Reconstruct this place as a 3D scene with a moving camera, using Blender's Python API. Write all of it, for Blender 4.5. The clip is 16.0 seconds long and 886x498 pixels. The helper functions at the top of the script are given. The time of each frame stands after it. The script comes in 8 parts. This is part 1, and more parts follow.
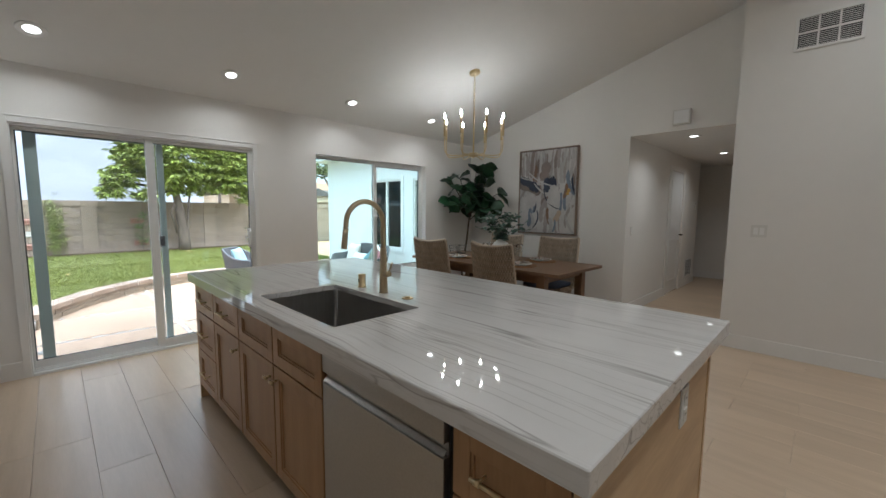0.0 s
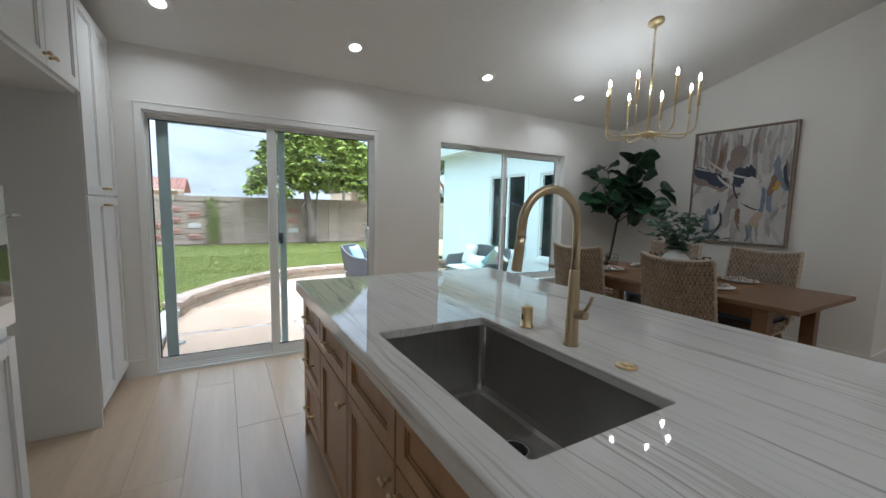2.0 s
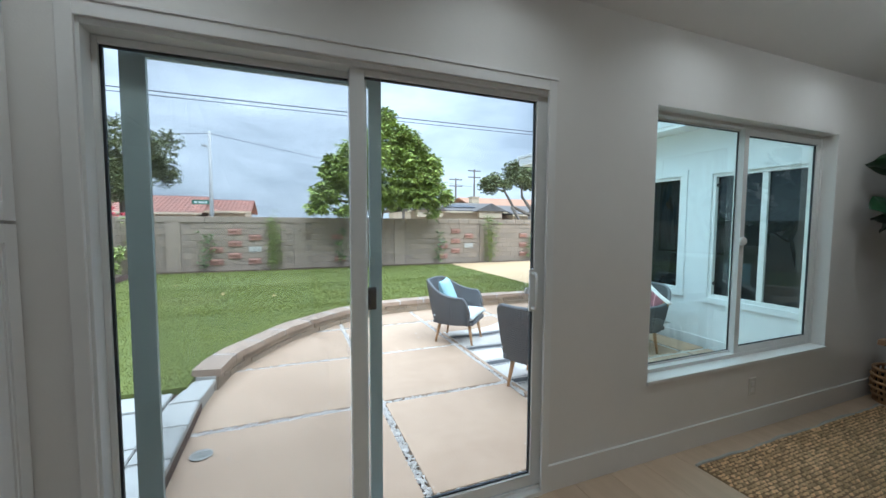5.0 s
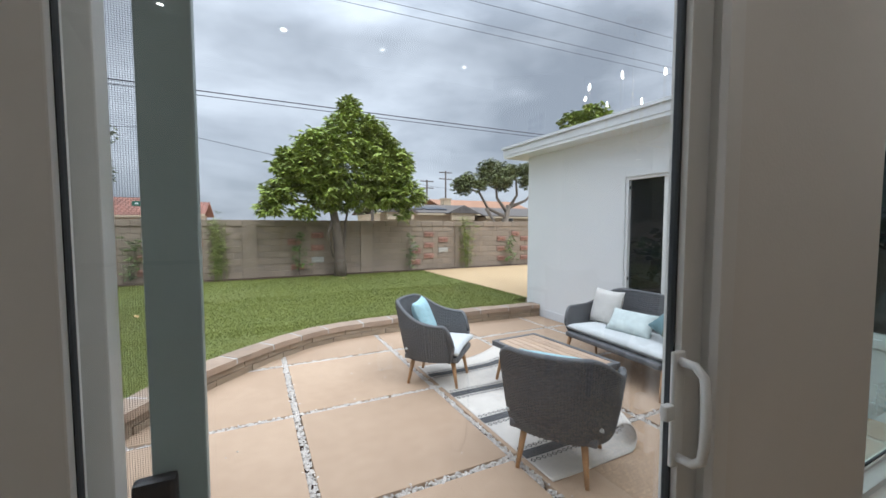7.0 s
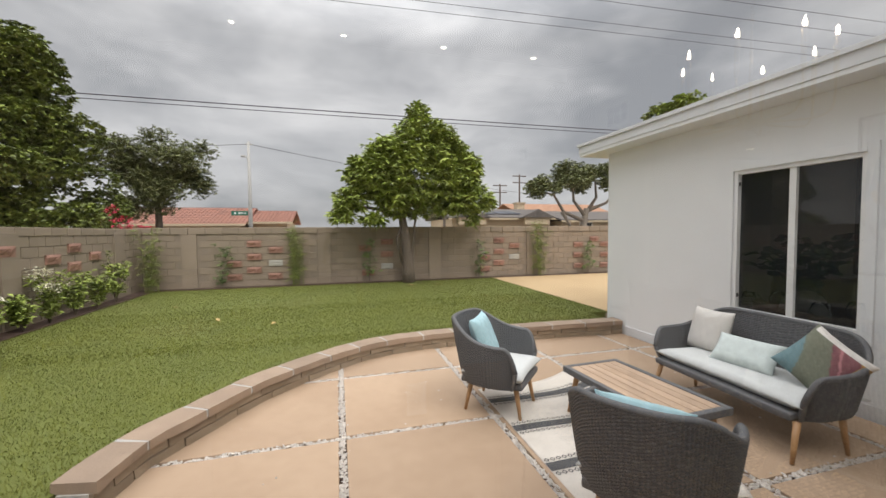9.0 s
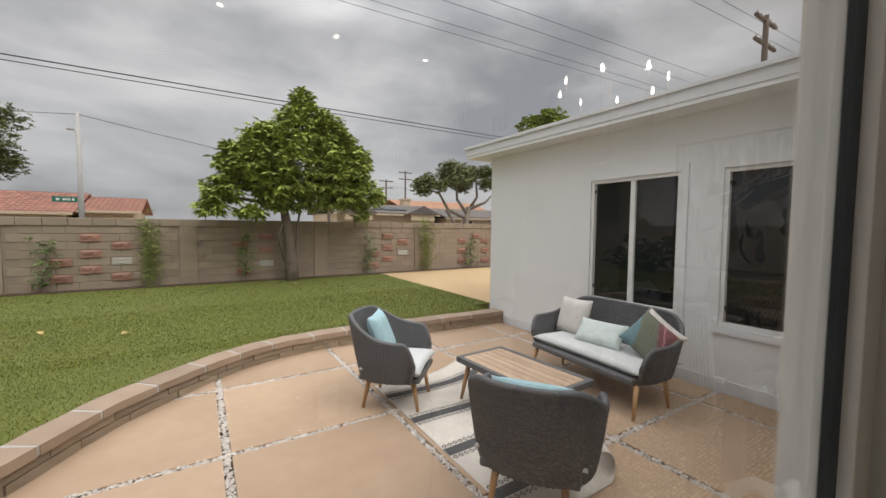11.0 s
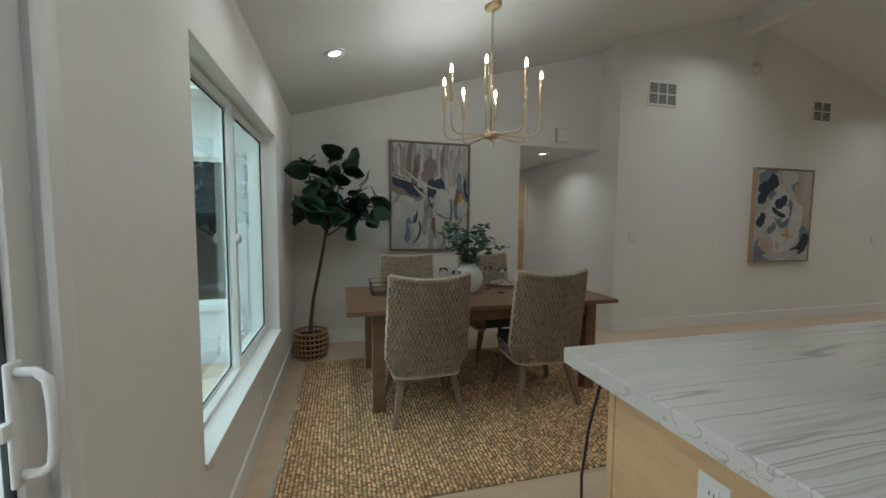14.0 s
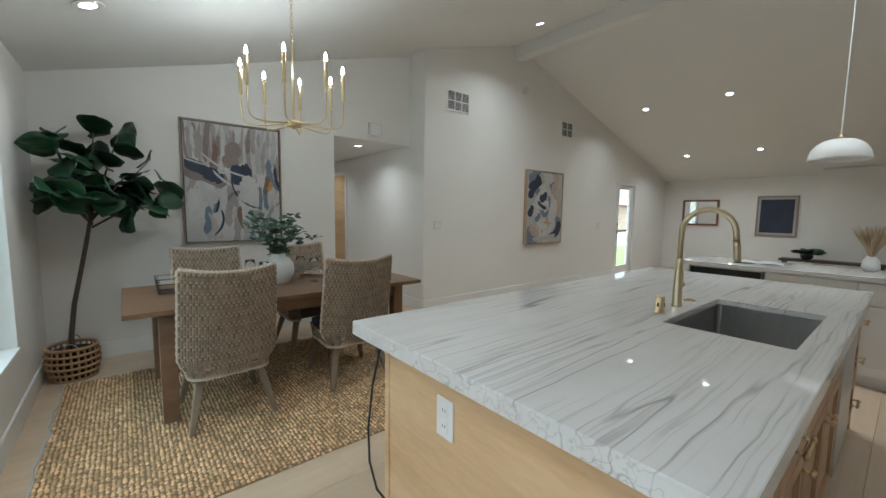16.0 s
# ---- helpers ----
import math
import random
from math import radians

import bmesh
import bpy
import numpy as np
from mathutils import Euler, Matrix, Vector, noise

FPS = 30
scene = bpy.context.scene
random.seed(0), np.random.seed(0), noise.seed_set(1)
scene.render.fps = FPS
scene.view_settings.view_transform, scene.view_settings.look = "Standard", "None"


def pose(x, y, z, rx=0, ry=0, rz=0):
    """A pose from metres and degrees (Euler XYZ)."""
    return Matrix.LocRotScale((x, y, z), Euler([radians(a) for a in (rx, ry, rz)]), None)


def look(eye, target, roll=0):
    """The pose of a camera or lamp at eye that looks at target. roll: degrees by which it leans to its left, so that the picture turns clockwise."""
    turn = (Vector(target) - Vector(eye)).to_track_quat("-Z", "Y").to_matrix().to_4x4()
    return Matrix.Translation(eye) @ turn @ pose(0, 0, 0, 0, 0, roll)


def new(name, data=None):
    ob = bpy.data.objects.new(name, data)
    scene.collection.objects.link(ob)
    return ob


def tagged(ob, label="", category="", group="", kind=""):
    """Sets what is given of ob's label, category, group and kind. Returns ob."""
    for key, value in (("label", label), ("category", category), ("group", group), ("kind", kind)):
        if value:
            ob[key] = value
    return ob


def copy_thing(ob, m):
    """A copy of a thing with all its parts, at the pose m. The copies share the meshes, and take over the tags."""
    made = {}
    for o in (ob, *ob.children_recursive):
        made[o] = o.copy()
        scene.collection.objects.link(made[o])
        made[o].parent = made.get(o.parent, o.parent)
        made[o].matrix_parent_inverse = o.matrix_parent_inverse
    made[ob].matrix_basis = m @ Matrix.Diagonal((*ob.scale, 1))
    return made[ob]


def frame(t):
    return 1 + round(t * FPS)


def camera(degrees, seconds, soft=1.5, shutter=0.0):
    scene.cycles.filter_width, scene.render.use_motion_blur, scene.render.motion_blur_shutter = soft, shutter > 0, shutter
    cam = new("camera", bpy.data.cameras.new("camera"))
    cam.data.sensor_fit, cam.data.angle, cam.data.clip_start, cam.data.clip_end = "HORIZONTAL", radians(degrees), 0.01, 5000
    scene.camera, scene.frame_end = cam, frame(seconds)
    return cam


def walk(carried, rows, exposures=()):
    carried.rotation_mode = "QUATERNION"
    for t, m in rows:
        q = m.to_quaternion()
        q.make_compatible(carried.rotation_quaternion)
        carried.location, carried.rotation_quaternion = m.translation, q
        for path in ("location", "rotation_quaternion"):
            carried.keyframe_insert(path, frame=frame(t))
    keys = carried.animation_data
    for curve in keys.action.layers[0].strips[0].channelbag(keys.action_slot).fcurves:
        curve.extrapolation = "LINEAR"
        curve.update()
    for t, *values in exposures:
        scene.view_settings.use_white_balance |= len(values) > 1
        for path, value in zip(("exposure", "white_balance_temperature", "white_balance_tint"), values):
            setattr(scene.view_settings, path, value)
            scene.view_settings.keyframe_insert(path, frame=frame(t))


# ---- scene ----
cam = camera(97.7, 16.0)
PATH = [
    (0, (0.251, 1.348, 1.381), (1.661, 2.752, 1.179), 0.5),
    (0.5, (0.284, 1.427, 1.383), (1.605, 2.913, 1.168), 0.6),
    (1, (0.442, 1.713, 1.36), (1.672, 3.275, 1.14), 1.0),
    (1.5, (0.555, 1.892, 1.361), (1.652, 3.549, 1.141), 1.4),
    (2, (0.541, 2.216, 1.358), (1.525, 3.944, 1.145), 1.3),
    (2.5, (0.55, 2.561, 1.344), (1.389, 4.366, 1.146), 0.9),
    (3, (0.591, 2.942, 1.361), (1.276, 4.813, 1.184), 0.9),
    (5.5, (0.69, 4.594, 1.382), (1.487, 6.424, 1.259), -0.1),
    (6, (0.82, 4.932, 1.386), (1.701, 6.723, 1.257), -0.0),
    (6.2, (0.908, 5.058, 1.392), (1.799, 6.843, 1.263), -0.2),
    (6.5, (0.981, 5.203, 1.393), (1.881, 6.984, 1.262), 0.0),
    (7, (1.094, 5.45, 1.38), (1.973, 7.243, 1.264), 0.0),
    (7.5, (1.187, 5.655, 1.397), (1.938, 7.507, 1.311), -0.3),
    (8, (1.295, 5.753, 1.406), (1.819, 7.682, 1.33), -0.6),
    (10.3, (1.389, 5.778, 1.396), (1.944, 7.697, 1.29), 0.3),
    (10.5, (1.368, 5.78, 1.402), (2.067, 7.65, 1.296), 0.4),
    (11, (1.255, 5.784, 1.421), (2.317, 7.476, 1.309), 0.5),
    (11.5, (1.265, 5.731, 1.4), (2.616, 7.201, 1.29), 0.9),
    (12, (1.24, 5.61, 1.423), (2.814, 6.838, 1.305), 1.4),
    (12.5, (1.24, 5.466, 1.398), (3.045, 6.319, 1.283), 1.2),
    (13, (1.194, 5.423, 1.393), (3.181, 5.615, 1.263), 0.7),
    (13.5, (1.109, 5.399, 1.398), (3.074, 5.056, 1.252), 0.6),
    (14, (0.999, 5.354, 1.395), (2.927, 4.847, 1.244), 0.5),
    (14.5, (0.854, 5.278, 1.383), (2.744, 4.646, 1.214), 0.5),
    (15, (0.766, 5.24, 1.385), (2.579, 4.416, 1.205), 0.4),
    (15.2, (0.762, 5.237, 1.399), (2.538, 4.338, 1.206), 0.5),
    (15.5, (0.757, 5.266, 1.389), (2.441, 4.204, 1.197), 0.5),
    (16, (0.765, 5.282, 1.39), (2.302, 4.017, 1.2), 0.8),
]
EXPOSURES = [(0, 1.4, 5350, 5), (2, 1.35, 5150, 4), (3, 1.36, 5100, 1), (5.5, 0.65, 5000, 0), (7, 0.25, 5650, 7), (7.5, 0.15, 5800, 6), (8, 0.08, 6500, 10), (10.5, -0.03, 6600, 11), (11, -0.1, 6600, 11), (12, 0.08, 6500, 10), (12.6, 0.34, 6650, 11), (13.1, 0.62, 6700, 13), (13.5, 0.9, 6150, 9), (14, 1.27, 5350, -1), (15, 1.53, 5200, -1), (15.5, 1.68, 5150, -1), (16, 1.92, 5100, -1)]
walk(cam, [(t, look(eye, target, roll)) for t, eye, target, roll in PATH], EXPOSURES)
# ---- light ----
world = bpy.data.worlds.new("overcast_sky")
scene.world = world
world.use_nodes = True
wn, wl = world.node_tree.nodes, world.node_tree.links
sky = wn.new("ShaderNodeTexSky")
sky.sky_type, sky.sun_disc = "NISHITA", False
sky.sun_elevation, sky.sun_rotation = radians(50), radians(200)
sky.air_density, sky.dust_density = 1.0, 3.0
where = wn.new("ShaderNodeTexCoord")
squash = wn.new("ShaderNodeMapping")
squash.inputs["Scale"].default_value = (1.0, 1.0, 2.6)
wl.new(where.outputs["Generated"], squash.inputs["Vector"])
puffs = wn.new("ShaderNodeTexNoise")
puffs.inputs["Scale"].default_value, puffs.inputs["Detail"].default_value, puffs.inputs["Roughness"].default_value = 2.3, 7.0, 0.55
puffs.inputs["Distortion"].default_value = 0.25
wl.new(squash.outputs["Vector"], puffs.inputs["Vector"])
tone = wn.new("ShaderNodeValToRGB")
tone.color_ramp.elements[0].position, tone.color_ramp.elements[0].color = 0.34, (2.9, 2.95, 3.15, 1)
tone.color_ramp.elements[1].position, tone.color_ramp.elements[1].color = 0.66, (6.6, 6.5, 6.6, 1)
wl.new(puffs.outputs["Fac"], tone.inputs["Fac"])
height = wn.new("ShaderNodeSeparateXYZ")
wl.new(where.outputs["Generated"], height.inputs["Vector"])
zenith = wn.new("ShaderNodeMapRange")
zenith.inputs["From Min"].default_value, zenith.inputs["From Max"].default_value = 0.42, 0.85
zenith.inputs["To Min"].default_value, zenith.inputs["To Max"].default_value = 1.0, 4.5
wl.new(height.outputs["Z"], zenith.inputs["Value"])
lift = wn.new("ShaderNodeVectorMath")
lift.operation = "SCALE"
wl.new(tone.outputs["Color"], lift.inputs[0])
wl.new(zenith.outputs["Result"], lift.inputs["Scale"])
blend = wn.new("ShaderNodeMixRGB")
blend.inputs["Fac"].default_value = 0.93
wl.new(sky.outputs["Color"], blend.inputs["Color1"])
wl.new(lift.outputs["Vector"], blend.inputs["Color2"])
back = next(n for n in wn if n.type == "BACKGROUND")
back.inputs["Strength"].default_value = 0.12
wl.new(blend.outputs["Color"], back.inputs["Color"])

sun_data = bpy.data.lights.new("sun", "SUN")
sun_data.energy, sun_data.angle, sun_data.color = 1.5, radians(40), (1.0, 0.96, 0.9)
sun = new("sun", sun_data)
sun.matrix_world = look((0, 0, 30), (-6.6, 18.1, 7))

DOWN_W, BULB, DISC = 2.0, 95.0, 2.0


def downlight_lamp(x, y, z, watts=DOWN_W):
    d = bpy.data.lights.new("downlight_lamp", "AREA")
    d.shape, d.size, d.energy, d.color, d.spread = "DISK", 0.065, watts, (1.0, 0.9, 0.78), radians(140)
    new("downlight_lamp", d).matrix_world = pose(x, y, z)


# ---- tools ----
def mesh_of(bm, name, smooth=False):
    me = bpy.data.meshes.new(name)
    bmesh.ops.recalc_face_normals(bm, faces=bm.faces[:])
    bm.to_mesh(me)
    bm.free()
    if smooth:
        for p in me.polygons:
            p.use_smooth = True
    return me


def part(name, bm, material, parent=None, label="", smooth=False):
    me = mesh_of(bm, name, smooth)
    me.materials.append(material)
    ob = new(name, me)
    if parent is not None:
        ob.parent = parent
    if label:
        ob["label"] = label
    return ob


def thing(name, label, category, group="", kind="", at=None):
    ob = new(name)
    ob.empty_display_size = 0.1
    if at is not None:
        ob.matrix_basis = at
    return tagged(ob, label, category, group, kind)


def box(bm, x0, x1, y0, y1, z0, z1, bevel=0.0, seg=2):
    vs = [bm.verts.new(p) for p in ((x0, y0, z0), (x1, y0, z0), (x1, y1, z0), (x0, y1, z0), (x0, y0, z1), (x1, y0, z1), (x1, y1, z1), (x0, y1, z1))]
    fs = [bm.faces.new([vs[i] for i in q]) for q in ((3, 2, 1, 0), (4, 5, 6, 7), (0, 1, 5, 4), (1, 2, 6, 5), (2, 3, 7, 6), (3, 0, 4, 7))]
    if bevel > 0:
        es = list({e for f in fs for e in f.edges})
        bmesh.ops.bevel(bm, geom=es, offset=bevel, segments=seg, affect="EDGES", profile=0.6)
    return bm


def boxes(*rows, bevel=0.0):
    bm = bmesh.new()
    for r in rows:
        box(bm, *r, bevel=bevel)
    return bm


def tube(bm, pts, radii, seg=10, caps=True):
    """A round bar along pts."""
    pts = [Vector(p) for p in pts]
    if not isinstance(radii, (list, tuple)):
        radii = [radii] * len(pts)
    rings, u = [], None
    for i, p in enumerate(pts):
        d = (pts[min(i + 1, len(pts) - 1)] - pts[max(i - 1, 0)]).normalized()
        if u is None:
            u = d.cross(Vector((0, 0, 1)) if abs(d.z) < 0.95 else Vector((1, 0, 0))).normalized()
        else:
            u = (u - d * u.dot(d)).normalized()
        v = d.cross(u)
        rings.append([bm.verts.new(p + radii[i] * (math.cos(k * math.tau / seg) * u + math.sin(k * math.tau / seg) * v)) for k in range(seg)])
    for a, b in zip(rings, rings[1:]):
        for k in range(seg):
            bm.faces.new((a[k], a[(k + 1) % seg], b[(k + 1) % seg], b[k]))
    if caps:
        bm.faces.new(rings[0][::-1])
        bm.faces.new(rings[-1])
    return bm


def lathe(bm, profile, at=(0, 0, 0), seg=24, close=True):
    """profile: rows of radius, height."""
    ox, oy, oz = at
    rings = []
    for r, h in profile:
        rings.append([bm.verts.new((ox + r * math.cos(k * math.tau / seg), oy + r * math.sin(k * math.tau / seg), oz + h)) for k in range(seg)])
    for a, b in zip(rings, rings[1:]):
        for k in range(seg):
            bm.faces.new((a[k], a[(k + 1) % seg], b[(k + 1) % seg], b[k]))
    if close:
        bm.faces.new(rings[0][::-1])
        bm.faces.new(rings[-1])
    return bm


def sheet(bm, rows, thick=0.0):
    """A surface through rows of points; thick moves a second skin along the normals and closes the rim."""
    rows = [[Vector(p) for p in r] for r in rows]
    n, m = len(rows), len(rows[0])
    front = [[bm.verts.new(p) for p in r] for r in rows]
    for i in range(n - 1):
        for j in range(m - 1):
            bm.faces.new((front[i][j], front[i][j + 1], front[i + 1][j + 1], front[i + 1][j]))
    if thick:
        backs = []
        for i in range(n):
            line = []
            for j in range(m):
                du = rows[min(i + 1, n - 1)][j] - rows[max(i - 1, 0)][j]
                dv = rows[i][min(j + 1, m - 1)] - rows[i][max(j - 1, 0)]
                line.append(bm.verts.new(rows[i][j] + du.cross(dv).normalized() * thick))
            backs.append(line)
        for i in range(n - 1):
            for j in range(m - 1):
                bm.faces.new((backs[i][j], backs[i + 1][j], backs[i + 1][j + 1], backs[i][j + 1]))
        rim = [(i, 0) for i in range(n)] + [(n - 1, j) for j in range(1, m)] + [(i, m - 1) for i in range(n - 2, -1, -1)] + [(0, j) for j in range(m - 2, 0, -1)]
        for (a, b), (c, d) in zip(rim, rim[1:] + rim[:1]):
            bm.faces.new((front[a][b], backs[a][b], backs[c][d], front[c][d]))
    return bm


def moved(bm, m):
    bmesh.ops.transform(bm, matrix=m, verts=bm.verts[:])
    return bm


# ---- materials ----
def material(name, colour, rough=0.6, metal=0.0, vary=0.12, scale=6.0, stretch=(1, 1, 1), second=None, bump=0.0, bump_scale=60.0, random_tone=0.0, coat=0.0, spec=0.5, coords="Object"):
    """A surface with variation at two scales, fine relief, and a tone that differs from piece to piece."""
    m = bpy.data.materials.new(name)
    m.use_nodes = True
    n, l = m.node_tree.nodes, m.node_tree.links
    b = n["Principled BSDF"]
    b.inputs["Metallic"].default_value = metal
    b.inputs["Specular IOR Level"].default_value = spec
    b.inputs["Coat Weight"].default_value = coat
    tc = n.new("ShaderNodeTexCoord")
    mp = n.new("ShaderNodeMapping")
    mp.inputs["Scale"].default_value = stretch
    l.new(tc.outputs[coords], mp.inputs["Vector"])
    vec = mp.outputs["Vector"]
    info = n.new("ShaderNodeObjectInfo")
    if random_tone:
        shift = n.new("ShaderNodeVectorMath")
        shift.operation = "MULTIPLY_ADD"
        shift.inputs[1].default_value = (1, 1, 1)
        mul = n.new("ShaderNodeVectorMath")
        mul.operation = "SCALE"
        mul.inputs[0].default_value = (37.0, 53.0, 71.0)
        l.new(info.outputs["Random"], mul.inputs["Scale"])
        l.new(vec, shift.inputs[0])
        l.new(mul.outputs["Vector"], shift.inputs[2])
        vec = shift.outputs["Vector"]
    big = n.new("ShaderNodeTexNoise")
    big.inputs["Scale"].default_value, big.inputs["Detail"].default_value = scale, 5.0
    l.new(vec, big.inputs["Vector"])
    fine = n.new("ShaderNodeTexNoise")
    fine.inputs["Scale"].default_value, fine.inputs["Detail"].default_value = scale * 9, 4.0
    l.new(vec, fine.inputs["Vector"])
    both = n.new("ShaderNodeMath")
    both.operation = "MULTIPLY_ADD"
    both.inputs[1].default_value = 0.4
    l.new(fine.outputs["Fac"], both.inputs[0])
    l.new(big.outputs["Fac"], both.inputs[2])
    ramp = n.new("ShaderNodeMapRange")
    ramp.inputs["From Min"].default_value, ramp.inputs["From Max"].default_value = 0.45, 0.95
    l.new(both.outputs["Value"], ramp.inputs["Value"])
    dark = [c * (1 - vary) for c in colour] if second is None else list(second)
    light = [min(1, c * (1 + vary)) for c in colour] if second is None else list(colour)
    mix = n.new("ShaderNodeMixRGB")
    mix.inputs["Color1"].default_value, mix.inputs["Color2"].default_value = (*dark, 1), (*light, 1)
    l.new(ramp.outputs["Result"], mix.inputs["Fac"])
    out = mix.outputs["Color"]
    if random_tone:
        hsv = n.new("ShaderNodeHueSaturation")
        val = n.new("ShaderNodeMapRange")
        val.inputs["To Min"].default_value, val.inputs["To Max"].default_value = 1 - random_tone, 1 + random_tone
        l.new(info.outputs["Random"], val.inputs["Value"])
        l.new(val.outputs["Result"], hsv.inputs["Value"])
        l.new(out, hsv.inputs["Color"])
        out = hsv.outputs["Color"]
    l.new(out, b.inputs["Base Color"])
    rr = n.new("ShaderNodeMapRange")
    rr.inputs["To Min"].default_value, rr.inputs["To Max"].default_value = max(0.02, rough * 0.85), min(1, rough * 1.15)
    l.new(big.outputs["Fac"], rr.inputs["Value"])
    l.new(rr.outputs["Result"], b.inputs["Roughness"])
    if bump:
        grain = n.new("ShaderNodeTexNoise")
        grain.inputs["Scale"].default_value, grain.inputs["Detail"].default_value = bump_scale, 3.0
        l.new(vec, grain.inputs["Vector"])
        bp = n.new("ShaderNodeBump")
        bp.inputs["Strength"].default_value, bp.inputs["Distance"].default_value = bump, 0.01
        l.new(grain.outputs["Fac"], bp.inputs["Height"])
        l.new(bp.outputs["Normal"], b.inputs["Normal"])
    return m


def glowing(name, colour, strength):
    m = bpy.data.materials.new(name)
    m.use_nodes = True
    b = m.node_tree.nodes["Principled BSDF"]
    b.inputs["Emission Color"].default_value = (*colour, 1)
    b.inputs["Emission Strength"].default_value = strength
    return m


def glass(name, tint, rough=0.0):
    m = bpy.data.materials.new(name)
    m.use_nodes = True
    b = m.node_tree.nodes["Principled BSDF"]
    b.inputs["Base Color"].default_value = (*tint, 1)
    b.inputs["Transmission Weight"].default_value = 1.0
    b.inputs["Roughness"].default_value = rough
    b.inputs["IOR"].default_value = 1.45
    return m


WALL = material("wall_paint", (0.78, 0.755, 0.72), 0.75, vary=0.02, scale=1.5, bump=0.06, bump_scale=140)
CEIL = material("ceiling_paint", (0.76, 0.74, 0.71), 0.8, vary=0.02, scale=1.2, bump=0.06, bump_scale=120)
TRIM = material("trim_paint", (0.8, 0.785, 0.76), 0.45, vary=0.02, scale=3)
VINYL = material("white_vinyl", (0.78, 0.78, 0.76), 0.35, vary=0.03, scale=5)
OAK_FLOOR = material("oak_plank", (0.65, 0.51, 0.365), 0.3, spec=0.8, scale=2.2, stretch=(6, 0.5, 1), second=(0.55, 0.42, 0.285), bump=0.03, bump_scale=40, random_tone=0.06)
GROOVE = material("floor_joint", (0.4, 0.31, 0.22), 0.9)
OAK = material("oak_cabinet", (0.45, 0.275, 0.14), 0.38, scale=2.4, stretch=(5, 5, 0.6), second=(0.34, 0.195, 0.093), bump=0.04, bump_scale=50, random_tone=0.05)
OAK_PANEL = material("pale_oak_panel", (0.72, 0.52, 0.3), 0.42, scale=1.6, stretch=(0.7, 1.2, 4.5), second=(0.51, 0.325, 0.16), bump=0.03, bump_scale=40)
PLASTIC = material("ivory_plastic", (0.68, 0.66, 0.62), 0.4, vary=0.03, scale=6)
WHITE_CAB = material("white_lacquer", (0.78, 0.775, 0.76), 0.3, vary=0.02, scale=3)
BRASS = material("brushed_brass", (0.69, 0.55, 0.32), 0.3, metal=1.0, vary=0.08, scale=8, stretch=(1, 1, 6))
BRONZE = material("champagne_bronze", (0.6, 0.5, 0.33), 0.3, metal=1.0, vary=0.06, scale=8)
STEEL = material("brushed_steel", (0.5, 0.5, 0.49), 0.33, metal=1.0, vary=0.06, scale=3, stretch=(1, 40, 40))
SINK = material("sink_steel", (0.48, 0.47, 0.455), 0.33, metal=1.0, vary=0.08, scale=4, stretch=(20, 1, 1))
BLACK = material("black_metal", (0.02, 0.02, 0.022), 0.4, vary=0.2)
# Near-black; paints the shade in slots, under the grate and in frame gaps.
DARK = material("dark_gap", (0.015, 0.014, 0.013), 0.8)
RUBBER = material("dark_gasket", (0.03, 0.035, 0.04), 0.6)
GREY_FRAME = material("screen_door_frame", (0.3, 0.36, 0.35), 0.4, vary=0.05)
GLASS = glass("clear_glass", (0.97, 0.99, 0.98))
GLASS_GREEN = glass("window_glass", (0.77, 0.94, 0.87))
# Opaque near-black; at house windows it stands in for the unlit rooms behind.
DARK_GLASS = material("opaque_dark_glass", (0.01, 0.013, 0.015), 0.02, spec=0.5)
LAMP_DISC = glowing("lamp_disc", (1.0, 0.9, 0.76), DISC)
BULB_GLOW = glowing("bulb_glow", (1.0, 0.9, 0.78), BULB)


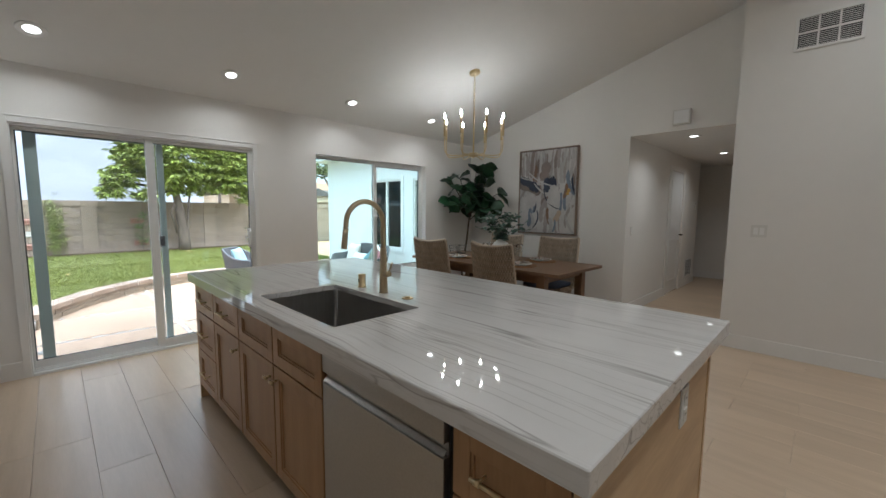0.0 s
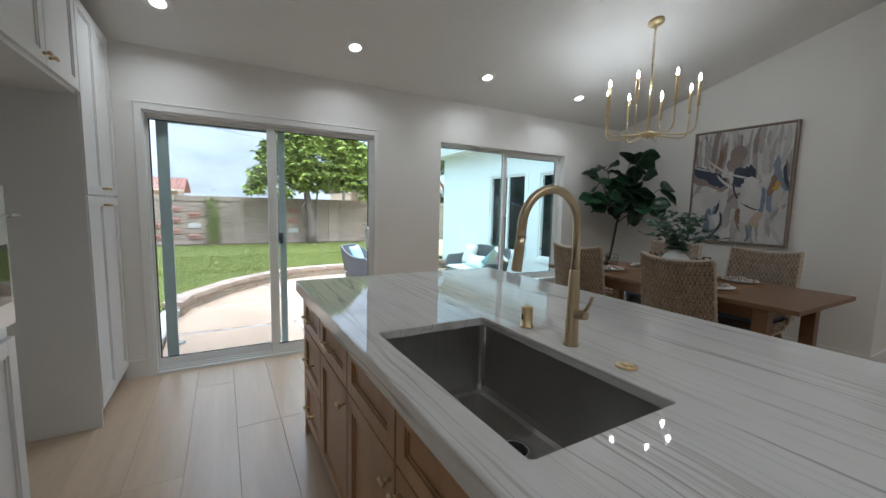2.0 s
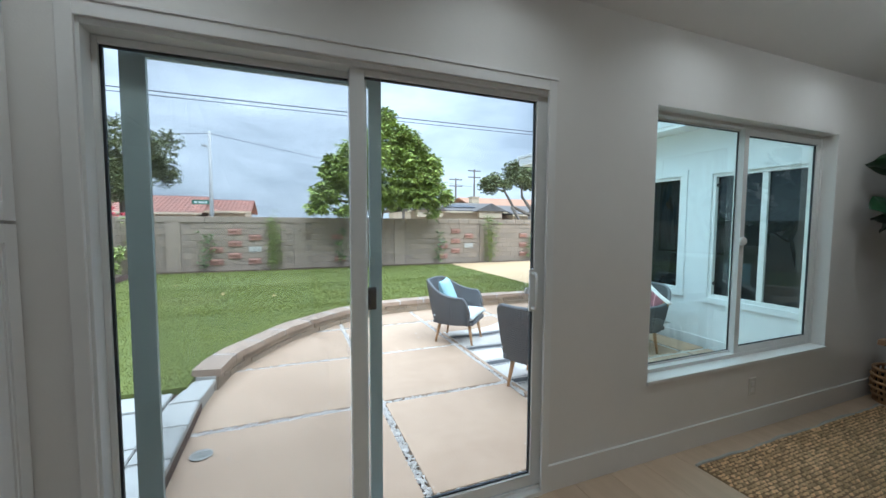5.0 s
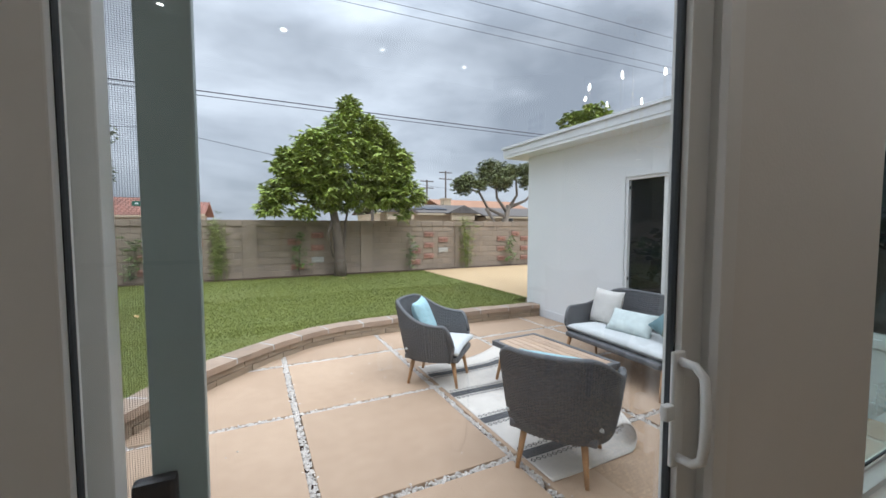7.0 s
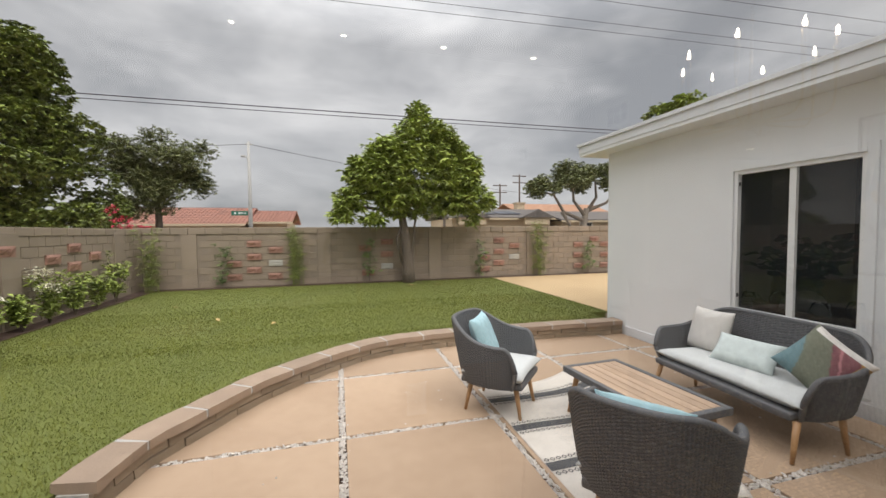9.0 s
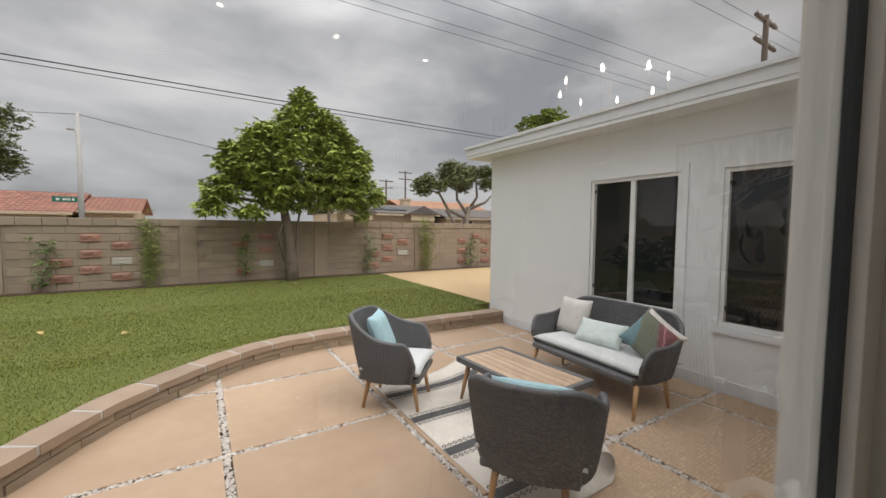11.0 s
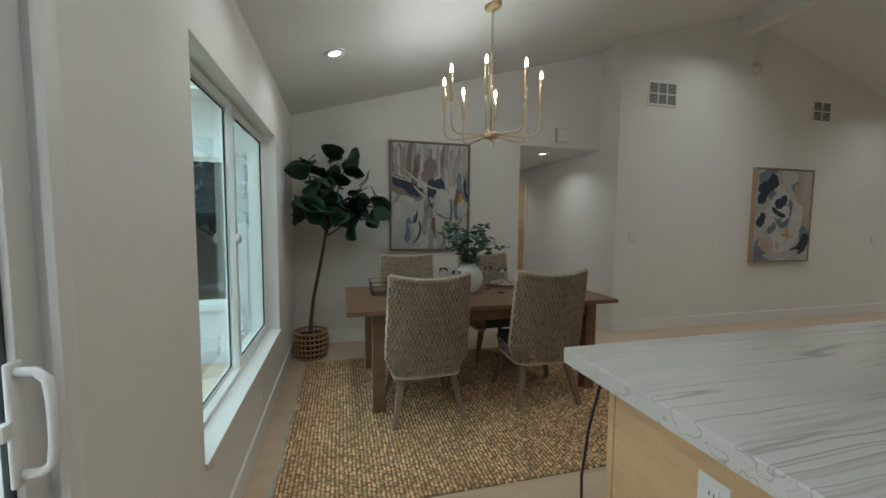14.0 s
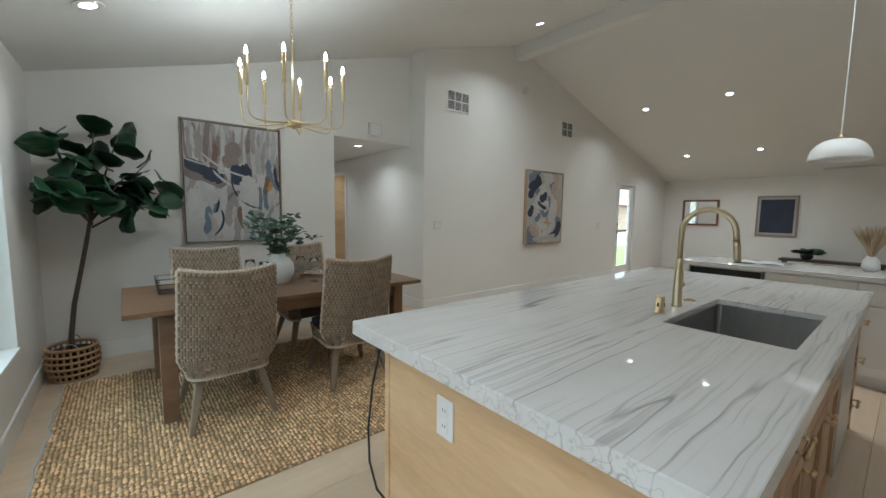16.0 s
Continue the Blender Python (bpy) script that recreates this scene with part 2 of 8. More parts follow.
def marble():
    """Polished pale quartzite: long wandering grey veins and short fine streaks, all running the length of the slab."""
    m = material("white_quartzite", (0.72, 0.705, 0.685), 0.035, vary=0.03, scale=2.5)
    n, l = m.node_tree.nodes, m.node_tree.links
    b = n["Principled BSDF"]
    out = b.inputs["Base Color"].links[0].from_socket
    tc = n.new("ShaderNodeTexCoord")
    wander = n.new("ShaderNodeTexNoise")
    wander.inputs["Scale"].default_value, wander.inputs["Detail"].default_value = 1.9, 2.5
    wm = n.new("ShaderNodeMapping")
    wm.inputs["Scale"].default_value = (1.0, 0.8, 1.0)
    l.new(tc.outputs["Object"], wm.inputs["Vector"])
    l.new(wm.outputs["Vector"], wander.inputs["Vector"])
    push = n.new("ShaderNodeVectorMath")
    push.operation = "MULTIPLY_ADD"
    push.inputs[1].default_value = (0.1, 0.0, 0.0)
    l.new(wander.outputs["Color"], push.inputs[0])
    l.new(tc.outputs["Object"], push.inputs[2])
    for scale, run, width, amount, gate_lo, tint in ((5.5, 0.03, 0.0065, 0.68, 0.4, (0.22, 0.2, 0.185)), (12.0, 0.018, 0.014, 0.55, 0.4, (0.27, 0.25, 0.23)), (26.0, 0.012, 0.035, 0.34, 0.42, (0.33, 0.305, 0.28)), (3.0, 0.05, 0.06, 0.13, 0.38, (0.42, 0.39, 0.36))):
        mp = n.new("ShaderNodeMapping")
        mp.inputs["Rotation"].default_value = (0, 0, radians(2))
        mp.inputs["Scale"].default_value = (1.0, run, 1.0)
        mp.inputs["Location"].default_value = (scale * 3.1, scale * 1.7, 0)
        l.new(push.outputs["Vector"], mp.inputs["Vector"])
        t = n.new("ShaderNodeTexNoise")
        t.inputs["Scale"].default_value, t.inputs["Detail"].default_value, t.inputs["Roughness"].default_value = scale, 2.0, 0.5
        l.new(mp.outputs["Vector"], t.inputs["Vector"])
        off = n.new("ShaderNodeMath")
        off.operation = "SUBTRACT"
        off.inputs[1].default_value = 0.5
        l.new(t.outputs["Fac"], off.inputs[0])
        ab = n.new("ShaderNodeMath")
        ab.operation = "ABSOLUTE"
        l.new(off.outputs["Value"], ab.inputs[0])
        line = n.new("ShaderNodeMapRange")
        line.inputs["From Min"].default_value, line.inputs["From Max"].default_value = 0.0, width
        line.inputs["To Min"].default_value, line.inputs["To Max"].default_value = amount, 0.0
        l.new(ab.outputs["Value"], line.inputs["Value"])
        gate = n.new("ShaderNodeTexNoise")
        gate.inputs["Scale"].default_value, gate.inputs["Detail"].default_value = 2.4, 3.0
        gm = n.new("ShaderNodeMapping")
        gm.inputs["Scale"].default_value = (1.6, 0.6, 1.0)
        gm.inputs["Location"].default_value = (scale, 0, 0)
        l.new(tc.outputs["Object"], gm.inputs["Vector"])
        l.new(gm.outputs["Vector"], gate.inputs["Vector"])
        gr = n.new("ShaderNodeMapRange")
        gr.inputs["From Min"].default_value, gr.inputs["From Max"].default_value = gate_lo, gate_lo + 0.14
        l.new(gate.outputs["Fac"], gr.inputs["Value"])
        am = n.new("ShaderNodeMath")
        am.operation = "MULTIPLY"
        l.new(line.outputs["Result"], am.inputs[0])
        l.new(gr.outputs["Result"], am.inputs[1])
        mix = n.new("ShaderNodeMixRGB")
        mix.inputs["Color2"].default_value = (*tint, 1)
        l.new(am.outputs["Value"], mix.inputs["Fac"])
        l.new(out, mix.inputs["Color1"])
        out = mix.outputs["Color"]
    l.new(out, b.inputs["Base Color"])
    return m


STONE_TOP = marble()
# ---- the house ----
W_Y, D_X, V_X, JOG_Y, FAR_Y, BACK_X = 5.855, 5.455, 5.087, 2.08, -6.0, -0.92
EAVE_Z, PITCH, RIDGE_Y = 2.477, 0.284, 0.19
RIDGE_Z = EAVE_Z + PITCH * (W_Y - RIDGE_Y)
FAR_Z, OUT = 2.28, 0.105
HALL_Y, HALL_Z, HALL_X = 3.21, 2.32, 9.9


def setting(name, bm, mat, label, category="wall"):
    return tagged(part(name, bm, mat), label, category, kind="structure")


def prism_x(bm, profile, x0, x1):
    """A solid with a profile of (y, z) between x0 and x1."""
    a = [bm.verts.new((x0, y, z)) for y, z in profile]
    b = [bm.verts.new((x1, y, z)) for y, z in profile]
    bm.faces.new(a[::-1])
    bm.faces.new(b)
    for i in range(len(a)):
        j = (i + 1) % len(a)
        bm.faces.new((a[i], a[j], b[j], b[i]))
    return bm


def roof_z(y):
    return EAVE_Z + PITCH * (W_Y - y) if y > RIDGE_Y else FAR_Z + (RIDGE_Z - FAR_Z) * (y - FAR_Y) / (RIDGE_Y - FAR_Y)


SD0, SD1, SDZ = 0.035, 1.854, 2.02
WN0, WN1, WNB, WNT = 2.556, 4.387, 0.457, 2.05
Y2 = W_Y + OUT
setting("wall_north", boxes((BACK_X - 0.15, SD0, W_Y, Y2, -0.2, 2.75), (SD0, SD1, W_Y, Y2, SDZ, 2.75), (SD1, WN0, W_Y, Y2, -0.2, 2.75), (WN0, WN1, W_Y, Y2, -0.2, WNB), (WN0, WN1, W_Y, Y2, WNT, 2.75), (WN1, 5.75, W_Y, Y2, -0.2, 2.75)), WALL, "smooth white painted wall with sliding door and window openings")
bm = bmesh.new()
prism_x(bm, [(HALL_Y, 0), (W_Y, 0), (W_Y, roof_z(W_Y) + 0.02), (HALL_Y, roof_z(HALL_Y) + 0.02)], D_X, D_X + 0.14)
prism_x(bm, [(JOG_Y, HALL_Z), (HALL_Y, HALL_Z), (HALL_Y, roof_z(HALL_Y) + 0.02), (JOG_Y, roof_z(JOG_Y) + 0.02)], D_X, D_X + 0.14)
setting("wall_dining", bm, WALL, "white painted wall under the sloping ceiling, beside the hallway opening")
FD0, FD1, FDZ = -4.2, -3.38, 2.06
bm = bmesh.new()
prism_x(bm, [(FD1, 0), (JOG_Y, 0), (JOG_Y, roof_z(JOG_Y) + 0.02), (RIDGE_Y, RIDGE_Z + 0.02), (FD1, roof_z(FD1) + 0.02)], V_X, D_X)
prism_x(bm, [(FD0, FDZ), (FD1, FDZ), (FD1, roof_z(FD1) + 0.02), (FD0, roof_z(FD0) + 0.02)], V_X, V_X + 0.16)
prism_x(bm, [(FAR_Y, 0), (FD0, 0), (FD0, roof_z(FD0) + 0.02), (FAR_Y, roof_z(FAR_Y) + 0.02)], V_X, V_X + 0.16)
setting("wall_east", bm, WALL, "tall white gable wall with vents and the front door")
setting("wall_south", boxes((BACK_X - 0.15, V_X + 0.16, FAR_Y - 0.15, FAR_Y, 0, 2.5)), WALL, "plain white end wall of the living room")
setting("chimney_breast", boxes((BACK_X, 2.02, FAR_Y, FAR_Y + 0.35, 0, 2.36)), WALL, "white projecting wall block at the living room end")
bm = bmesh.new()
prism_x(bm, [(FAR_Y, 0), (W_Y, 0), (W_Y, EAVE_Z), (RIDGE_Y, RIDGE_Z), (FAR_Y, FAR_Z)], BACK_X - 0.15, BACK_X)
setting("wall_west", bm, WALL, "plain white kitchen wall")
bm = bmesh.new()
prism_x(bm, [(W_Y + 0.3, roof_z(W_Y + 0.3)), (RIDGE_Y, RIDGE_Z), (FAR_Y - 0.2, roof_z(FAR_Y - 0.2)), (FAR_Y - 0.2, roof_z(FAR_Y - 0.2) + 0.2), (RIDGE_Y, RIDGE_Z + 0.2), (W_Y + 0.3, roof_z(W_Y + 0.3) + 0.2)], BACK_X - 0.2, 5.8)
setting("ceiling", bm, CEIL, "white painted vaulted ceiling", "ceiling")
setting("ridge_beam", boxes((BACK_X, V_X, 0.1, 0.28, 3.86, RIDGE_Z - 0.012)), CEIL, "white painted ridge beam under the vault", "beam")
setting("hall_ceiling", boxes((D_X + 0.14, HALL_X, JOG_Y - 0.1, HALL_Y + 1.2, HALL_Z, HALL_Z + 0.1)), CEIL, "flat white hallway ceiling", "ceiling")
setting("hall_wall_left", boxes((D_X + 0.14, 7.3, HALL_Y, HALL_Y + 0.12, 0, HALL_Z), (7.3, 8.1, HALL_Y, HALL_Y + 0.12, 2.05, HALL_Z), (8.1, 9.2, HALL_Y, HALL_Y + 0.12, 0, HALL_Z)), WALL, "white hallway wall with a door")
setting("hall_wall_right", boxes((D_X, HALL_X, JOG_Y - 0.12, JOG_Y, 0, HALL_Z)), WALL, "white hallway wall")
setting("hall_wall_end", boxes((HALL_X, HALL_X + 0.12, JOG_Y - 0.1, HALL_Y + 1.2, 0, HALL_Z), (9.2, HALL_X, HALL_Y + 1.1, HALL_Y + 1.2, 0, HALL_Z), (9.1, 9.2, HALL_Y + 0.12, HALL_Y + 1.2, 0, HALL_Z)), WALL, "white wall at the end of the hallway")
floor = setting("floor", boxes((BACK_X, D_X, FAR_Y, W_Y, -0.12, -0.012), (D_X, HALL_X + 0.1, JOG_Y - 0.1, HALL_Y + 1.2, -0.12, -0.012)), GROOVE, "pale oak plank floor", "floor")
ground = setting("ground", boxes((-300, 300, 6.0, 500, -0.6, -0.26), (-300, 300, -300, 6.0, -0.6, -0.27)), GROOVE, "dry open ground", "ground")
# ---- trim, doors and windows ----
def trim(name, bm, label, category="trim", mat=TRIM):
    return setting(name, bm, mat, label, category)


BB, BT = 0.14, 0.014
trim("baseboard", boxes((-0.14, 0.0, W_Y - BT, W_Y, 0, BB), (1.868, D_X, W_Y - BT, W_Y, 0, BB), (D_X - BT, D_X, HALL_Y, W_Y - BT, 0, BB), (V_X - BT, V_X, -3.3, JOG_Y, 0, BB), (V_X, 7.46, JOG_Y, JOG_Y + BT, 0, BB), (8.4, 9.2, JOG_Y, JOG_Y + BT, 0, BB), (V_X - BT, V_X, FAR_Y, -4.28, 0, BB), (2.02, V_X - BT, FAR_Y, FAR_Y + BT, 0, BB), (D_X + 0.002, 7.22, HALL_Y - BT, HALL_Y, 0, BB), (8.18, 9.2, HALL_Y - BT, HALL_Y, 0, BB), (HALL_X - BT, HALL_X, JOG_Y, HALL_Y + 1.1, 0, BB), bevel=0.002), "tall white painted baseboard")

# casing round the sliding door
trim("door_casing", boxes((0.0, 0.045, W_Y - 0.016, W_Y, 0, 2.07), (1.825, 1.868, W_Y - 0.016, W_Y, 0, 2.07), (0.045, 1.825, W_Y - 0.016, W_Y, 2.022, 2.07), (-0.005, 1.873, W_Y - 0.022, W_Y, 2.07, 2.082), bevel=0.002), "flat white casing round the sliding door")


def ring(bm, x0, x1, z0, z1, y0, y1, w, bevel=0.002, left=None, top=None):
    wl_, wt = left or w, top or w
    box(bm, x0, x0 + wl_, y0, y1, z0, z1, bevel)
    box(bm, x1 - w, x1, y0, y1, z0, z1, bevel)
    box(bm, x0 + wl_, x1 - w, y0, y1, z1 - wt, z1, bevel)
    box(bm, x0 + wl_, x1 - w, y0, y1, z0, z0 + w, bevel)
    return bm


def pane(name, x0, x1, y, z0, z1, parent, mat):
    ob = part(name, boxes((x0, x1, y, y + 0.004, z0, z1)), mat, parent)
    ob.visible_shadow = False
    return ob


def gasket(x0, x1, y0, y1, z0, z1, parent, left=0.008):
    bm = bmesh.new()
    ring(bm, x0, x1, z0, z1, y0, y1, 0.006, 0, left=left)
    part("gasket", bm, RUBBER, parent, "dark rubber glazing gasket")


slider = thing("door_1", "white vinyl sliding patio door with clear glass, closed", "sliding door", kind="structure")
bm = bmesh.new()
box(bm, SD0, SD0 + 0.02, W_Y, Y2 + 0.01, 0, SDZ, 0.002)
box(bm, SD1 - 0.012, SD1, W_Y, W_Y + 0.1, 0, SDZ, 0.002)
box(bm, SD0 + 0.02, SD1 - 0.02, W_Y, Y2 + 0.01, SDZ - 0.018, SDZ, 0.002)
box(bm, SD0 + 0.02, SD1 - 0.02, W_Y - 0.02, Y2 + 0.01, -0.02, 0.022, 0.003)
for y in (W_Y + 0.012, W_Y + 0.062, W_Y + 0.118):
    box(bm, SD0 + 0.02, SD1 - 0.02, y, y + 0.006, 0.022, 0.036)
part("frame", bm, VINYL, slider)
IN0, IN1 = SD0 + 0.02, SD1 - 0.012
fixed = part("fixed_panel", ring(bmesh.new(), IN0, 0.965, 0.036, SDZ - 0.019, W_Y + 0.072, W_Y + 0.11, 0.062, left=0.018, top=0.024), VINYL, slider)
pane("pane", IN0 + 0.017, 0.905, W_Y + 0.09, 0.095, SDZ - 0.042, fixed, GLASS)
gasket(IN0 + 0.018, 0.903, W_Y + 0.084, W_Y + 0.1, 0.098, SDZ - 0.043, fixed)
moving = part("sliding_panel", ring(bmesh.new(), 0.888, IN1, 0.036, SDZ - 0.019, W_Y + 0.022, W_Y + 0.06, 0.06, top=0.024), VINYL, slider)
pane("pane", 0.946, IN1 - 0.058, W_Y + 0.04, 0.095, SDZ - 0.042, moving, GLASS)
gasket(0.948, IN1 - 0.06, W_Y + 0.034, W_Y + 0.05, 0.098, SDZ - 0.043, moving, 0.001)
hx, hz = IN1 - 0.076, 1.055
bm = tube(bmesh.new(), [(hx, W_Y + 0.02, hz + 0.088), (hx, W_Y - 0.014, hz + 0.086), (hx - 0.003, W_Y - 0.03, hz + 0.072), (hx - 0.006, W_Y - 0.036, hz + 0.04), (hx - 0.008, W_Y - 0.038, hz), (hx - 0.006, W_Y - 0.036, hz - 0.04), (hx - 0.003, W_Y - 0.03, hz - 0.072), (hx, W_Y - 0.014, hz - 0.086), (hx, W_Y + 0.02, hz - 0.088)], 0.008, 12)
box(bm, hx - 0.015, hx + 0.015, W_Y + 0.012, W_Y + 0.022, hz - 0.105, hz + 0.105, 0.004)
part("handle", bm, VINYL, slider, "white D-shaped pull handle", smooth=True)
part("latch", boxes((hx - 0.04, hx - 0.018, W_Y + 0.008, W_Y + 0.022, hz - 0.014, hz + 0.014), bevel=0.004), VINYL, slider)
# insect screen outside
screen_door = thing("screen_door", "grey aluminium framed insect screen outside the patio door", "screen door")
SY = W_Y + 0.122
part("frame", ring(bmesh.new(), 0.112, 1.038, 0.03, SDZ - 0.022, SY, SY + 0.024, 0.054, left=0.078, top=0.03), GREY_FRAME, screen_door)
mesh_m = bpy.data.materials.new("insect_mesh")
mesh_m.use_nodes = True
mn, ml = mesh_m.node_tree.nodes, mesh_m.node_tree.links
mb = mn["Principled BSDF"]
mb.inputs["Base Color"].default_value, mb.inputs["Roughness"].default_value = (0.12, 0.12, 0.12, 1), 0.7
mtc = mn.new("ShaderNodeTexCoord")
msep = mn.new("ShaderNodeSeparateXYZ")
ml.new(mtc.outputs["Object"], msep.inputs["Vector"])
holes = []
for axis in ("X", "Z"):
    k = mn.new("ShaderNodeMath")
    k.operation = "MULTIPLY"
    k.inputs[1].default_value = 420.0
    ml.new(msep.outputs[axis], k.inputs[0])
    f = mn.new("ShaderNodeMath")
    f.operation = "FRACT"
    ml.new(k.outputs["Value"], f.inputs[0])
    g = mn.new("ShaderNodeMath")
    g.operation = "LESS_THAN"
    g.inputs[1].default_value = 0.1
    ml.new(f.outputs["Value"], g.inputs[0])
    holes.append(g)
mmax = mn.new("ShaderNodeMath")
mmax.operation = "MAXIMUM"
ml.new(holes[0].outputs["Value"], mmax.inputs[0])
ml.new(holes[1].outputs["Value"], mmax.inputs[1])
ml.new(mmax.outputs["Value"], mb.inputs["Alpha"])
part("mesh", boxes((0.188, 0.986, SY + 0.011, SY + 0.0115, 0.094, SDZ - 0.05)), mesh_m, screen_door)
part("latch", boxes((0.968, 1.01, SY - 0.02, SY, 1.0, 1.1), bevel=0.006), BLACK, screen_door, "black plastic latch")

# window over the dining side
win = thing("window_1", "white vinyl sliding window with two clear panes", "window", kind="structure")
WY = W_Y + 0.085
part("window_sill", boxes((WN0 - 0.004, WN1 + 0.004, W_Y - 0.012, Y2, WNB - 0.001, WNB + 0.022), bevel=0.003), TRIM, win, "white painted window sill")
bm = bmesh.new()
box(bm, WN0, WN0 + 0.006, W_Y + 0.001, WY, WNB, WNT)
box(bm, WN1 - 0.006, WN1, W_Y + 0.001, WY, WNB, WNT)
box(bm, WN0, WN1, W_Y + 0.001, WY, WNT - 0.006, WNT)
part("reveal", bm, TRIM, win)
part("window_frame", ring(bmesh.new(), WN0, WN1, WNB + 0.02, WNT, WY, WY + 0.076, 0.026), VINYL, win)
left = part("fixed_sash", ring(bmesh.new(), WN0 + 0.024, 3.5, WNB + 0.042, WNT - 0.024, WY + 0.045, WY + 0.072, 0.014), VINYL, win)
pane("pane", WN0 + 0.036, 3.488, WY + 0.056, WNB + 0.054, WNT - 0.036, left, GLASS_GREEN)
gasket(WN0 + 0.037, 3.487, WY + 0.052, WY + 0.062, WNB + 0.055, WNT - 0.037, left, 0.004)
right = part("sliding_sash", ring(bmesh.new(), 3.475, WN1 - 0.024, WNB + 0.042, WNT - 0.024, WY + 0.006, WY + 0.038, 0.046), VINYL, win)
pane("pane", 3.52, WN1 - 0.069, WY + 0.02, WNB + 0.087, WNT - 0.069, right, GLASS_GREEN)
gasket(3.521, WN1 - 0.07, WY + 0.015, WY + 0.029, WNB + 0.088, WNT - 0.07, right, 0.004)
bm = lathe(bmesh.new(), [(0.03, 0), (0.03, 0.012), (0.024, 0.02)], seg=20)
moved(bm, Matrix.Translation((3.497, WY + 0.006, 1.275)) @ Matrix.Rotation(radians(90), 4, "X"))
part("latch", bm, VINYL, win, "round white sash latch", smooth=True)

# hallway door
hd = thing("door_2", "white panelled hallway door with a black lever, closed", "door", kind="structure")
part("door_casing", boxes((7.22, 7.3, HALL_Y - 0.016, HALL_Y, 0, 2.12), (8.1, 8.18, HALL_Y - 0.016, HALL_Y, 0, 2.12), (7.3, 8.1, HALL_Y - 0.016, HALL_Y, 2.05, 2.12), bevel=0.002), TRIM, hd)
bm = boxes((7.3, 8.1, HALL_Y + 0.012, HALL_Y + 0.05, 0.008, 2.045))
for z0, z1 in ((0.2, 0.9), (1.05, 1.9)):
    ring(bm, 7.42, 7.98, z0, z1, HALL_Y + 0.004, HALL_Y + 0.012, 0.02, 0)
part("leaf", bm, WHITE_CAB, hd)
part("handle", tube(bmesh.new(), [(8.03, HALL_Y + 0.012, 0.98), (8.03, HALL_Y - 0.045, 0.98), (8.0, HALL_Y - 0.05, 0.98), (7.91, HALL_Y - 0.05, 0.98)], 0.011), BLACK, hd, "black lever handle")

hd2 = thing("door_4", "tan wooden hallway door in a white casing, closed", "door", kind="structure")
part("door_casing", boxes((7.46, 7.53, JOG_Y, JOG_Y + 0.016, 0, 2.12), (8.33, 8.4, JOG_Y, JOG_Y + 0.016, 0, 2.12), (7.53, 8.33, JOG_Y, JOG_Y + 0.016, 2.05, 2.12), bevel=0.002), TRIM, hd2)
part("leaf", boxes((7.53, 8.33, JOG_Y + 0.001, JOG_Y + 0.008, 0.008, 2.05)), OAK_PANEL, hd2)

# front door
fd = thing("door_3", "white front door with a tall glass light and black hardware, closed", "door", kind="structure")
bm = bmesh.new()
for y0, y1, z0, z1 in ((FD1, FD1 + 0.07, 0, 2.12), (FD0 - 0.07, FD0, 0, 2.12), (FD0, FD1, FDZ, 2.12)):
    box(bm, V_X - 0.014, V_X, y0, y1, z0, z1, 0.002)
part("door_casing", bm, TRIM, fd)
GX = V_X + 0.03
part("leaf", boxes((GX, GX + 0.045, FD0 + 0.004, -4.04, 0.01, FDZ - 0.004), (GX, GX + 0.045, -3.52, FD1 - 0.004, 0.01, FDZ - 0.004), (GX, GX + 0.045, -4.04, -3.52, 0.01, 0.2), (GX, GX + 0.045, -4.04, -3.52, 1.97, FDZ - 0.004)), WHITE_CAB, fd)
ob = part("pane", boxes((GX + 0.02, GX + 0.024, -4.04, -3.52, 0.2, 1.97)), GLASS, fd)
ob.visible_shadow = False
part("deadbolt", boxes((GX - 0.025, GX, -3.475, -3.415, 1.13, 1.19), bevel=0.004), BLACK, fd, "black deadbolt")
bm = boxes((GX - 0.02, GX, -3.475, -3.415, 0.96, 1.02), bevel=0.004)
tube(bm, [(GX - 0.02, -3.445, 0.99), (GX - 0.05, -3.445, 0.99), (GX - 0.052, -3.47, 0.99), (GX - 0.052, -3.56, 0.99)], 0.009)
part("handle", bm, BLACK, fd, "black lever handle")

# vents, switches and outlets
VENT_DARK = material("vent_shadow", (0.05, 0.05, 0.05), 0.9)


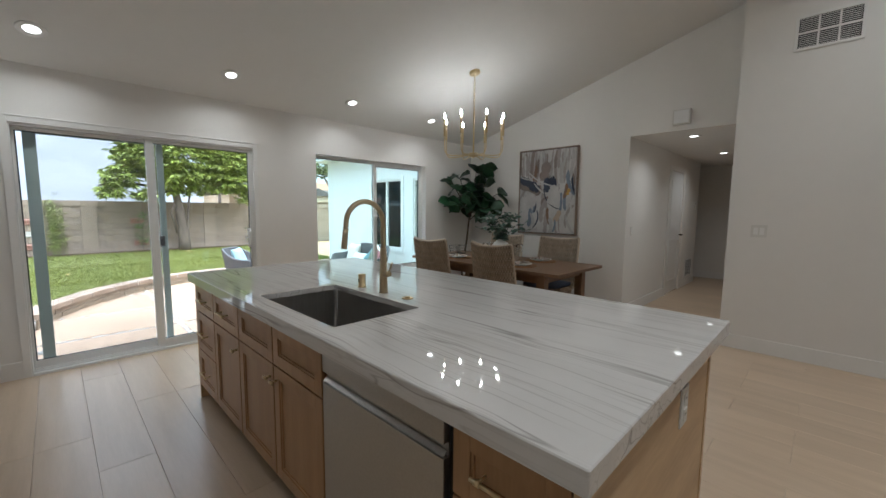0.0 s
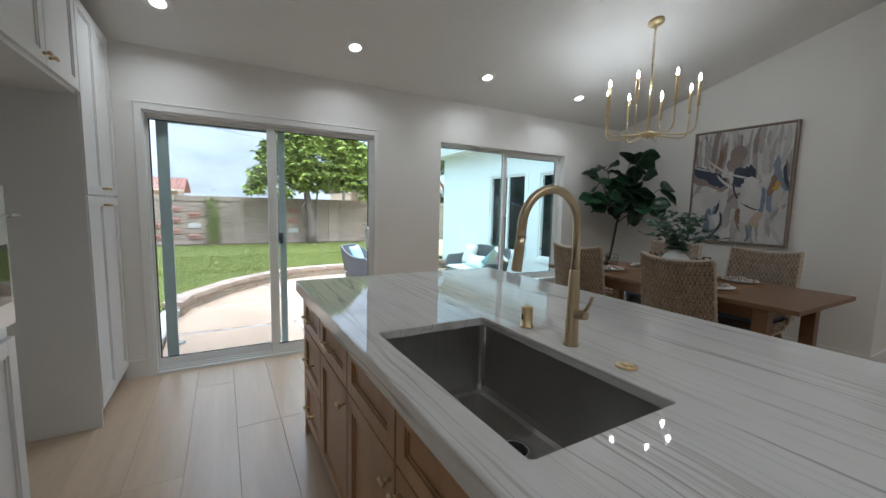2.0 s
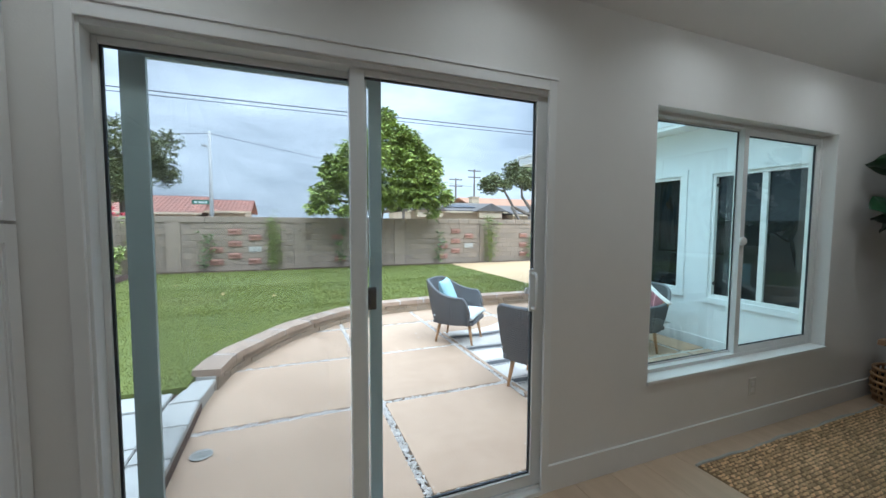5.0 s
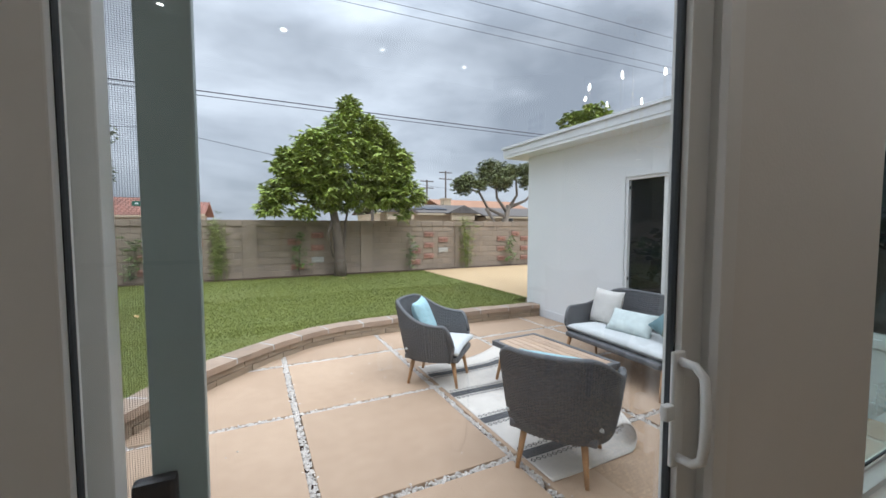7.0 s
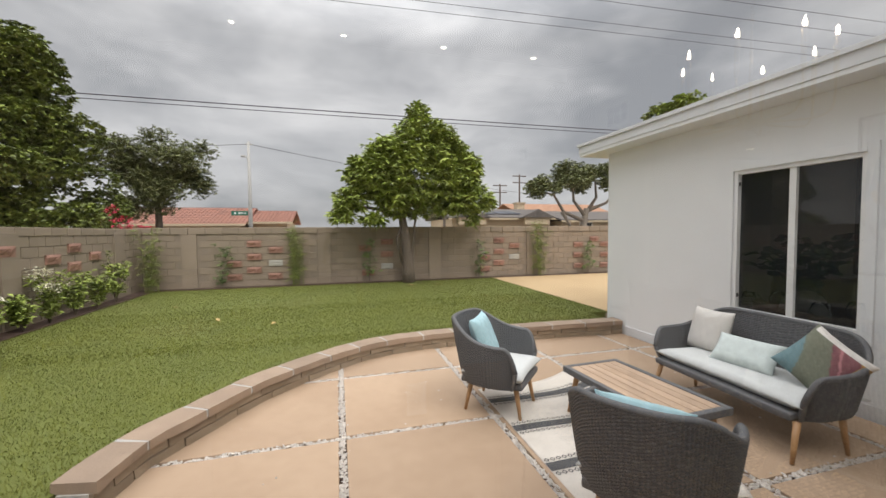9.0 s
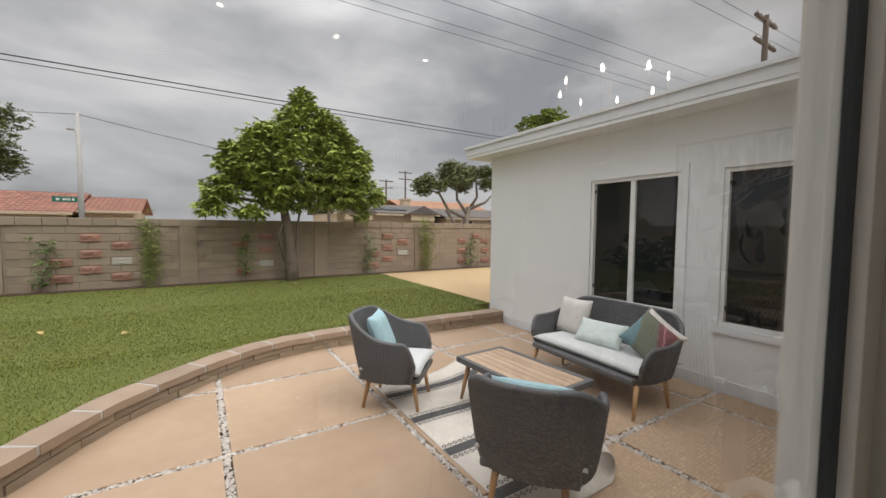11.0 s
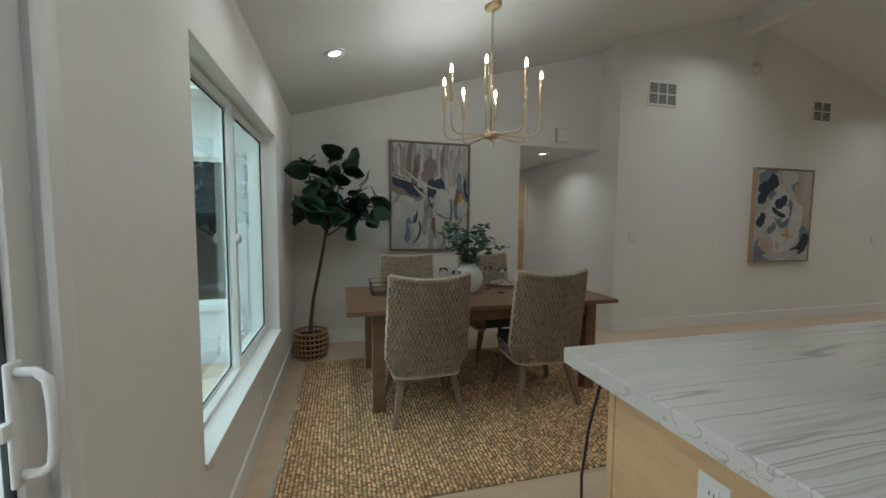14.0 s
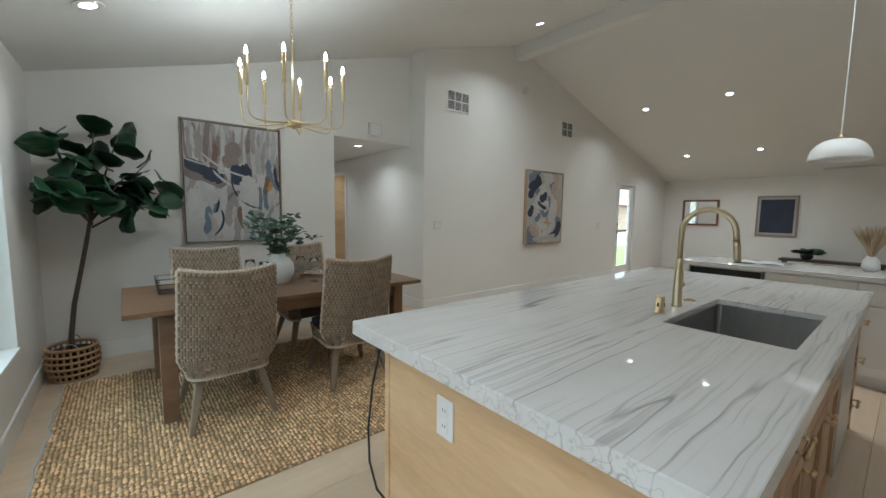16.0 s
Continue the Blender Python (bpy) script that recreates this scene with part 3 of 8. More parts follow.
def grille(label, m, w, h, cols, along="h", n=16):
    g = thing("air_vent", label, "vent", at=m)
    bm = bmesh.new()
    f = 0.024
    for r in ((-w / 2, -w / 2 + f, 0, 0.012, -h / 2, h / 2), (w / 2 - f, w / 2, 0, 0.012, -h / 2, h / 2), (-w / 2 + f, w / 2 - f, 0, 0.012, h / 2 - f, h / 2), (-w / 2 + f, w / 2 - f, 0, 0.012, -h / 2, -h / 2 + f)):
        box(bm, *r, bevel=0.003)
    part("frame", bm, TRIM, g)
    # No duct is cut; a flat dark sheet paints the shade behind the slats.
    part("backing", boxes((-w / 2 + f, w / 2 - f, 0.001, 0.002, -h / 2 + f, h / 2 - f)), VENT_DARK, g, "dark sheet painted as duct shade behind the slats")
    iw = (w - 2 * f) / cols
    me = mesh_of(boxes((-iw / 2 + 0.006, iw / 2 - 0.006, 0.003, 0.0045, -0.002, 0.002)) if along == "h" else boxes((-0.002, 0.002, 0.003, 0.0045, -h / 2 + f, h / 2 - f)), "slat")
    me.materials.append(TRIM)
    for c in range(cols):
        x = -w / 2 + f + iw * (c + 0.5)
        if c:
            part("mullion", boxes((x - iw / 2 - 0.007, x - iw / 2 + 0.007, 0.002, 0.01, -h / 2 + f, h / 2 - f)), TRIM, g)
        for i in range(n):
            s = new("slat", me)
            s.parent = g
            k = (i + 0.5) / n - 0.5
            s.location = (x, 0, k * (h - 2 * f)) if along == "h" else (x + k * iw, 0, 0)
    if cols > 1:
        part("crossbar", boxes((-w / 2 + f, w / 2 - f, 0.002, 0.009, -0.008, 0.008)), TRIM, g)
    return g


ON_EAST = lambda y, z, x=V_X: pose(x, y, z, 0, 0, 90)
grille("white painted metal return air vent high on the gable wall", ON_EAST(1.48, 2.975), 0.44, 0.3, 3)
grille("small white metal air vent on the gable wall", ON_EAST(-1.27, 2.97), 0.38, 0.3, 2)
grille("white low return air grille in the hallway", pose(8.75, HALL_Y, 0.33, 0, 0, 180), 0.5, 0.34, 1, "v", 22)


def plate(name, label, category, m, w, h, keys, mat=PLASTIC):
    g = thing(name, label, category, at=m)
    part("plate", boxes((-w / 2, w / 2, 0, 0.006, -h / 2, h / 2), bevel=0.002), mat, g)
    for x, z, kw, kh in keys:
        part("rocker" if "switch" in name else "face", boxes((x - kw / 2, x + kw / 2, 0.004, 0.01, z - kh / 2, z + kh / 2), bevel=0.0015), TRIM, g)
    return g


plate("light_switch", "white double rocker light switch on the wall", "light switch", ON_EAST(1.83, 1.2), 0.125, 0.118, ((-0.024, 0, 0.034, 0.068), (0.024, 0, 0.034, 0.068)))
plate("light_switch", "white wide light switch plate beside the front door", "light switch", ON_EAST(-2.6, 1.15), 0.16, 0.118, ((-0.048, 0, 0.034, 0.068), (0, 0, 0.034, 0.068), (0.048, 0, 0.034, 0.068)))
plate("light_switch", "white single light switch in the hallway", "light switch", pose(5.66, HALL_Y, 1.12, 0, 0, 180), 0.075, 0.118, ((0, 0, 0.034, 0.068),))
plate("wall_outlet", "white power outlet under the window", "outlet", pose(3.53, W_Y, 0.3, 0, 0, 180), 0.075, 0.118, ((0, 0.022, 0.03, 0.028), (0, -0.022, 0.03, 0.028)))
chime = thing("door_chime", "white square door chime box above the hallway opening", "door chime", at=ON_EAST(2.645, 2.465, D_X))
part("case", boxes((-0.09, 0.09, 0, 0.05, -0.085, 0.085), bevel=0.008), PLASTIC, chime)
part("cover", boxes((-0.075, 0.075, 0.048, 0.056, -0.07, 0.07), bevel=0.003), WHITE_CAB, chime)
smoke = thing("smoke_detector", "round white smoke detector under the ridge", "smoke detector", at=ON_EAST(0.0, 3.43) @ Matrix.Rotation(radians(-90), 4, "X"))
part("body", lathe(bmesh.new(), [(0.065, 0), (0.065, 0.02), (0.055, 0.038), (0.02, 0.042)], seg=28), PLASTIC, smoke, smooth=True)
ob = thing("thermostat", "small white thermostat at the hallway end", "thermostat", at=pose(9.0, HALL_Y, 1.5, 0, 0, 180))
part("case", boxes((-0.05, 0.05, 0, 0.025, -0.06, 0.06), bevel=0.005), PLASTIC, ob)


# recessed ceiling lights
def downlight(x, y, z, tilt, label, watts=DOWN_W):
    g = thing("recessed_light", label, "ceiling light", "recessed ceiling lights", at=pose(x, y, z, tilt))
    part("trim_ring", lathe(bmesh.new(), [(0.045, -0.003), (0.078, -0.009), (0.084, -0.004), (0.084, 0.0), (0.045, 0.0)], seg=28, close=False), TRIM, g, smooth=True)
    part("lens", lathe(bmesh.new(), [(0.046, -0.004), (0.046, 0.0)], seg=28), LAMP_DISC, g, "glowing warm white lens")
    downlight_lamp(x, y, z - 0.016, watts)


SLOPE_A = -math.degrees(math.atan(PITCH))
for x in (0.228, 1.502, 2.795, 4.058):
    downlight(x, 5.388, 2.609, SLOPE_A, "lit round recessed ceiling light with a white trim", 1.15)
SLOPE_B = math.degrees(math.atan((RIDGE_Z - FAR_Z) / (RIDGE_Y - FAR_Y)))
for x, y in ((4.13, -2.34), (2.83, -2.34), (4.13, -4.51), (2.83, -4.51)):
    downlight(x, y, roof_z(y), SLOPE_B, "lit round recessed ceiling light with a white trim", 2.0)
# Light at 4.12 is known; the other three are unseen additions brightening the kitchen.
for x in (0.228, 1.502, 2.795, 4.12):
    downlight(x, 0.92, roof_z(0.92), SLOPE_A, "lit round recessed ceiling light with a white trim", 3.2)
for x in (5.95, 7.87):
    downlight(x, 2.63, HALL_Z, 0, "lit round recessed ceiling light in the hallway", 1.2)
# ---- kitchen ----
def bar_handle(name, p, along, out, length, parent, mat=BRASS):
    p, along, out = Vector(p), Vector(along), Vector(out)
    bm = tube(bmesh.new(), [p + out * 0.032 - along * length / 2, p + out * 0.032 + along * length / 2], 0.0055, 10)
    for s in (-0.36, 0.36):
        tube(bm, [p + along * length * s - out * 0.001, p + along * length * s + out * 0.032], 0.0045, 8)
        tube(bm, [p + along * length * s + out * 0.032 - along * 0.008, p + along * length * s + out * 0.032 + along * 0.008], 0.008, 10)
    return part(name, bm, mat, parent, "brushed brass bar handle", smooth=True)


def t_knob(p, out, parent, turn=(0, 1, 0)):
    p, out, turn = Vector(p), Vector(out), Vector(turn)
    bm = tube(bmesh.new(), [p, p + out * 0.024], [0.0075, 0.005], 10)
    tube(bm, [p + out * 0.026 - turn * 0.016, p + out * 0.026 + turn * 0.016], 0.008, 10)
    return part("knob", bm, BRASS, parent, "small brass T knob", smooth=True)


def shaker(bm, face, out, a0, a1, z0, z1, axis, rail=0.055):
    """A front with a raised rim and a set-back panel; axis is the way it runs."""
    def put(u0, u1, w0, w1, d0, d1, bev=0.0015):
        lo, hi = sorted((face + out * d0, face + out * d1))
        if axis == "y":
            box(bm, lo, hi, u0, u1, w0, w1, bev)
        else:
            box(bm, u0, u1, lo, hi, w0, w1, bev)
    r = min(rail, (z1 - z0) * 0.3)
    put(a0, a0 + r, z0, z1, 0, 0.02)
    put(a1 - r, a1, z0, z1, 0, 0.02)
    put(a0 + r, a1 - r, z1 - r, z1, 0, 0.02)
    put(a0 + r, a1 - r, z0, z0 + r, 0, 0.02)
    put(a0 + r, a1 - r, z0 + r, z1 - r, 0, 0.008, 0)
    step = 0.008
    put(a0 + r, a0 + r + step, z0 + r, z1 - r, 0.006, 0.014, 0)
    put(a1 - r - step, a1 - r, z0 + r, z1 - r, 0.006, 0.014, 0)
    put(a0 + r + step, a1 - r - step, z1 - r - step, z1 - r, 0.006, 0.014, 0)
    put(a0 + r + step, a1 - r - step, z0 + r, z0 + r + step, 0.006, 0.014, 0)
    return bm


FX, BX, TOP = 0.95, 2.035, 0.92


def island_unit(y0, y1, fronts, label, handles):
    g = thing("island_cabinet", label, "cabinet", "island base cabinets")
    high = 0.56 if fronts[0][0] == "panel" else TOP - 0.058
    part("body", boxes((FX, FX + 0.56, y0, y1, 0.1, high)), OAK, g)
    if fronts[0][0] == "panel":
        part("top_rail", boxes((FX, FX + 0.018, y0, y1, 0.56, TOP - 0.058)), OAK, g)
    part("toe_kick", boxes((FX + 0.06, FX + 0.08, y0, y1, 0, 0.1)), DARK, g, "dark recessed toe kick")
    for kind, z0, z1 in fronts:
        f = part("drawer_front" if kind == "drawer" else "door", shaker(bmesh.new(), FX, -1, y0 + 0.004, y1 - 0.004, z0, z1, "y"), OAK, g)
        if kind == "drawer" and handles:
            bar_handle("handle", (FX - 0.02, (y0 + y1) / 2, (z0 + z1) / 2), (0, 1, 0), (-1, 0, 0), 0.15, f)
        if kind.startswith("door"):
            y = y0 + 0.035 if kind == "door_low" else y1 - 0.035
            t_knob((FX - 0.02, y, z1 - 0.065), (-1, 0, 0), f)
    return g


D3 = (("drawer", 0.66, 0.85), ("drawer", 0.385, 0.652), ("drawer", 0.105, 0.377))
island_unit(4.085, 4.5, D3, "stained oak drawer unit with three fronts and brass handles", True)
island_unit(3.615, 4.082, (("drawer", 0.66, 0.85), ("door_low", 0.105, 0.652)), "stained oak base cabinet with a drawer and door", True)
island_unit(3.14, 3.612, (("panel", 0.66, 0.85), ("door_low", 0.105, 0.652)), "stained oak sink cabinet with a false front and door", False)
island_unit(2.668, 3.137, (("panel", 0.66, 0.85), ("door_high", 0.105, 0.652)), "stained oak sink cabinet with a false front and door", False)
island_unit(1.66, 1.985, D3, "stained oak drawer unit beside the dishwasher", True)
dw = thing("dishwasher", "brushed stainless steel built-in dishwasher under the island top", "dishwasher")
part("body", boxes((FX, FX + 0.55, 1.99, 2.662, 0.1, TOP - 0.06)), DARK, dw)
part("door", boxes((FX - 0.026, FX, 2.01, 2.65, 0.11, 0.735), bevel=0.003), STEEL, dw)
part("control_panel", boxes((FX - 0.026, FX, 2.01, 2.65, 0.775, 0.86), bevel=0.003), STEEL, dw)
bm = boxes((FX - 0.006, FX, 2.01, 2.65, 0.735, 0.775))
sheet(bm, [[(FX - 0.024, 2.012, 0.738), (FX - 0.024, 2.648, 0.738)], [(FX - 0.008, 2.012, 0.75), (FX - 0.008, 2.648, 0.75)]], 0.002)
part("pocket_handle", bm, STEEL, dw, "recessed steel pocket handle")
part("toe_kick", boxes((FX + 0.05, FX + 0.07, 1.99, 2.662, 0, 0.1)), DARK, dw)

carcass = thing("island_back_panels", "pale natural oak end panels and back of the island", "island panel")
part("end_panel", boxes((FX - 0.02, BX - 0.03, 4.5, 4.52, 0, TOP - 0.057), bevel=0.001), OAK_PANEL, carcass)
part("end_panel", boxes((FX - 0.02, BX - 0.03, 1.64, 1.66, 0, TOP - 0.057), bevel=0.001), OAK_PANEL, carcass)
part("corner_post", boxes((BX - 0.028, BX, 4.49, 4.523, 0, TOP - 0.057), bevel=0.002), OAK_PANEL, carcass)
part("corner_post", boxes((BX - 0.028, BX, 1.637, 1.67, 0, TOP - 0.057), bevel=0.002), OAK_PANEL, carcass)
part("back_panel", boxes((BX - 0.025, BX - 0.005, 1.67, 4.49, 0, TOP - 0.057)), OAK_PANEL, carcass)


def duplex(m, label):
    g = thing("wall_outlet", label, "outlet", at=m)
    part("plate", boxes((-0.04, 0.04, 0, 0.006, -0.065, 0.065), bevel=0.003), WHITE_CAB, g)
    for z in (-0.026, 0.026):
        f = part("socket", boxes((-0.017, 0.017, 0.005, 0.009, z - 0.02, z + 0.02), bevel=0.002), TRIM, g)
        for x in (-0.006, 0.006):
            part("slot", boxes((x - 0.0012, x + 0.0012, 0.0088, 0.0094, z - 0.002, z + 0.008)), DARK, f)
    return g


duplex(pose(1.665, 4.52, 0.735), "white duplex outlet on the oak island end")
duplex(pose(1.655, 1.64, 0.755, 0, 0, 180), "white duplex outlet on the oak island end")

# worktop with the sink cut-out
SX0, SX1, SY0, SY1 = 0.998, 1.444, 2.69, 3.463
bm = bmesh.new()


def rounded(x0, x1, y0, y1, r, n=5):
    pts = []
    for cx, cy, a in ((x1 - r, y1 - r, 0), (x0 + r, y1 - r, 90), (x0 + r, y0 + r, 180), (x1 - r, y0 + r, 270)):
        for k in range(n + 1):
            t = radians(a + 90 * k / n)
            pts.append((cx + r * math.cos(t), cy + r * math.sin(t)))
    return pts


X0, X1, YA, YB, ZT, ZB = 0.894, 2.264, 1.616, 4.548, TOP, TOP - 0.056
outer, inner = rounded(X0, X1, YA, YB, 0.006), rounded(SX0, SX1, SY0, SY1, 0.012)
c = 0.003
loops = [[bm.verts.new((x, y, ZT - 0.03)) for x, y in inner], [bm.verts.new((x, y, ZT - c)) for x, y in inner], [bm.verts.new((x, y, ZT)) for x, y in rounded(SX0 - c, SX1 + c, SY0 - c, SY1 + c, 0.013)], [bm.verts.new((x, y, ZT)) for x, y in rounded(X0 + c, X1 - c, YA + c, YB - c, 0.005)], [bm.verts.new((x, y, ZT - c)) for x, y in outer], [bm.verts.new((x, y, ZB)) for x, y in outer]]
for a, b in zip(loops, loops[1:] + loops[:1]):
    for k in range(len(a)):
        j = (k + 1) % len(a)
        bm.faces.new((a[k], a[j], b[j], b[k]))
top = tagged(part("island_worktop", bm, STONE_TOP), "polished white quartzite island top with grey veins", "worktop")

sink = thing("undermount_sink", "deep stainless steel undermount sink set in the island", "sink")
bm = bmesh.new()
rim = [rounded(SX0 - 0.003 + d, SX1 + 0.003 - d, SY0 - 0.003 + d, SY1 + 0.003 - d, 0.018) for d in (0, 0.004, 0.012, 0.03)]
hs = (ZT - 0.031, ZB - 0.22, ZB - 0.24, ZB - 0.246)
ls = [[bm.verts.new((x, y, h)) for x, y in r] for r, h in zip(rim, hs)]
for a, b in zip(ls, ls[1:]):
    for k in range(len(a)):
        bm.faces.new((a[k], a[(k + 1) % len(a)], b[(k + 1) % len(a)], b[k]))
bm.faces.new(ls[-1])
part("bowl", bm, SINK, sink)
part("drain", lathe(bmesh.new(), [(0.055, 0.001), (0.055, 0.004), (0.044, 0.005), (0.04, 0.003)], (1.3, 3.076, ZB - 0.246), 28, close=False), STEEL, sink, "round steel drain flange", smooth=True)
# The drain hole's darkness is a black disc, not an opening.
part("splash_guard", lathe(bmesh.new(), [(0.041, 0.001), (0.041, 0.0035), (0.012, 0.002), (0.004, 0.0015)], (1.3, 3.076, ZB - 0.246), 28), BLACK, sink, "black disc standing in for the dark drain hole", smooth=True)
for k in range(4):
    a, b = rounded(SX0 + 0.001, SX1 - 0.001, SY0 + 0.001, SY1 - 0.001, 0.018, 1)[2 * k]
    part("corner_seam", tube(bmesh.new(), [(a, b, ZB - 0.236), (a, b, ZT - 0.034)], 0.004, 8), STEEL, sink, "bright welded corner", smooth=True)

fx, fy = 1.521, 3.076
fau = thing("kitchen_faucet", "brushed champagne gold gooseneck kitchen faucet", "faucet", at=pose(fx, fy, TOP))
pts = [(0, 0, 0.24)] + [(-0.115 + 0.115 * math.cos(radians(a)), 0, 0.385 + 0.115 * math.sin(radians(a))) for a in range(0, 181, 12)] + [(-0.2345, 0, 0.34)]
part("spout", tube(bmesh.new(), pts, 0.0135, 16), BRONZE, fau, smooth=True)
part("body", lathe(bmesh.new(), [(0.026, 0), (0.026, 0.006), (0.0235, 0.012), (0.0175, 0.22), (0.0165, 0.245), (0.0135, 0.25)], seg=24), BRONZE, fau, smooth=True)
part("spray_head", tube(bmesh.new(), [(-0.232, 0, 0.36), (-0.236, 0, 0.33), (-0.243, 0, 0.262), (-0.2435, 0, 0.258)], [0.0142, 0.0148, 0.0155, 0.0135], 18), BRONZE, fau, smooth=True)
lever = part("lever", tube(bmesh.new(), [(0, -0.018, 0.105), (0, -0.052, 0.112), (0, -0.054, 0.112)], [0.016, 0.016, 0.012], 16), BRONZE, fau, smooth=True)
part("lever_arm", tube(bmesh.new(), [(0, -0.044, 0.115), (0.004, -0.062, 0.15), (0.006, -0.07, 0.175)], [0.006, 0.0055, 0.005], 10), BRONZE, lever, smooth=True)
soap = thing("air_gap_cap", "polished brass cylinder cap beside the faucet", "sink fitting", at=pose(1.521, 3.29, TOP))
part("cap", lathe(bmesh.new(), [(0.026, 0), (0.026, 0.004), (0.0215, 0.006), (0.0215, 0.074), (0.019, 0.078)], seg=24), BRASS, soap, smooth=True)
part("slot", boxes((-0.004, 0.004, 0.0205, 0.0222, 0.03, 0.05)), DARK, soap)
part("slot", boxes((-0.0222, -0.0205, -0.004, 0.004, 0.03, 0.05)), DARK, soap)
btn = thing("air_switch", "flat round brass button set in the worktop", "sink fitting", at=pose(1.525, 2.875, TOP))
part("flange", lathe(bmesh.new(), [(0.03, 0), (0.03, 0.004), (0.026, 0.006)], seg=26), BRASS, btn, smooth=True)
part("button", lathe(bmesh.new(), [(0.015, 0.005), (0.015, 0.01), (0.012, 0.011)], seg=20), BRASS, btn, smooth=True)
cord = thing("power_cord", "black power cord hanging behind the island corner", "cord")
part("cord", tube(bmesh.new(), [(2.1, 4.5, 0.864), (2.12, 4.53, 0.68), (2.13, 4.545, 0.5), (2.13, 4.54, 0.35), (2.14, 4.5, 0.2), (2.15, 4.42, 0.07), (2.16, 4.3, 0.006), (2.2, 4.1, 0.006)], 0.005, 8), BLACK, cord, smooth=True)

# tall cabinets on the kitchen wall
PX = -0.138


def tall_front(g, name, y0, y1, z0, z1, knob=None):
    f = part(name, shaker(bmesh.new(), PX, 1, y0 + 0.002, y1 - 0.002, z0, z1, "y"), WHITE_CAB, g)
    if knob:
        t_knob((PX + 0.02, knob[0], knob[1]), (1, 0, 0), f)
    return f


pan = thing("pantry_cabinet", "tall white shaker pantry cabinet with four doors and brass knobs", "cabinet")
part("body", boxes((BACK_X, PX, 5.14, 5.852, 0.1, 2.47)), WHITE_CAB, pan)
part("side_panel", boxes((BACK_X, PX + 0.012, 5.12, 5.138, 0, 2.47)), WHITE_CAB, pan)
part("toe_kick", boxes((BACK_X, PX - 0.06, 5.14, 5.85, 0, 0.1)), WHITE_CAB, pan)
for y0, y1, k in ((5.125, 5.488, 5.455), (5.488, 5.85, 5.52)):
    tall_front(pan, "door", y0, y1, 1.385, 2.465, (k, 1.43))
    tall_front(pan, "door", y0, y1, 0.11, 1.375, (k, 1.325))
fr = thing("over_fridge_cabinet", "white shaker cabinet bridging the empty fridge bay", "cabinet")
part("body", boxes((BACK_X, PX, 4.2, 5.118, 1.94, 2.47)), WHITE_CAB, fr)
part("underside", boxes((BACK_X, PX, 4.2, 5.118, 1.925, 1.938)), WHITE_CAB, fr)
part("nailing_strip", boxes((BACK_X + 0.35, BACK_X + 0.39, 4.22, 5.115, 1.908, 1.924)), OAK_PANEL, fr, "bare wood strip")
for y0, y1, k in ((4.2, 4.66, 4.625), (4.66, 5.118, 4.695)):
    tall_front(fr, "door", y0, y1, 1.945, 2.465, (k, 1.99))
ov = thing("oven_tower", "tall white cabinet with a built-in stainless oven", "cabinet")
part("body", boxes((BACK_X, PX, 3.55, 4.13, 0.1, 2.47)), WHITE_CAB, ov)
part("toe_kick", boxes((BACK_X, PX - 0.06, 3.55, 4.13, 0, 0.1)), WHITE_CAB, ov)
tall_front(ov, "drawer_front", 3.55, 4.13, 0.11, 0.87)
tall_front(ov, "door", 3.55, 4.13, 1.46, 2.465)
oven = part("oven", boxes((PX, PX + 0.03, 3.56, 4.12, 0.92, 1.4), bevel=0.004), STEEL, ov, "stainless oven front")
part("glass", boxes((PX + 0.029, PX + 0.033, 3.64, 4.1, 1.0, 1.2), bevel=0.002), DARK_GLASS, oven, "dark oven glass")
bar_handle("handle", (PX + 0.03, 3.865, 1.3), (0, 1, 0), (1, 0, 0), 0.5, oven, STEEL)

# peninsula towards the living room
pen_top = tagged(part("peninsula_worktop", boxes((BACK_X + 0.005, 2.34, 0.03, 0.72, TOP - 0.04, TOP), bevel=0.003), STONE_TOP), "polished white quartzite peninsula top", "worktop")


def pen_unit(x0, x1, label):
    g = thing("peninsula_cabinet", label, "cabinet", "peninsula base cabinets")
    part("body", boxes((x0, x1, 0.08, 0.66, 0.1, TOP - 0.041)), WHITE_CAB, g)
    part("toe_kick", boxes((x0, x1, 0.5, 0.6, 0, 0.1)), WHITE_CAB, g)
    m = (x0 + x1) / 2
    f = part("drawer_front", shaker(bmesh.new(), 0.66, 1, x0 + 0.003, x1 - 0.003, 0.69, 0.865, "x", 0.045), WHITE_CAB, g)
    bar_handle("handle", (m, 0.68, 0.775), (1, 0, 0), (0, 1, 0), 0.15, f)
    for a, b, k in ((x0 + 0.003, m - 0.002, m - 0.035), (m + 0.002, x1 - 0.003, m + 0.035)):
        d = part("door", shaker(bmesh.new(), 0.66, 1, a, b, 0.11, 0.68, "x"), WHITE_CAB, g)
        t_knob((k, 0.68, 0.62), (0, 1, 0), d, (1, 0, 0))
    return g


for a, b in ((1.02, 1.62), (0.4, 1.018), (-0.22, 0.398), (-0.9, -0.222)):
    pen_unit(a, b, "white shaker base cabinet with a drawer and two doors")
mw = thing("built_in_microwave", "stainless drawer microwave built into the peninsula", "microwave")
part("body", boxes((1.64, 2.24, 0.08, 0.66, 0.42, TOP - 0.042)), STEEL, mw)
part("door", boxes((1.65, 2.23, 0.66, 0.69, 0.44, 0.76), bevel=0.003), DARK_GLASS, mw, "dark glass drawer front")
part("control_strip", boxes((1.65, 2.23, 0.66, 0.695, 0.77, 0.865), bevel=0.003), DARK_GLASS, mw)
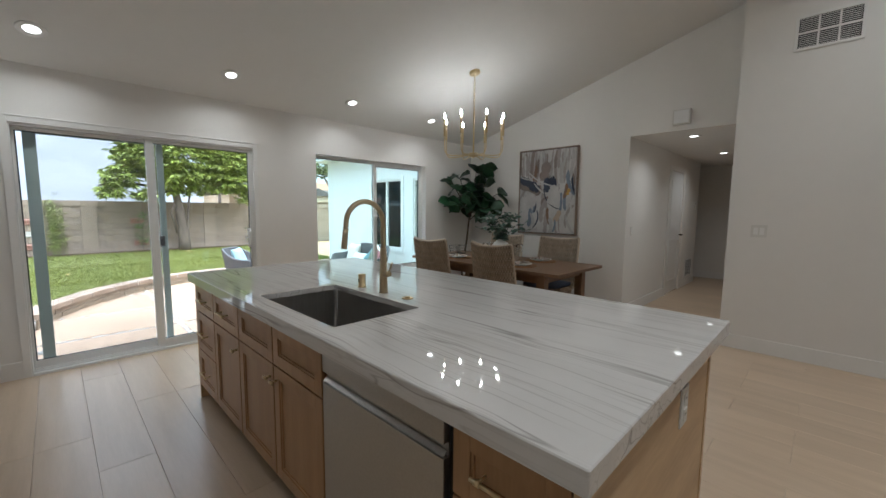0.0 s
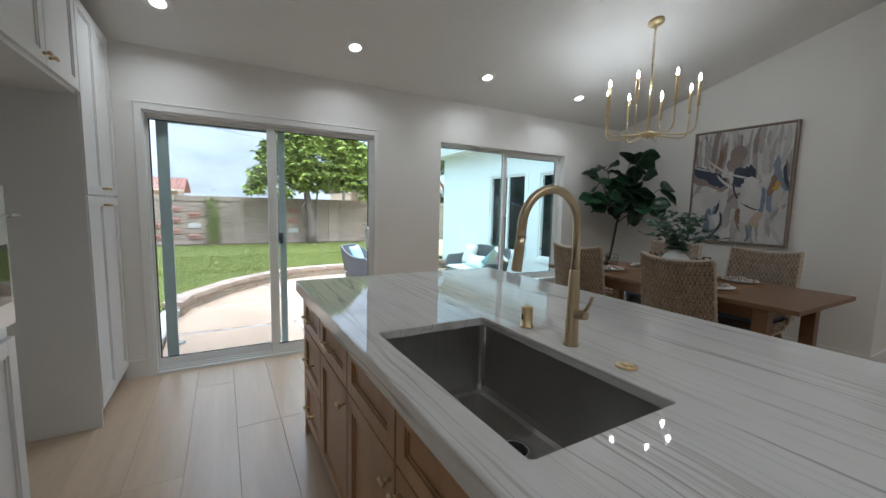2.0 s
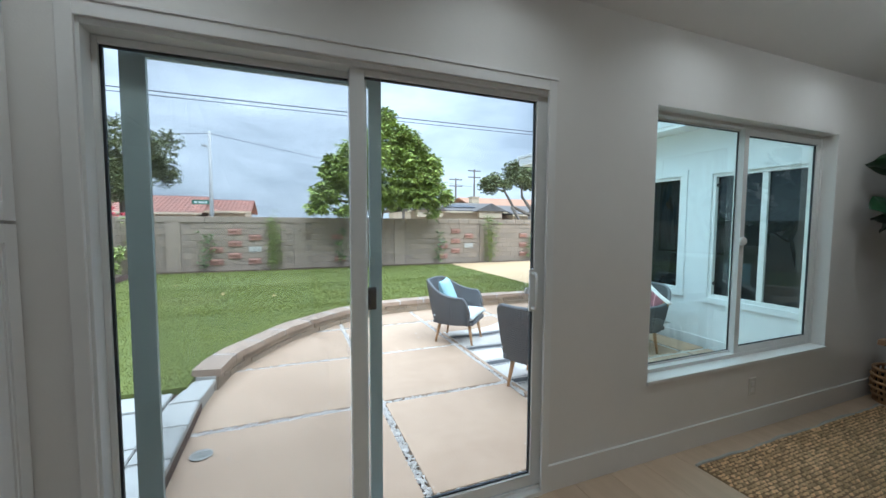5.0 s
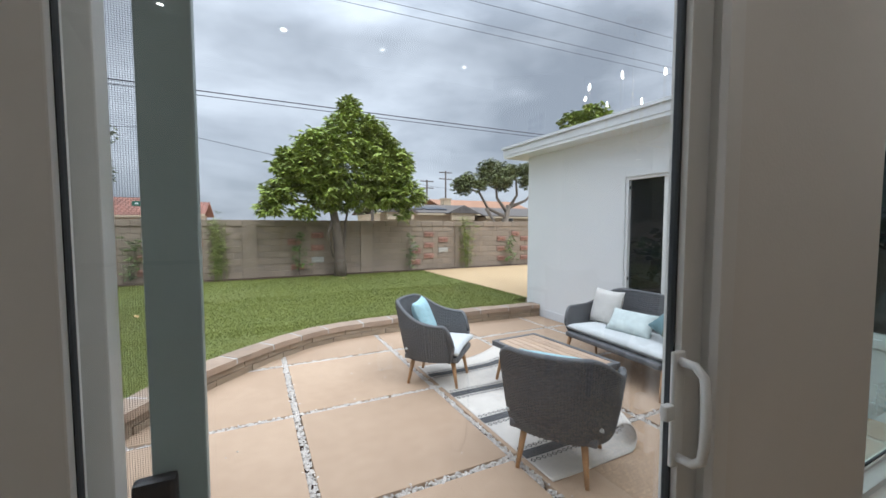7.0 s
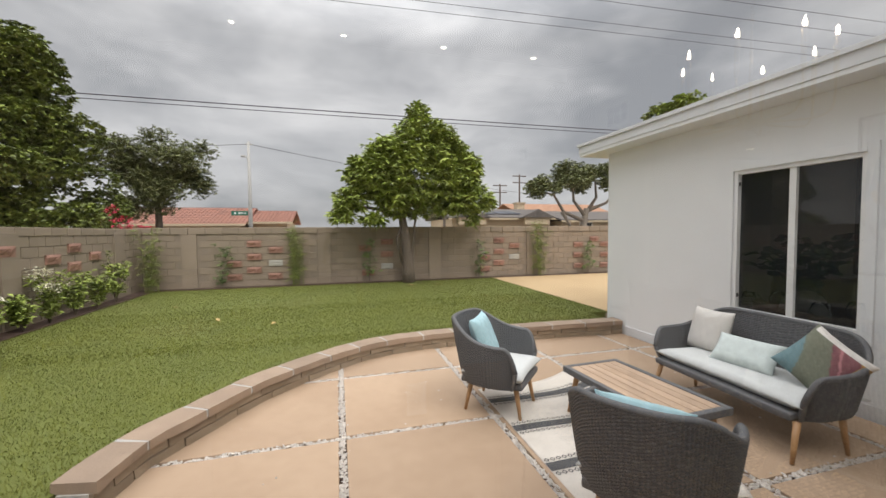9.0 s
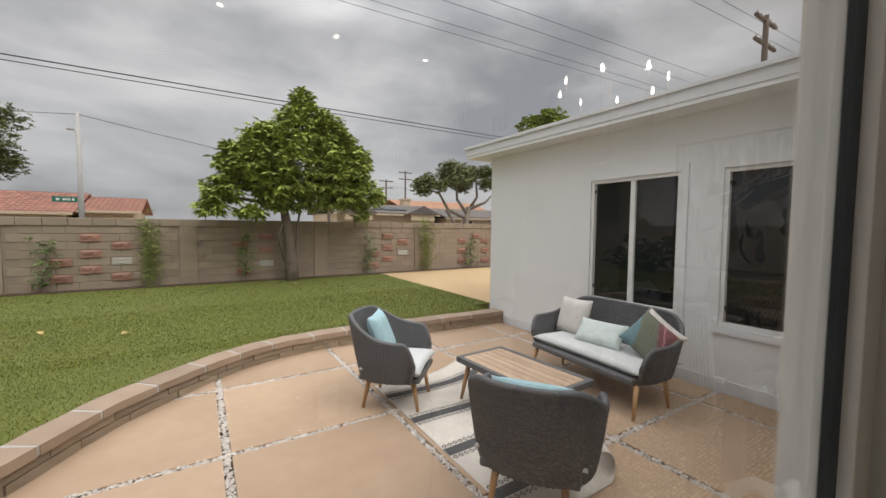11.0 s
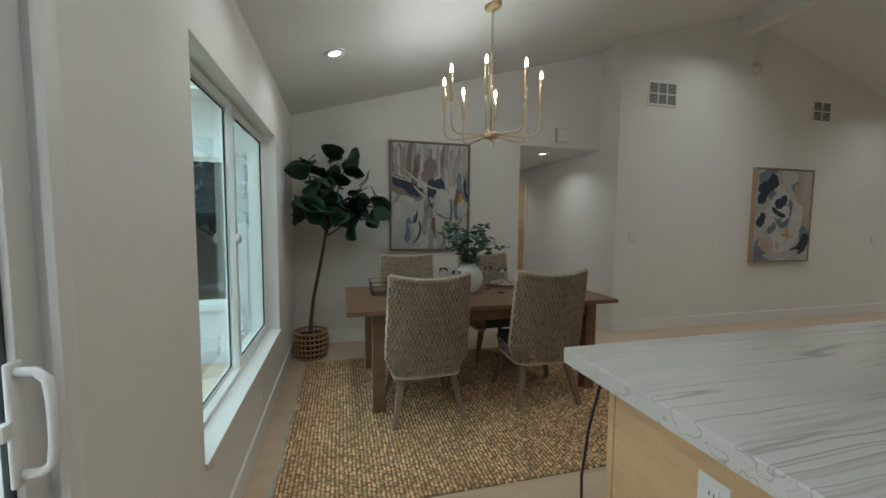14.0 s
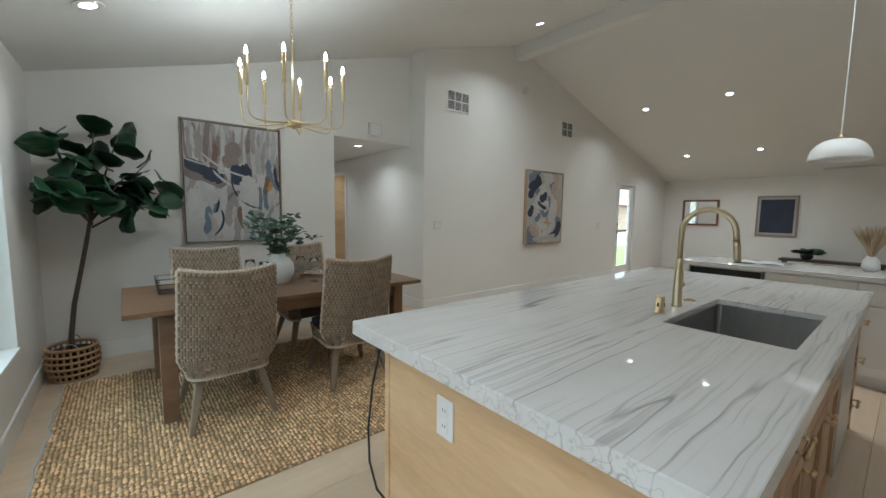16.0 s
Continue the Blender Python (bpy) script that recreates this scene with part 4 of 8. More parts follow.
base = thing("peninsula_end", "white panelled end of the peninsula", "cabinet")
part("end_panel", boxes((2.245, 2.275, 0.06, 0.69, 0, TOP - 0.041)), WHITE_CAB, base)
part("drawer_front", shaker(bmesh.new(), 0.66, 1, 1.645, 2.24, 0.11, 0.41, "x"), WHITE_CAB, base)
part("body", boxes((1.64, 2.243, 0.08, 0.659, 0.1, 0.415)), WHITE_CAB, base)

pend = thing("pendant_lamp", "white dome pendant lamp over the peninsula", "pendant lamp", at=pose(1.245, 0.35, 1.895))
prof = [(0.21 * math.cos(radians(a)) ** 0.8, 0.19 * math.sin(radians(a))) for a in range(0, 84, 6)]
part("shade", lathe(bmesh.new(), [(r - 0.004, h) for r, h in prof][::-1] + prof, seg=40, close=False), TRIM, pend, smooth=True)
part("socket", lathe(bmesh.new(), [(0.024, 0.18), (0.024, 0.205), (0.012, 0.215), (0.012, 0.23)], seg=16), BRASS, pend, "brass lamp socket", smooth=True)
part("rod", tube(bmesh.new(), [(0, 0, 0.2), (0, 0, 2.13)], 0.005, 8), TRIM, pend)
part("bulb", lathe(bmesh.new(), [(0.01, 0.07), (0.03, 0.05), (0.035, 0.085), (0.02, 0.13), (0.014, 0.158)], seg=14), TRIM, pend, "unlit white bulb", smooth=True)
mag = thing("magazine", "open white magazine lying on the peninsula", "magazine", at=pose(1.75, 0.33, TOP, 0, 0, 12))
for s in (-1, 1):
    part("page_block", sheet(bmesh.new(), [[(s * u * 0.2, -0.14, 0.002 + 0.012 * math.sin(u * 3.1)), (s * u * 0.2, 0.14, 0.002 + 0.012 * math.sin(u * 3.1))] for u in (0, 0.1, 0.25, 0.5, 0.75, 1)], 0.0015), TRIM, mag)
# ---- dining corner ----
TABLE_WOOD = material("brown_table_wood", (0.225, 0.13, 0.07), 0.42, scale=2.0, stretch=(8, 0.8, 4), second=(0.14, 0.077, 0.041), bump=0.06, bump_scale=45)
LEG_WOOD = material("weathered_leg_wood", (0.25, 0.19, 0.13), 0.6, scale=4, stretch=(4, 4, 0.7), second=(0.16, 0.12, 0.08), bump=0.08)
DARK_WOOD = material("dark_stained_wood", (0.05, 0.035, 0.028), 0.5, scale=4, stretch=(4, 4, 0.7))
WICKER = material("natural_wicker", (0.42, 0.32, 0.22), 0.65, scale=9, stretch=(1, 1, 0.5), second=(0.2, 0.145, 0.095), bump=0.25, bump_scale=170)
NAVY = material("navy_seat_fabric", (0.075, 0.1, 0.16), 0.9, vary=0.15, scale=12, bump=0.2, bump_scale=250)
# Jute backing coloured darker than the loops to paint shade in the grooves.
JUTE = material("shaded_jute_backing", (0.27, 0.175, 0.09), 0.9, scale=7, second=(0.19, 0.12, 0.06), bump=0.4, bump_scale=220)
GREY_EDGE = material("rug_binding", (0.5, 0.5, 0.47), 0.9, bump=0.2)
CERAMIC = material("matt_white_ceramic", (0.76, 0.75, 0.72), 0.5, vary=0.04, scale=6, bump=0.08, bump_scale=30)

tb = thing("dining_table", "brown wooden dining table with square legs", "dining table")
TX0, TX1, TY0, TY1 = 3.655, 4.68, 3.165, 5.325
part("tabletop", boxes((TX0, TX1, TY0, TY1, 0.728, 0.76), bevel=0.004), TABLE_WOOD, tb)
for a, b, c, d in ((TX0 + 0.06, TX1 - 0.06, TY0 + 0.2, TY0 + 0.225), (TX0 + 0.06, TX1 - 0.06, TY1 - 0.225, TY1 - 0.2), (TX0 + 0.06, TX0 + 0.085, TY0 + 0.225, TY1 - 0.225), (TX1 - 0.085, TX1 - 0.06, TY0 + 0.225, TY1 - 0.225)):
    part("apron", boxes((a, b, c, d, 0.635, 0.727), bevel=0.002), TABLE_WOOD, tb)
for x in (TX0 + 0.045, TX1 - 0.135):
    for y in (TY0 + 0.175, TY1 - 0.265):
        part("leg", boxes((x, x + 0.09, y, y + 0.09, 0.012, 0.727), bevel=0.004), TABLE_WOOD, tb)


def strand_colours(m, dark, light, bands=0.0):
    """Each strand of a woven surface takes a tone of its own, found from its place in the weave."""
    n, l = m.node_tree.nodes, m.node_tree.links
    b = n["Principled BSDF"]
    uv = n.new("ShaderNodeUVMap")
    uv.uv_map = "weave"
    fl = n.new("ShaderNodeVectorMath")
    fl.operation = "FLOOR"
    l.new(uv.outputs["UV"], fl.inputs[0])
    wn_ = n.new("ShaderNodeTexWhiteNoise")
    wn_.noise_dimensions = "2D"
    l.new(fl.outputs["Vector"], wn_.inputs["Vector"])
    ramp = n.new("ShaderNodeMixRGB")
    ramp.inputs["Color1"].default_value, ramp.inputs["Color2"].default_value = (*dark, 1), (*light, 1)
    chk = n.new("ShaderNodeTexChecker")
    chk.inputs["Scale"].default_value = 1.0
    chk.inputs["Color1"].default_value, chk.inputs["Color2"].default_value = (0.22, 0.22, 0.22, 1), (0.78, 0.78, 0.78, 1)
    mid_ = n.new("ShaderNodeVectorMath")
    mid_.inputs[1].default_value = (0.5, 0.5, 0.5)
    l.new(fl.outputs["Vector"], mid_.inputs[0])
    l.new(mid_.outputs["Vector"], chk.inputs["Vector"])
    half = n.new("ShaderNodeMixRGB")
    half.inputs["Fac"].default_value = 0.45
    l.new(chk.outputs["Color"], half.inputs["Color1"])
    l.new(wn_.outputs["Value"], half.inputs["Color2"])
    l.new(half.outputs["Color"], ramp.inputs["Fac"])
    over = n.new("ShaderNodeMixRGB")
    over.inputs["Fac"].default_value = 0.6
    l.new(b.inputs["Base Color"].links[0].from_socket, over.inputs["Color1"])
    l.new(ramp.outputs["Color"], over.inputs["Color2"])
    sep = n.new("ShaderNodeSeparateXYZ")
    l.new(uv.outputs["UV"], sep.inputs["Vector"])
    third = n.new("ShaderNodeMath")
    third.operation = "MULTIPLY"
    third.inputs[1].default_value = 0.5
    l.new(sep.outputs["Y"], third.inputs[0])
    fr = n.new("ShaderNodeMath")
    fr.operation = "FRACT"
    l.new(third.outputs["Value"], fr.inputs[0])
    band = n.new("ShaderNodeMapRange")
    band.inputs["From Min"].default_value, band.inputs["From Max"].default_value = 0.1, 0.24
    band.inputs["To Min"].default_value, band.inputs["To Max"].default_value = bands, 0.0
    l.new(fr.outputs["Value"], band.inputs["Value"])
    pale = n.new("ShaderNodeMixRGB")
    pale.inputs["Color2"].default_value = (0.6, 0.51, 0.4, 1)
    l.new(band.outputs["Result"], pale.inputs["Fac"])
    l.new(over.outputs["Color"], pale.inputs["Color1"])
    l.new(pale.outputs["Color"], b.inputs["Base Color"])


strand_colours(WICKER, (0.06, 0.042, 0.03), (0.5, 0.4, 0.3), 0.6)


def woven(bm, point, nu, nv, depth, su=3, sv=3):
    """A surface of interlaced strands; point(u, v) for u and v from 0 to 1."""
    n, m = nu * su, nv * sv
    verts = []
    for i in range(n + 1):
        row = []
        for j in range(m + 1):
            u, v = i / n, j / m
            p = Vector(point(u, v))
            e = 1e-3
            du = Vector(point(min(u + e, 1), v)) - Vector(point(max(u - e, 0), v))
            dv = Vector(point(u, min(v + e, 1))) - Vector(point(u, max(v - e, 0)))
            k = int(min(u * nu, nu - 1e-6))
            a = abs(math.sin(math.pi * u * nu))
            b = abs(math.sin(math.pi * (v * nv + 0.5 * (k % 2))))
            h = depth * (a ** 0.6) * (0.08 + 0.92 * b ** 0.8) * (0.8 + 0.4 * noise.random())
            row.append(bm.verts.new(p + du.cross(dv).normalized() * h))
        verts.append(row)
    lay = bm.loops.layers.uv.get("weave") or bm.loops.layers.uv.new("weave")
    for i in range(n):
        k = i // su
        for j in range(m):
            f = bm.faces.new((verts[i][j], verts[i + 1][j], verts[i + 1][j + 1], verts[i][j + 1]))
            for lp, (a, b) in zip(f.loops, ((i, j), (i + 1, j), (i + 1, j + 1), (i, j + 1))):
                lp[lay].uv = (k + 0.1 + 0.8 * (a - k * su) / su, b / sv + 0.5 * (k % 2) + 0.01)
    return bm


def back_point(u, v, off=0.0):
    """The curved back of a dining chair, from seat level to the crest."""
    s = 2 * u - 1
    w = (0.285 - 0.015 * v) * (1 - 0.3 * max(0.0, (0.2 - v) / 0.2) ** 2)
    lift = 0.655 * v + 0.03 * v * s * s
    return (-0.235 - 0.085 * v - off + 0.085 * abs(s) ** 2.4 * (1 - 0.35 * v), s * (w + off * 0.4), 0.345 + lift)


def braid(bm, pts, r, seg=7):
    return tube(bm, pts, [r * (0.85 + 0.3 * (i % 2)) for i in range(len(pts))], seg)


def dining_chair(m, leg_mat, label):
    g = thing("dining_chair", label, "dining chair", "chairs round the table", at=m)
    bm = woven(bmesh.new(), lambda u, v: back_point(1 - u, v, 0.014), 40, 20, 0.011)
    woven(bm, lambda u, v: back_point(u, v, -0.014), 34, 22, 0.006, 2, 2)
    part("backrest", bm, WICKER, g)
    bm = braid(bmesh.new(), [back_point(k / 44, 1.0) for k in range(45)], 0.017)
    for u in (0.0, 1.0):
        braid(bm, [back_point(u, k / 30) for k in range(31)], 0.015)
    part("braided_edge", bm, WICKER, g)
    out = rounded(-0.25, 0.25, -0.25, 0.25, 0.09, 6)

    def skirt(u, v):
        t = u * (len(out) - 1)
        i = min(int(t), len(out) - 2)
        f = t - i
        x, y = out[i][0] * (1 - f) + out[i + 1][0] * f, out[i][1] * (1 - f) + out[i + 1][1] * f
        return (x * (0.93 + 0.07 * v), y * (0.93 + 0.07 * v), 0.33 + 0.11 * v)
    part("seat_shell", woven(bmesh.new(), skirt, 96, 4, 0.007), WICKER, g)
    bm = braid(bmesh.new(), [skirt(k / 120, 0.0) for k in range(121)], 0.012)
    part("lower_braid", bm, WICKER, g)
    part("seat_frame", boxes((-0.22, 0.22, -0.22, 0.22, 0.335, 0.425), bevel=0.02), DARK_WOOD, g)
    bm = boxes((-0.2, 0.24, -0.225, 0.225, 0.425, 0.475), bevel=0.02)
    part("seat_cushion", bm, NAVY, g, "navy fabric seat cushion", smooth=True)
    for sx in (-1, 1):
        for sy in (-1, 1):
            top, foot = Vector((sx * 0.17, sy * 0.17, 0.345)), Vector((sx * 0.24 - (0.045 if sx < 0 else 0), sy * 0.245, 0.012))
            bm = bmesh.new()
            a = [bm.verts.new(top + Vector((dx * 0.026, dy * 0.026, 0))) for dx, dy in ((-1, -1), (1, -1), (1, 1), (-1, 1))]
            b = [bm.verts.new(foot + Vector((dx * 0.016, dy * 0.016, 0))) for dx, dy in ((-1, -1), (1, -1), (1, 1), (-1, 1))]
            bm.faces.new(a)
            bm.faces.new(b[::-1])
            for k in range(4):
                bm.faces.new((a[k], b[k], b[(k + 1) % 4], a[(k + 1) % 4]))
            bmesh.ops.bevel(bm, geom=bm.edges[:], offset=0.004, segments=1, affect="EDGES")
            part("leg", bm, leg_mat, g)
    return g


chair = dining_chair(pose(3.735, 4.79, 0, 0, 0, 1), LEG_WOOD, "woven wicker dining chair with a navy seat on splayed legs")
copy_thing(chair, pose(3.765, 3.86, 0, 0, 0, -2))
copy_thing(chair, pose(4.695, 4.7, 0, 0, 0, 180))
copy_thing(chair, pose(4.695, 3.86, 0, 0, 0, 181))

# jute rug: rows of looped yarn
rug = thing("jute_rug", "chunky woven natural jute rug under the dining table", "rug")
RX0, RX1, RY0, RY1 = 2.8, 4.86, 2.75, 5.7
part("backing", boxes((RX0, RX1, RY0, RY1, 0.0005, 0.005)), JUTE, rug)
verts, faces = [], []
rows = int((RY1 - RY0) / 0.023)
for r in range(rows):
    yc = RY0 + (r + 0.5) * (RY1 - RY0) / rows
    n = int((RX1 - RX0) / 0.027)
    for k in range(n):
        xc = RX0 + (k + 0.5 + 0.5 * (r % 2) * 0.9) * (RX1 - RX0) / n + random.uniform(-0.008, 0.008)
        lx, ly, lz = random.uniform(0.012, 0.018), random.uniform(0.008, 0.0115), random.uniform(0.007, 0.014)
        sk = random.uniform(-0.004, 0.004)
        b = len(verts)
        y = yc + random.uniform(-0.003, 0.003)
        verts += [(xc - lx, y - sk, 0.004), (xc - lx * 0.3, y - ly, 0.004), (xc + lx * 0.3, y - ly, 0.004), (xc + lx, y + sk, 0.004), (xc + lx * 0.3, y + ly, 0.004), (xc - lx * 0.3, y + ly, 0.004), (xc - lx * 0.45, y, 0.004 + lz), (xc + lx * 0.45, y, 0.004 + lz)]
        faces += [(b, b + 1, b + 6), (b + 1, b + 2, b + 7, b + 6), (b + 2, b + 3, b + 7), (b + 3, b + 4, b + 7), (b + 4, b + 5, b + 6, b + 7), (b + 5, b, b + 6)]
me = bpy.data.meshes.new("yarn")
me.from_pydata(verts, [], faces)
for p in me.polygons:
    p.use_smooth = True
YARN = material("jute_loops", (0.8, 0.56, 0.31), 0.85, scale=5, second=(0.56, 0.36, 0.175), bump=0.3, bump_scale=300)
yn, yl = YARN.node_tree.nodes, YARN.node_tree.links
geo = yn.new("ShaderNodeNewGeometry")
yv = yn.new("ShaderNodeMapRange")
yv.inputs["To Min"].default_value, yv.inputs["To Max"].default_value = 0.58, 1.3
yl.new(geo.outputs["Random Per Island"], yv.inputs["Value"])
yh = yn.new("ShaderNodeHueSaturation")
yb = yn["Principled BSDF"]
yl.new(yb.inputs["Base Color"].links[0].from_socket, yh.inputs["Color"])
yl.new(yv.outputs["Result"], yh.inputs["Value"])
yl.new(yh.outputs["Color"], yb.inputs["Base Color"])
me.materials.append(YARN)
ob = new("yarn", me)
ob.parent = rug
tagged(ob, "looped jute yarn", kind="stuff")
bm = bmesh.new()
wob = lambda t: 0.008 * math.sin(t * 5) + 0.005 * math.sin(t * 13)
tube(bm, [(RX0 + (RX1 - RX0) * k / 40, RY1 + 0.008 + wob(k * 0.1), 0.006) for k in range(41)], 0.008, 6)
part("edge_binding", bm, GREY_EDGE, rug, "pale grey bound edge")

# chandelier
ch = thing("chandelier", "brushed brass eight-arm candle chandelier, lit", "chandelier", at=pose(3.69, 4.295, 1.985))
part("hub", lathe(bmesh.new(), [(0.012, -0.012), (0.012, 0), (0.052, 0.002), (0.056, 0.006), (0.056, 0.036), (0.05, 0.042), (0.012, 0.046)], seg=32), BRASS, ch, smooth=True)
part("stem", tube(bmesh.new(), [(0, 0, 0.04), (0, 0, 0.46), (0, 0, 0.5), (0, 0, 0.6)], [0.009, 0.009, 0.007, 0.0045], 12), BRASS, ch, smooth=True)
cz = roof_z(4.295) - 1.985
bm = bmesh.new()
for k in range(int((cz - 0.62) / 0.026) + 1):
    zc = 0.6 + k * 0.026
    ring_pts = [(0.009 * math.cos(a) * (k % 2), 0.009 * math.cos(a) * ((k + 1) % 2), zc + 0.017 * math.sin(a)) for a in [i * math.tau / 10 for i in range(11)]]
    tube(bm, ring_pts, 0.0022, 6)
part("chain", bm, BRASS, ch)
part("canopy", moved(lathe(bmesh.new(), [(0.062, 0), (0.062, -0.02), (0.05, -0.03), (0.012, -0.032)], seg=28), Matrix.Translation((0, 0, cz)) @ Matrix.Rotation(radians(SLOPE_A), 4, "X")), BRASS, ch, smooth=True)
for k in range(8):
    a = radians(18 + 45 * k)
    c, s = math.cos(a), math.sin(a)
    path = [(0.05, 0.024), (0.15, 0.012), (0.24, 0.004)] + [(0.28 + 0.065 * math.sin(radians(t)), 0.07 - 0.065 * math.cos(radians(t))) for t in range(10, 91, 16)] + [(0.347, 0.12), (0.348, 0.2)]
    arm = part("arm", tube(bmesh.new(), [(r * c, r * s, z) for r, z in path], 0.0055, 10), BRASS, ch, smooth=True)
    part("candle_sleeve", lathe(bmesh.new(), [(0.006, 0.195), (0.012, 0.2), (0.0125, 0.37), (0.0145, 0.385), (0.011, 0.39)], (0.348 * c, 0.348 * s, 0.01), 14), BRASS, arm, smooth=True)
    part("bulb", lathe(bmesh.new(), [(0.0075, 0.388), (0.0085, 0.4), (0.009, 0.41), (0.007, 0.426), (0.003, 0.44), (0.001, 0.444)], (0.348 * c, 0.348 * s, 0.01), 14), BULB_GLOW, arm, "glowing flame-shaped bulb", smooth=True)


# paintings
def paint_material(name, base, second):
    return material(name, base, 0.6, scale=5, second=second, bump=0.15, bump_scale=60, stretch=(1, 3, 0.6))


CREAM = paint_material("cream_paint", (0.6, 0.58, 0.56), (0.44, 0.42, 0.41))
PALE = paint_material("pale_grey_paint", (0.48, 0.46, 0.45), (0.36, 0.34, 0.33))
TAUPE = paint_material("taupe_paint", (0.27, 0.215, 0.19), (0.19, 0.15, 0.135))
INK = paint_material("navy_paint", (0.035, 0.045, 0.08), (0.02, 0.025, 0.045))
BROWN = paint_material("umber_paint", (0.24, 0.14, 0.085), (0.16, 0.095, 0.06))
OCHRE = paint_material("ochre_paint", (0.55, 0.32, 0.06), (0.4, 0.22, 0.05))
BLUE = paint_material("blue_grey_paint", (0.2, 0.24, 0.3), (0.14, 0.17, 0.22))
SAND = paint_material("sand_paint", (0.5, 0.39, 0.29), (0.4, 0.3, 0.22))
GREIGE = paint_material("greige_paint", (0.38, 0.34, 0.32), (0.28, 0.25, 0.235))
FRAME_WOOD = material("taupe_frame_wood", (0.26, 0.195, 0.15), 0.5, scale=4, stretch=(1, 1, 3))
PINE = material("light_frame_wood", (0.42, 0.3, 0.19), 0.5, scale=4)


def stroke(bm, u, v, length, width, angle, bend, w, h, lift, seed):
    """A ragged brush mark on a canvas of w by h; u to the right, v up."""
    rnd = random.Random(seed)
    n = 9
    lft, rgt = [], []
    for k in range(n + 1):
        t = k / n - 0.5
        a = radians(angle + bend * t)
        x, z = u + length * t * math.cos(a), v + length * t * math.sin(a)
        taper = (1 - (2 * abs(t)) ** 9) * 0.5 * width * rnd.uniform(0.7, 1.15) + 0.002
        nx, nz = -math.sin(a), math.cos(a)
        clampx = lambda q: max(-w / 2 + 0.002, min(w / 2 - 0.002, q))
        clampz = lambda q: max(-h / 2 + 0.002, min(h / 2 - 0.002, q))
        lft.append(bm.verts.new((clampx(x + nx * taper), lift, clampz(z + nz * taper))))
        rgt.append(bm.verts.new((clampx(x - nx * taper), lift, clampz(z - nz * taper))))
    for k in range(n):
        bm.faces.new((lft[k], lft[k + 1], rgt[k + 1], rgt[k]))


def painting(m, w, h, label, frame_mat, ground_mat, marks, depth=0.045):
    g = thing("framed_painting", label, "painting", at=m)
    f = 0.016
    bm = bmesh.new()
    for r in ((-w / 2, -w / 2 + f, 0.001, depth, -h / 2, h / 2), (w / 2 - f, w / 2, 0.001, depth, -h / 2, h / 2), (-w / 2 + f, w / 2 - f, 0.001, depth, h / 2 - f, h / 2), (-w / 2 + f, w / 2 - f, 0.001, depth, -h / 2, -h / 2 + f)):
        box(bm, *r, bevel=0.002)
    part("frame", bm, frame_mat, g)
    # Shade between canvas and frame is painted by a near-black backing.
    part("shadow_gap", boxes((-w / 2 + f, w / 2 - f, 0.002, 0.02, -h / 2 + f, h / 2 - f)), DARK, g)
    cw, chh = w - 2 * f - 0.016, h - 2 * f - 0.016
    canvas = part("canvas", boxes((-cw / 2, cw / 2, 0.02, depth - 0.008, -chh / 2, chh / 2)), ground_mat, g)
    by_mat = {}
    for i, (mat, u, v, ln, wd, an, be) in enumerate(marks):
        bm = by_mat.setdefault(mat.name, (mat, bmesh.new()))[1]
        stroke(bm, -u, v, ln, wd, 180 - an, -be, cw, chh, depth - 0.0076 + 0.0001 * i, i)
    for mat, bm in by_mat.values():
        tagged(part("brushwork", bm, mat, canvas), kind="stuff")
    return g


R = random.Random(5)
marks = []
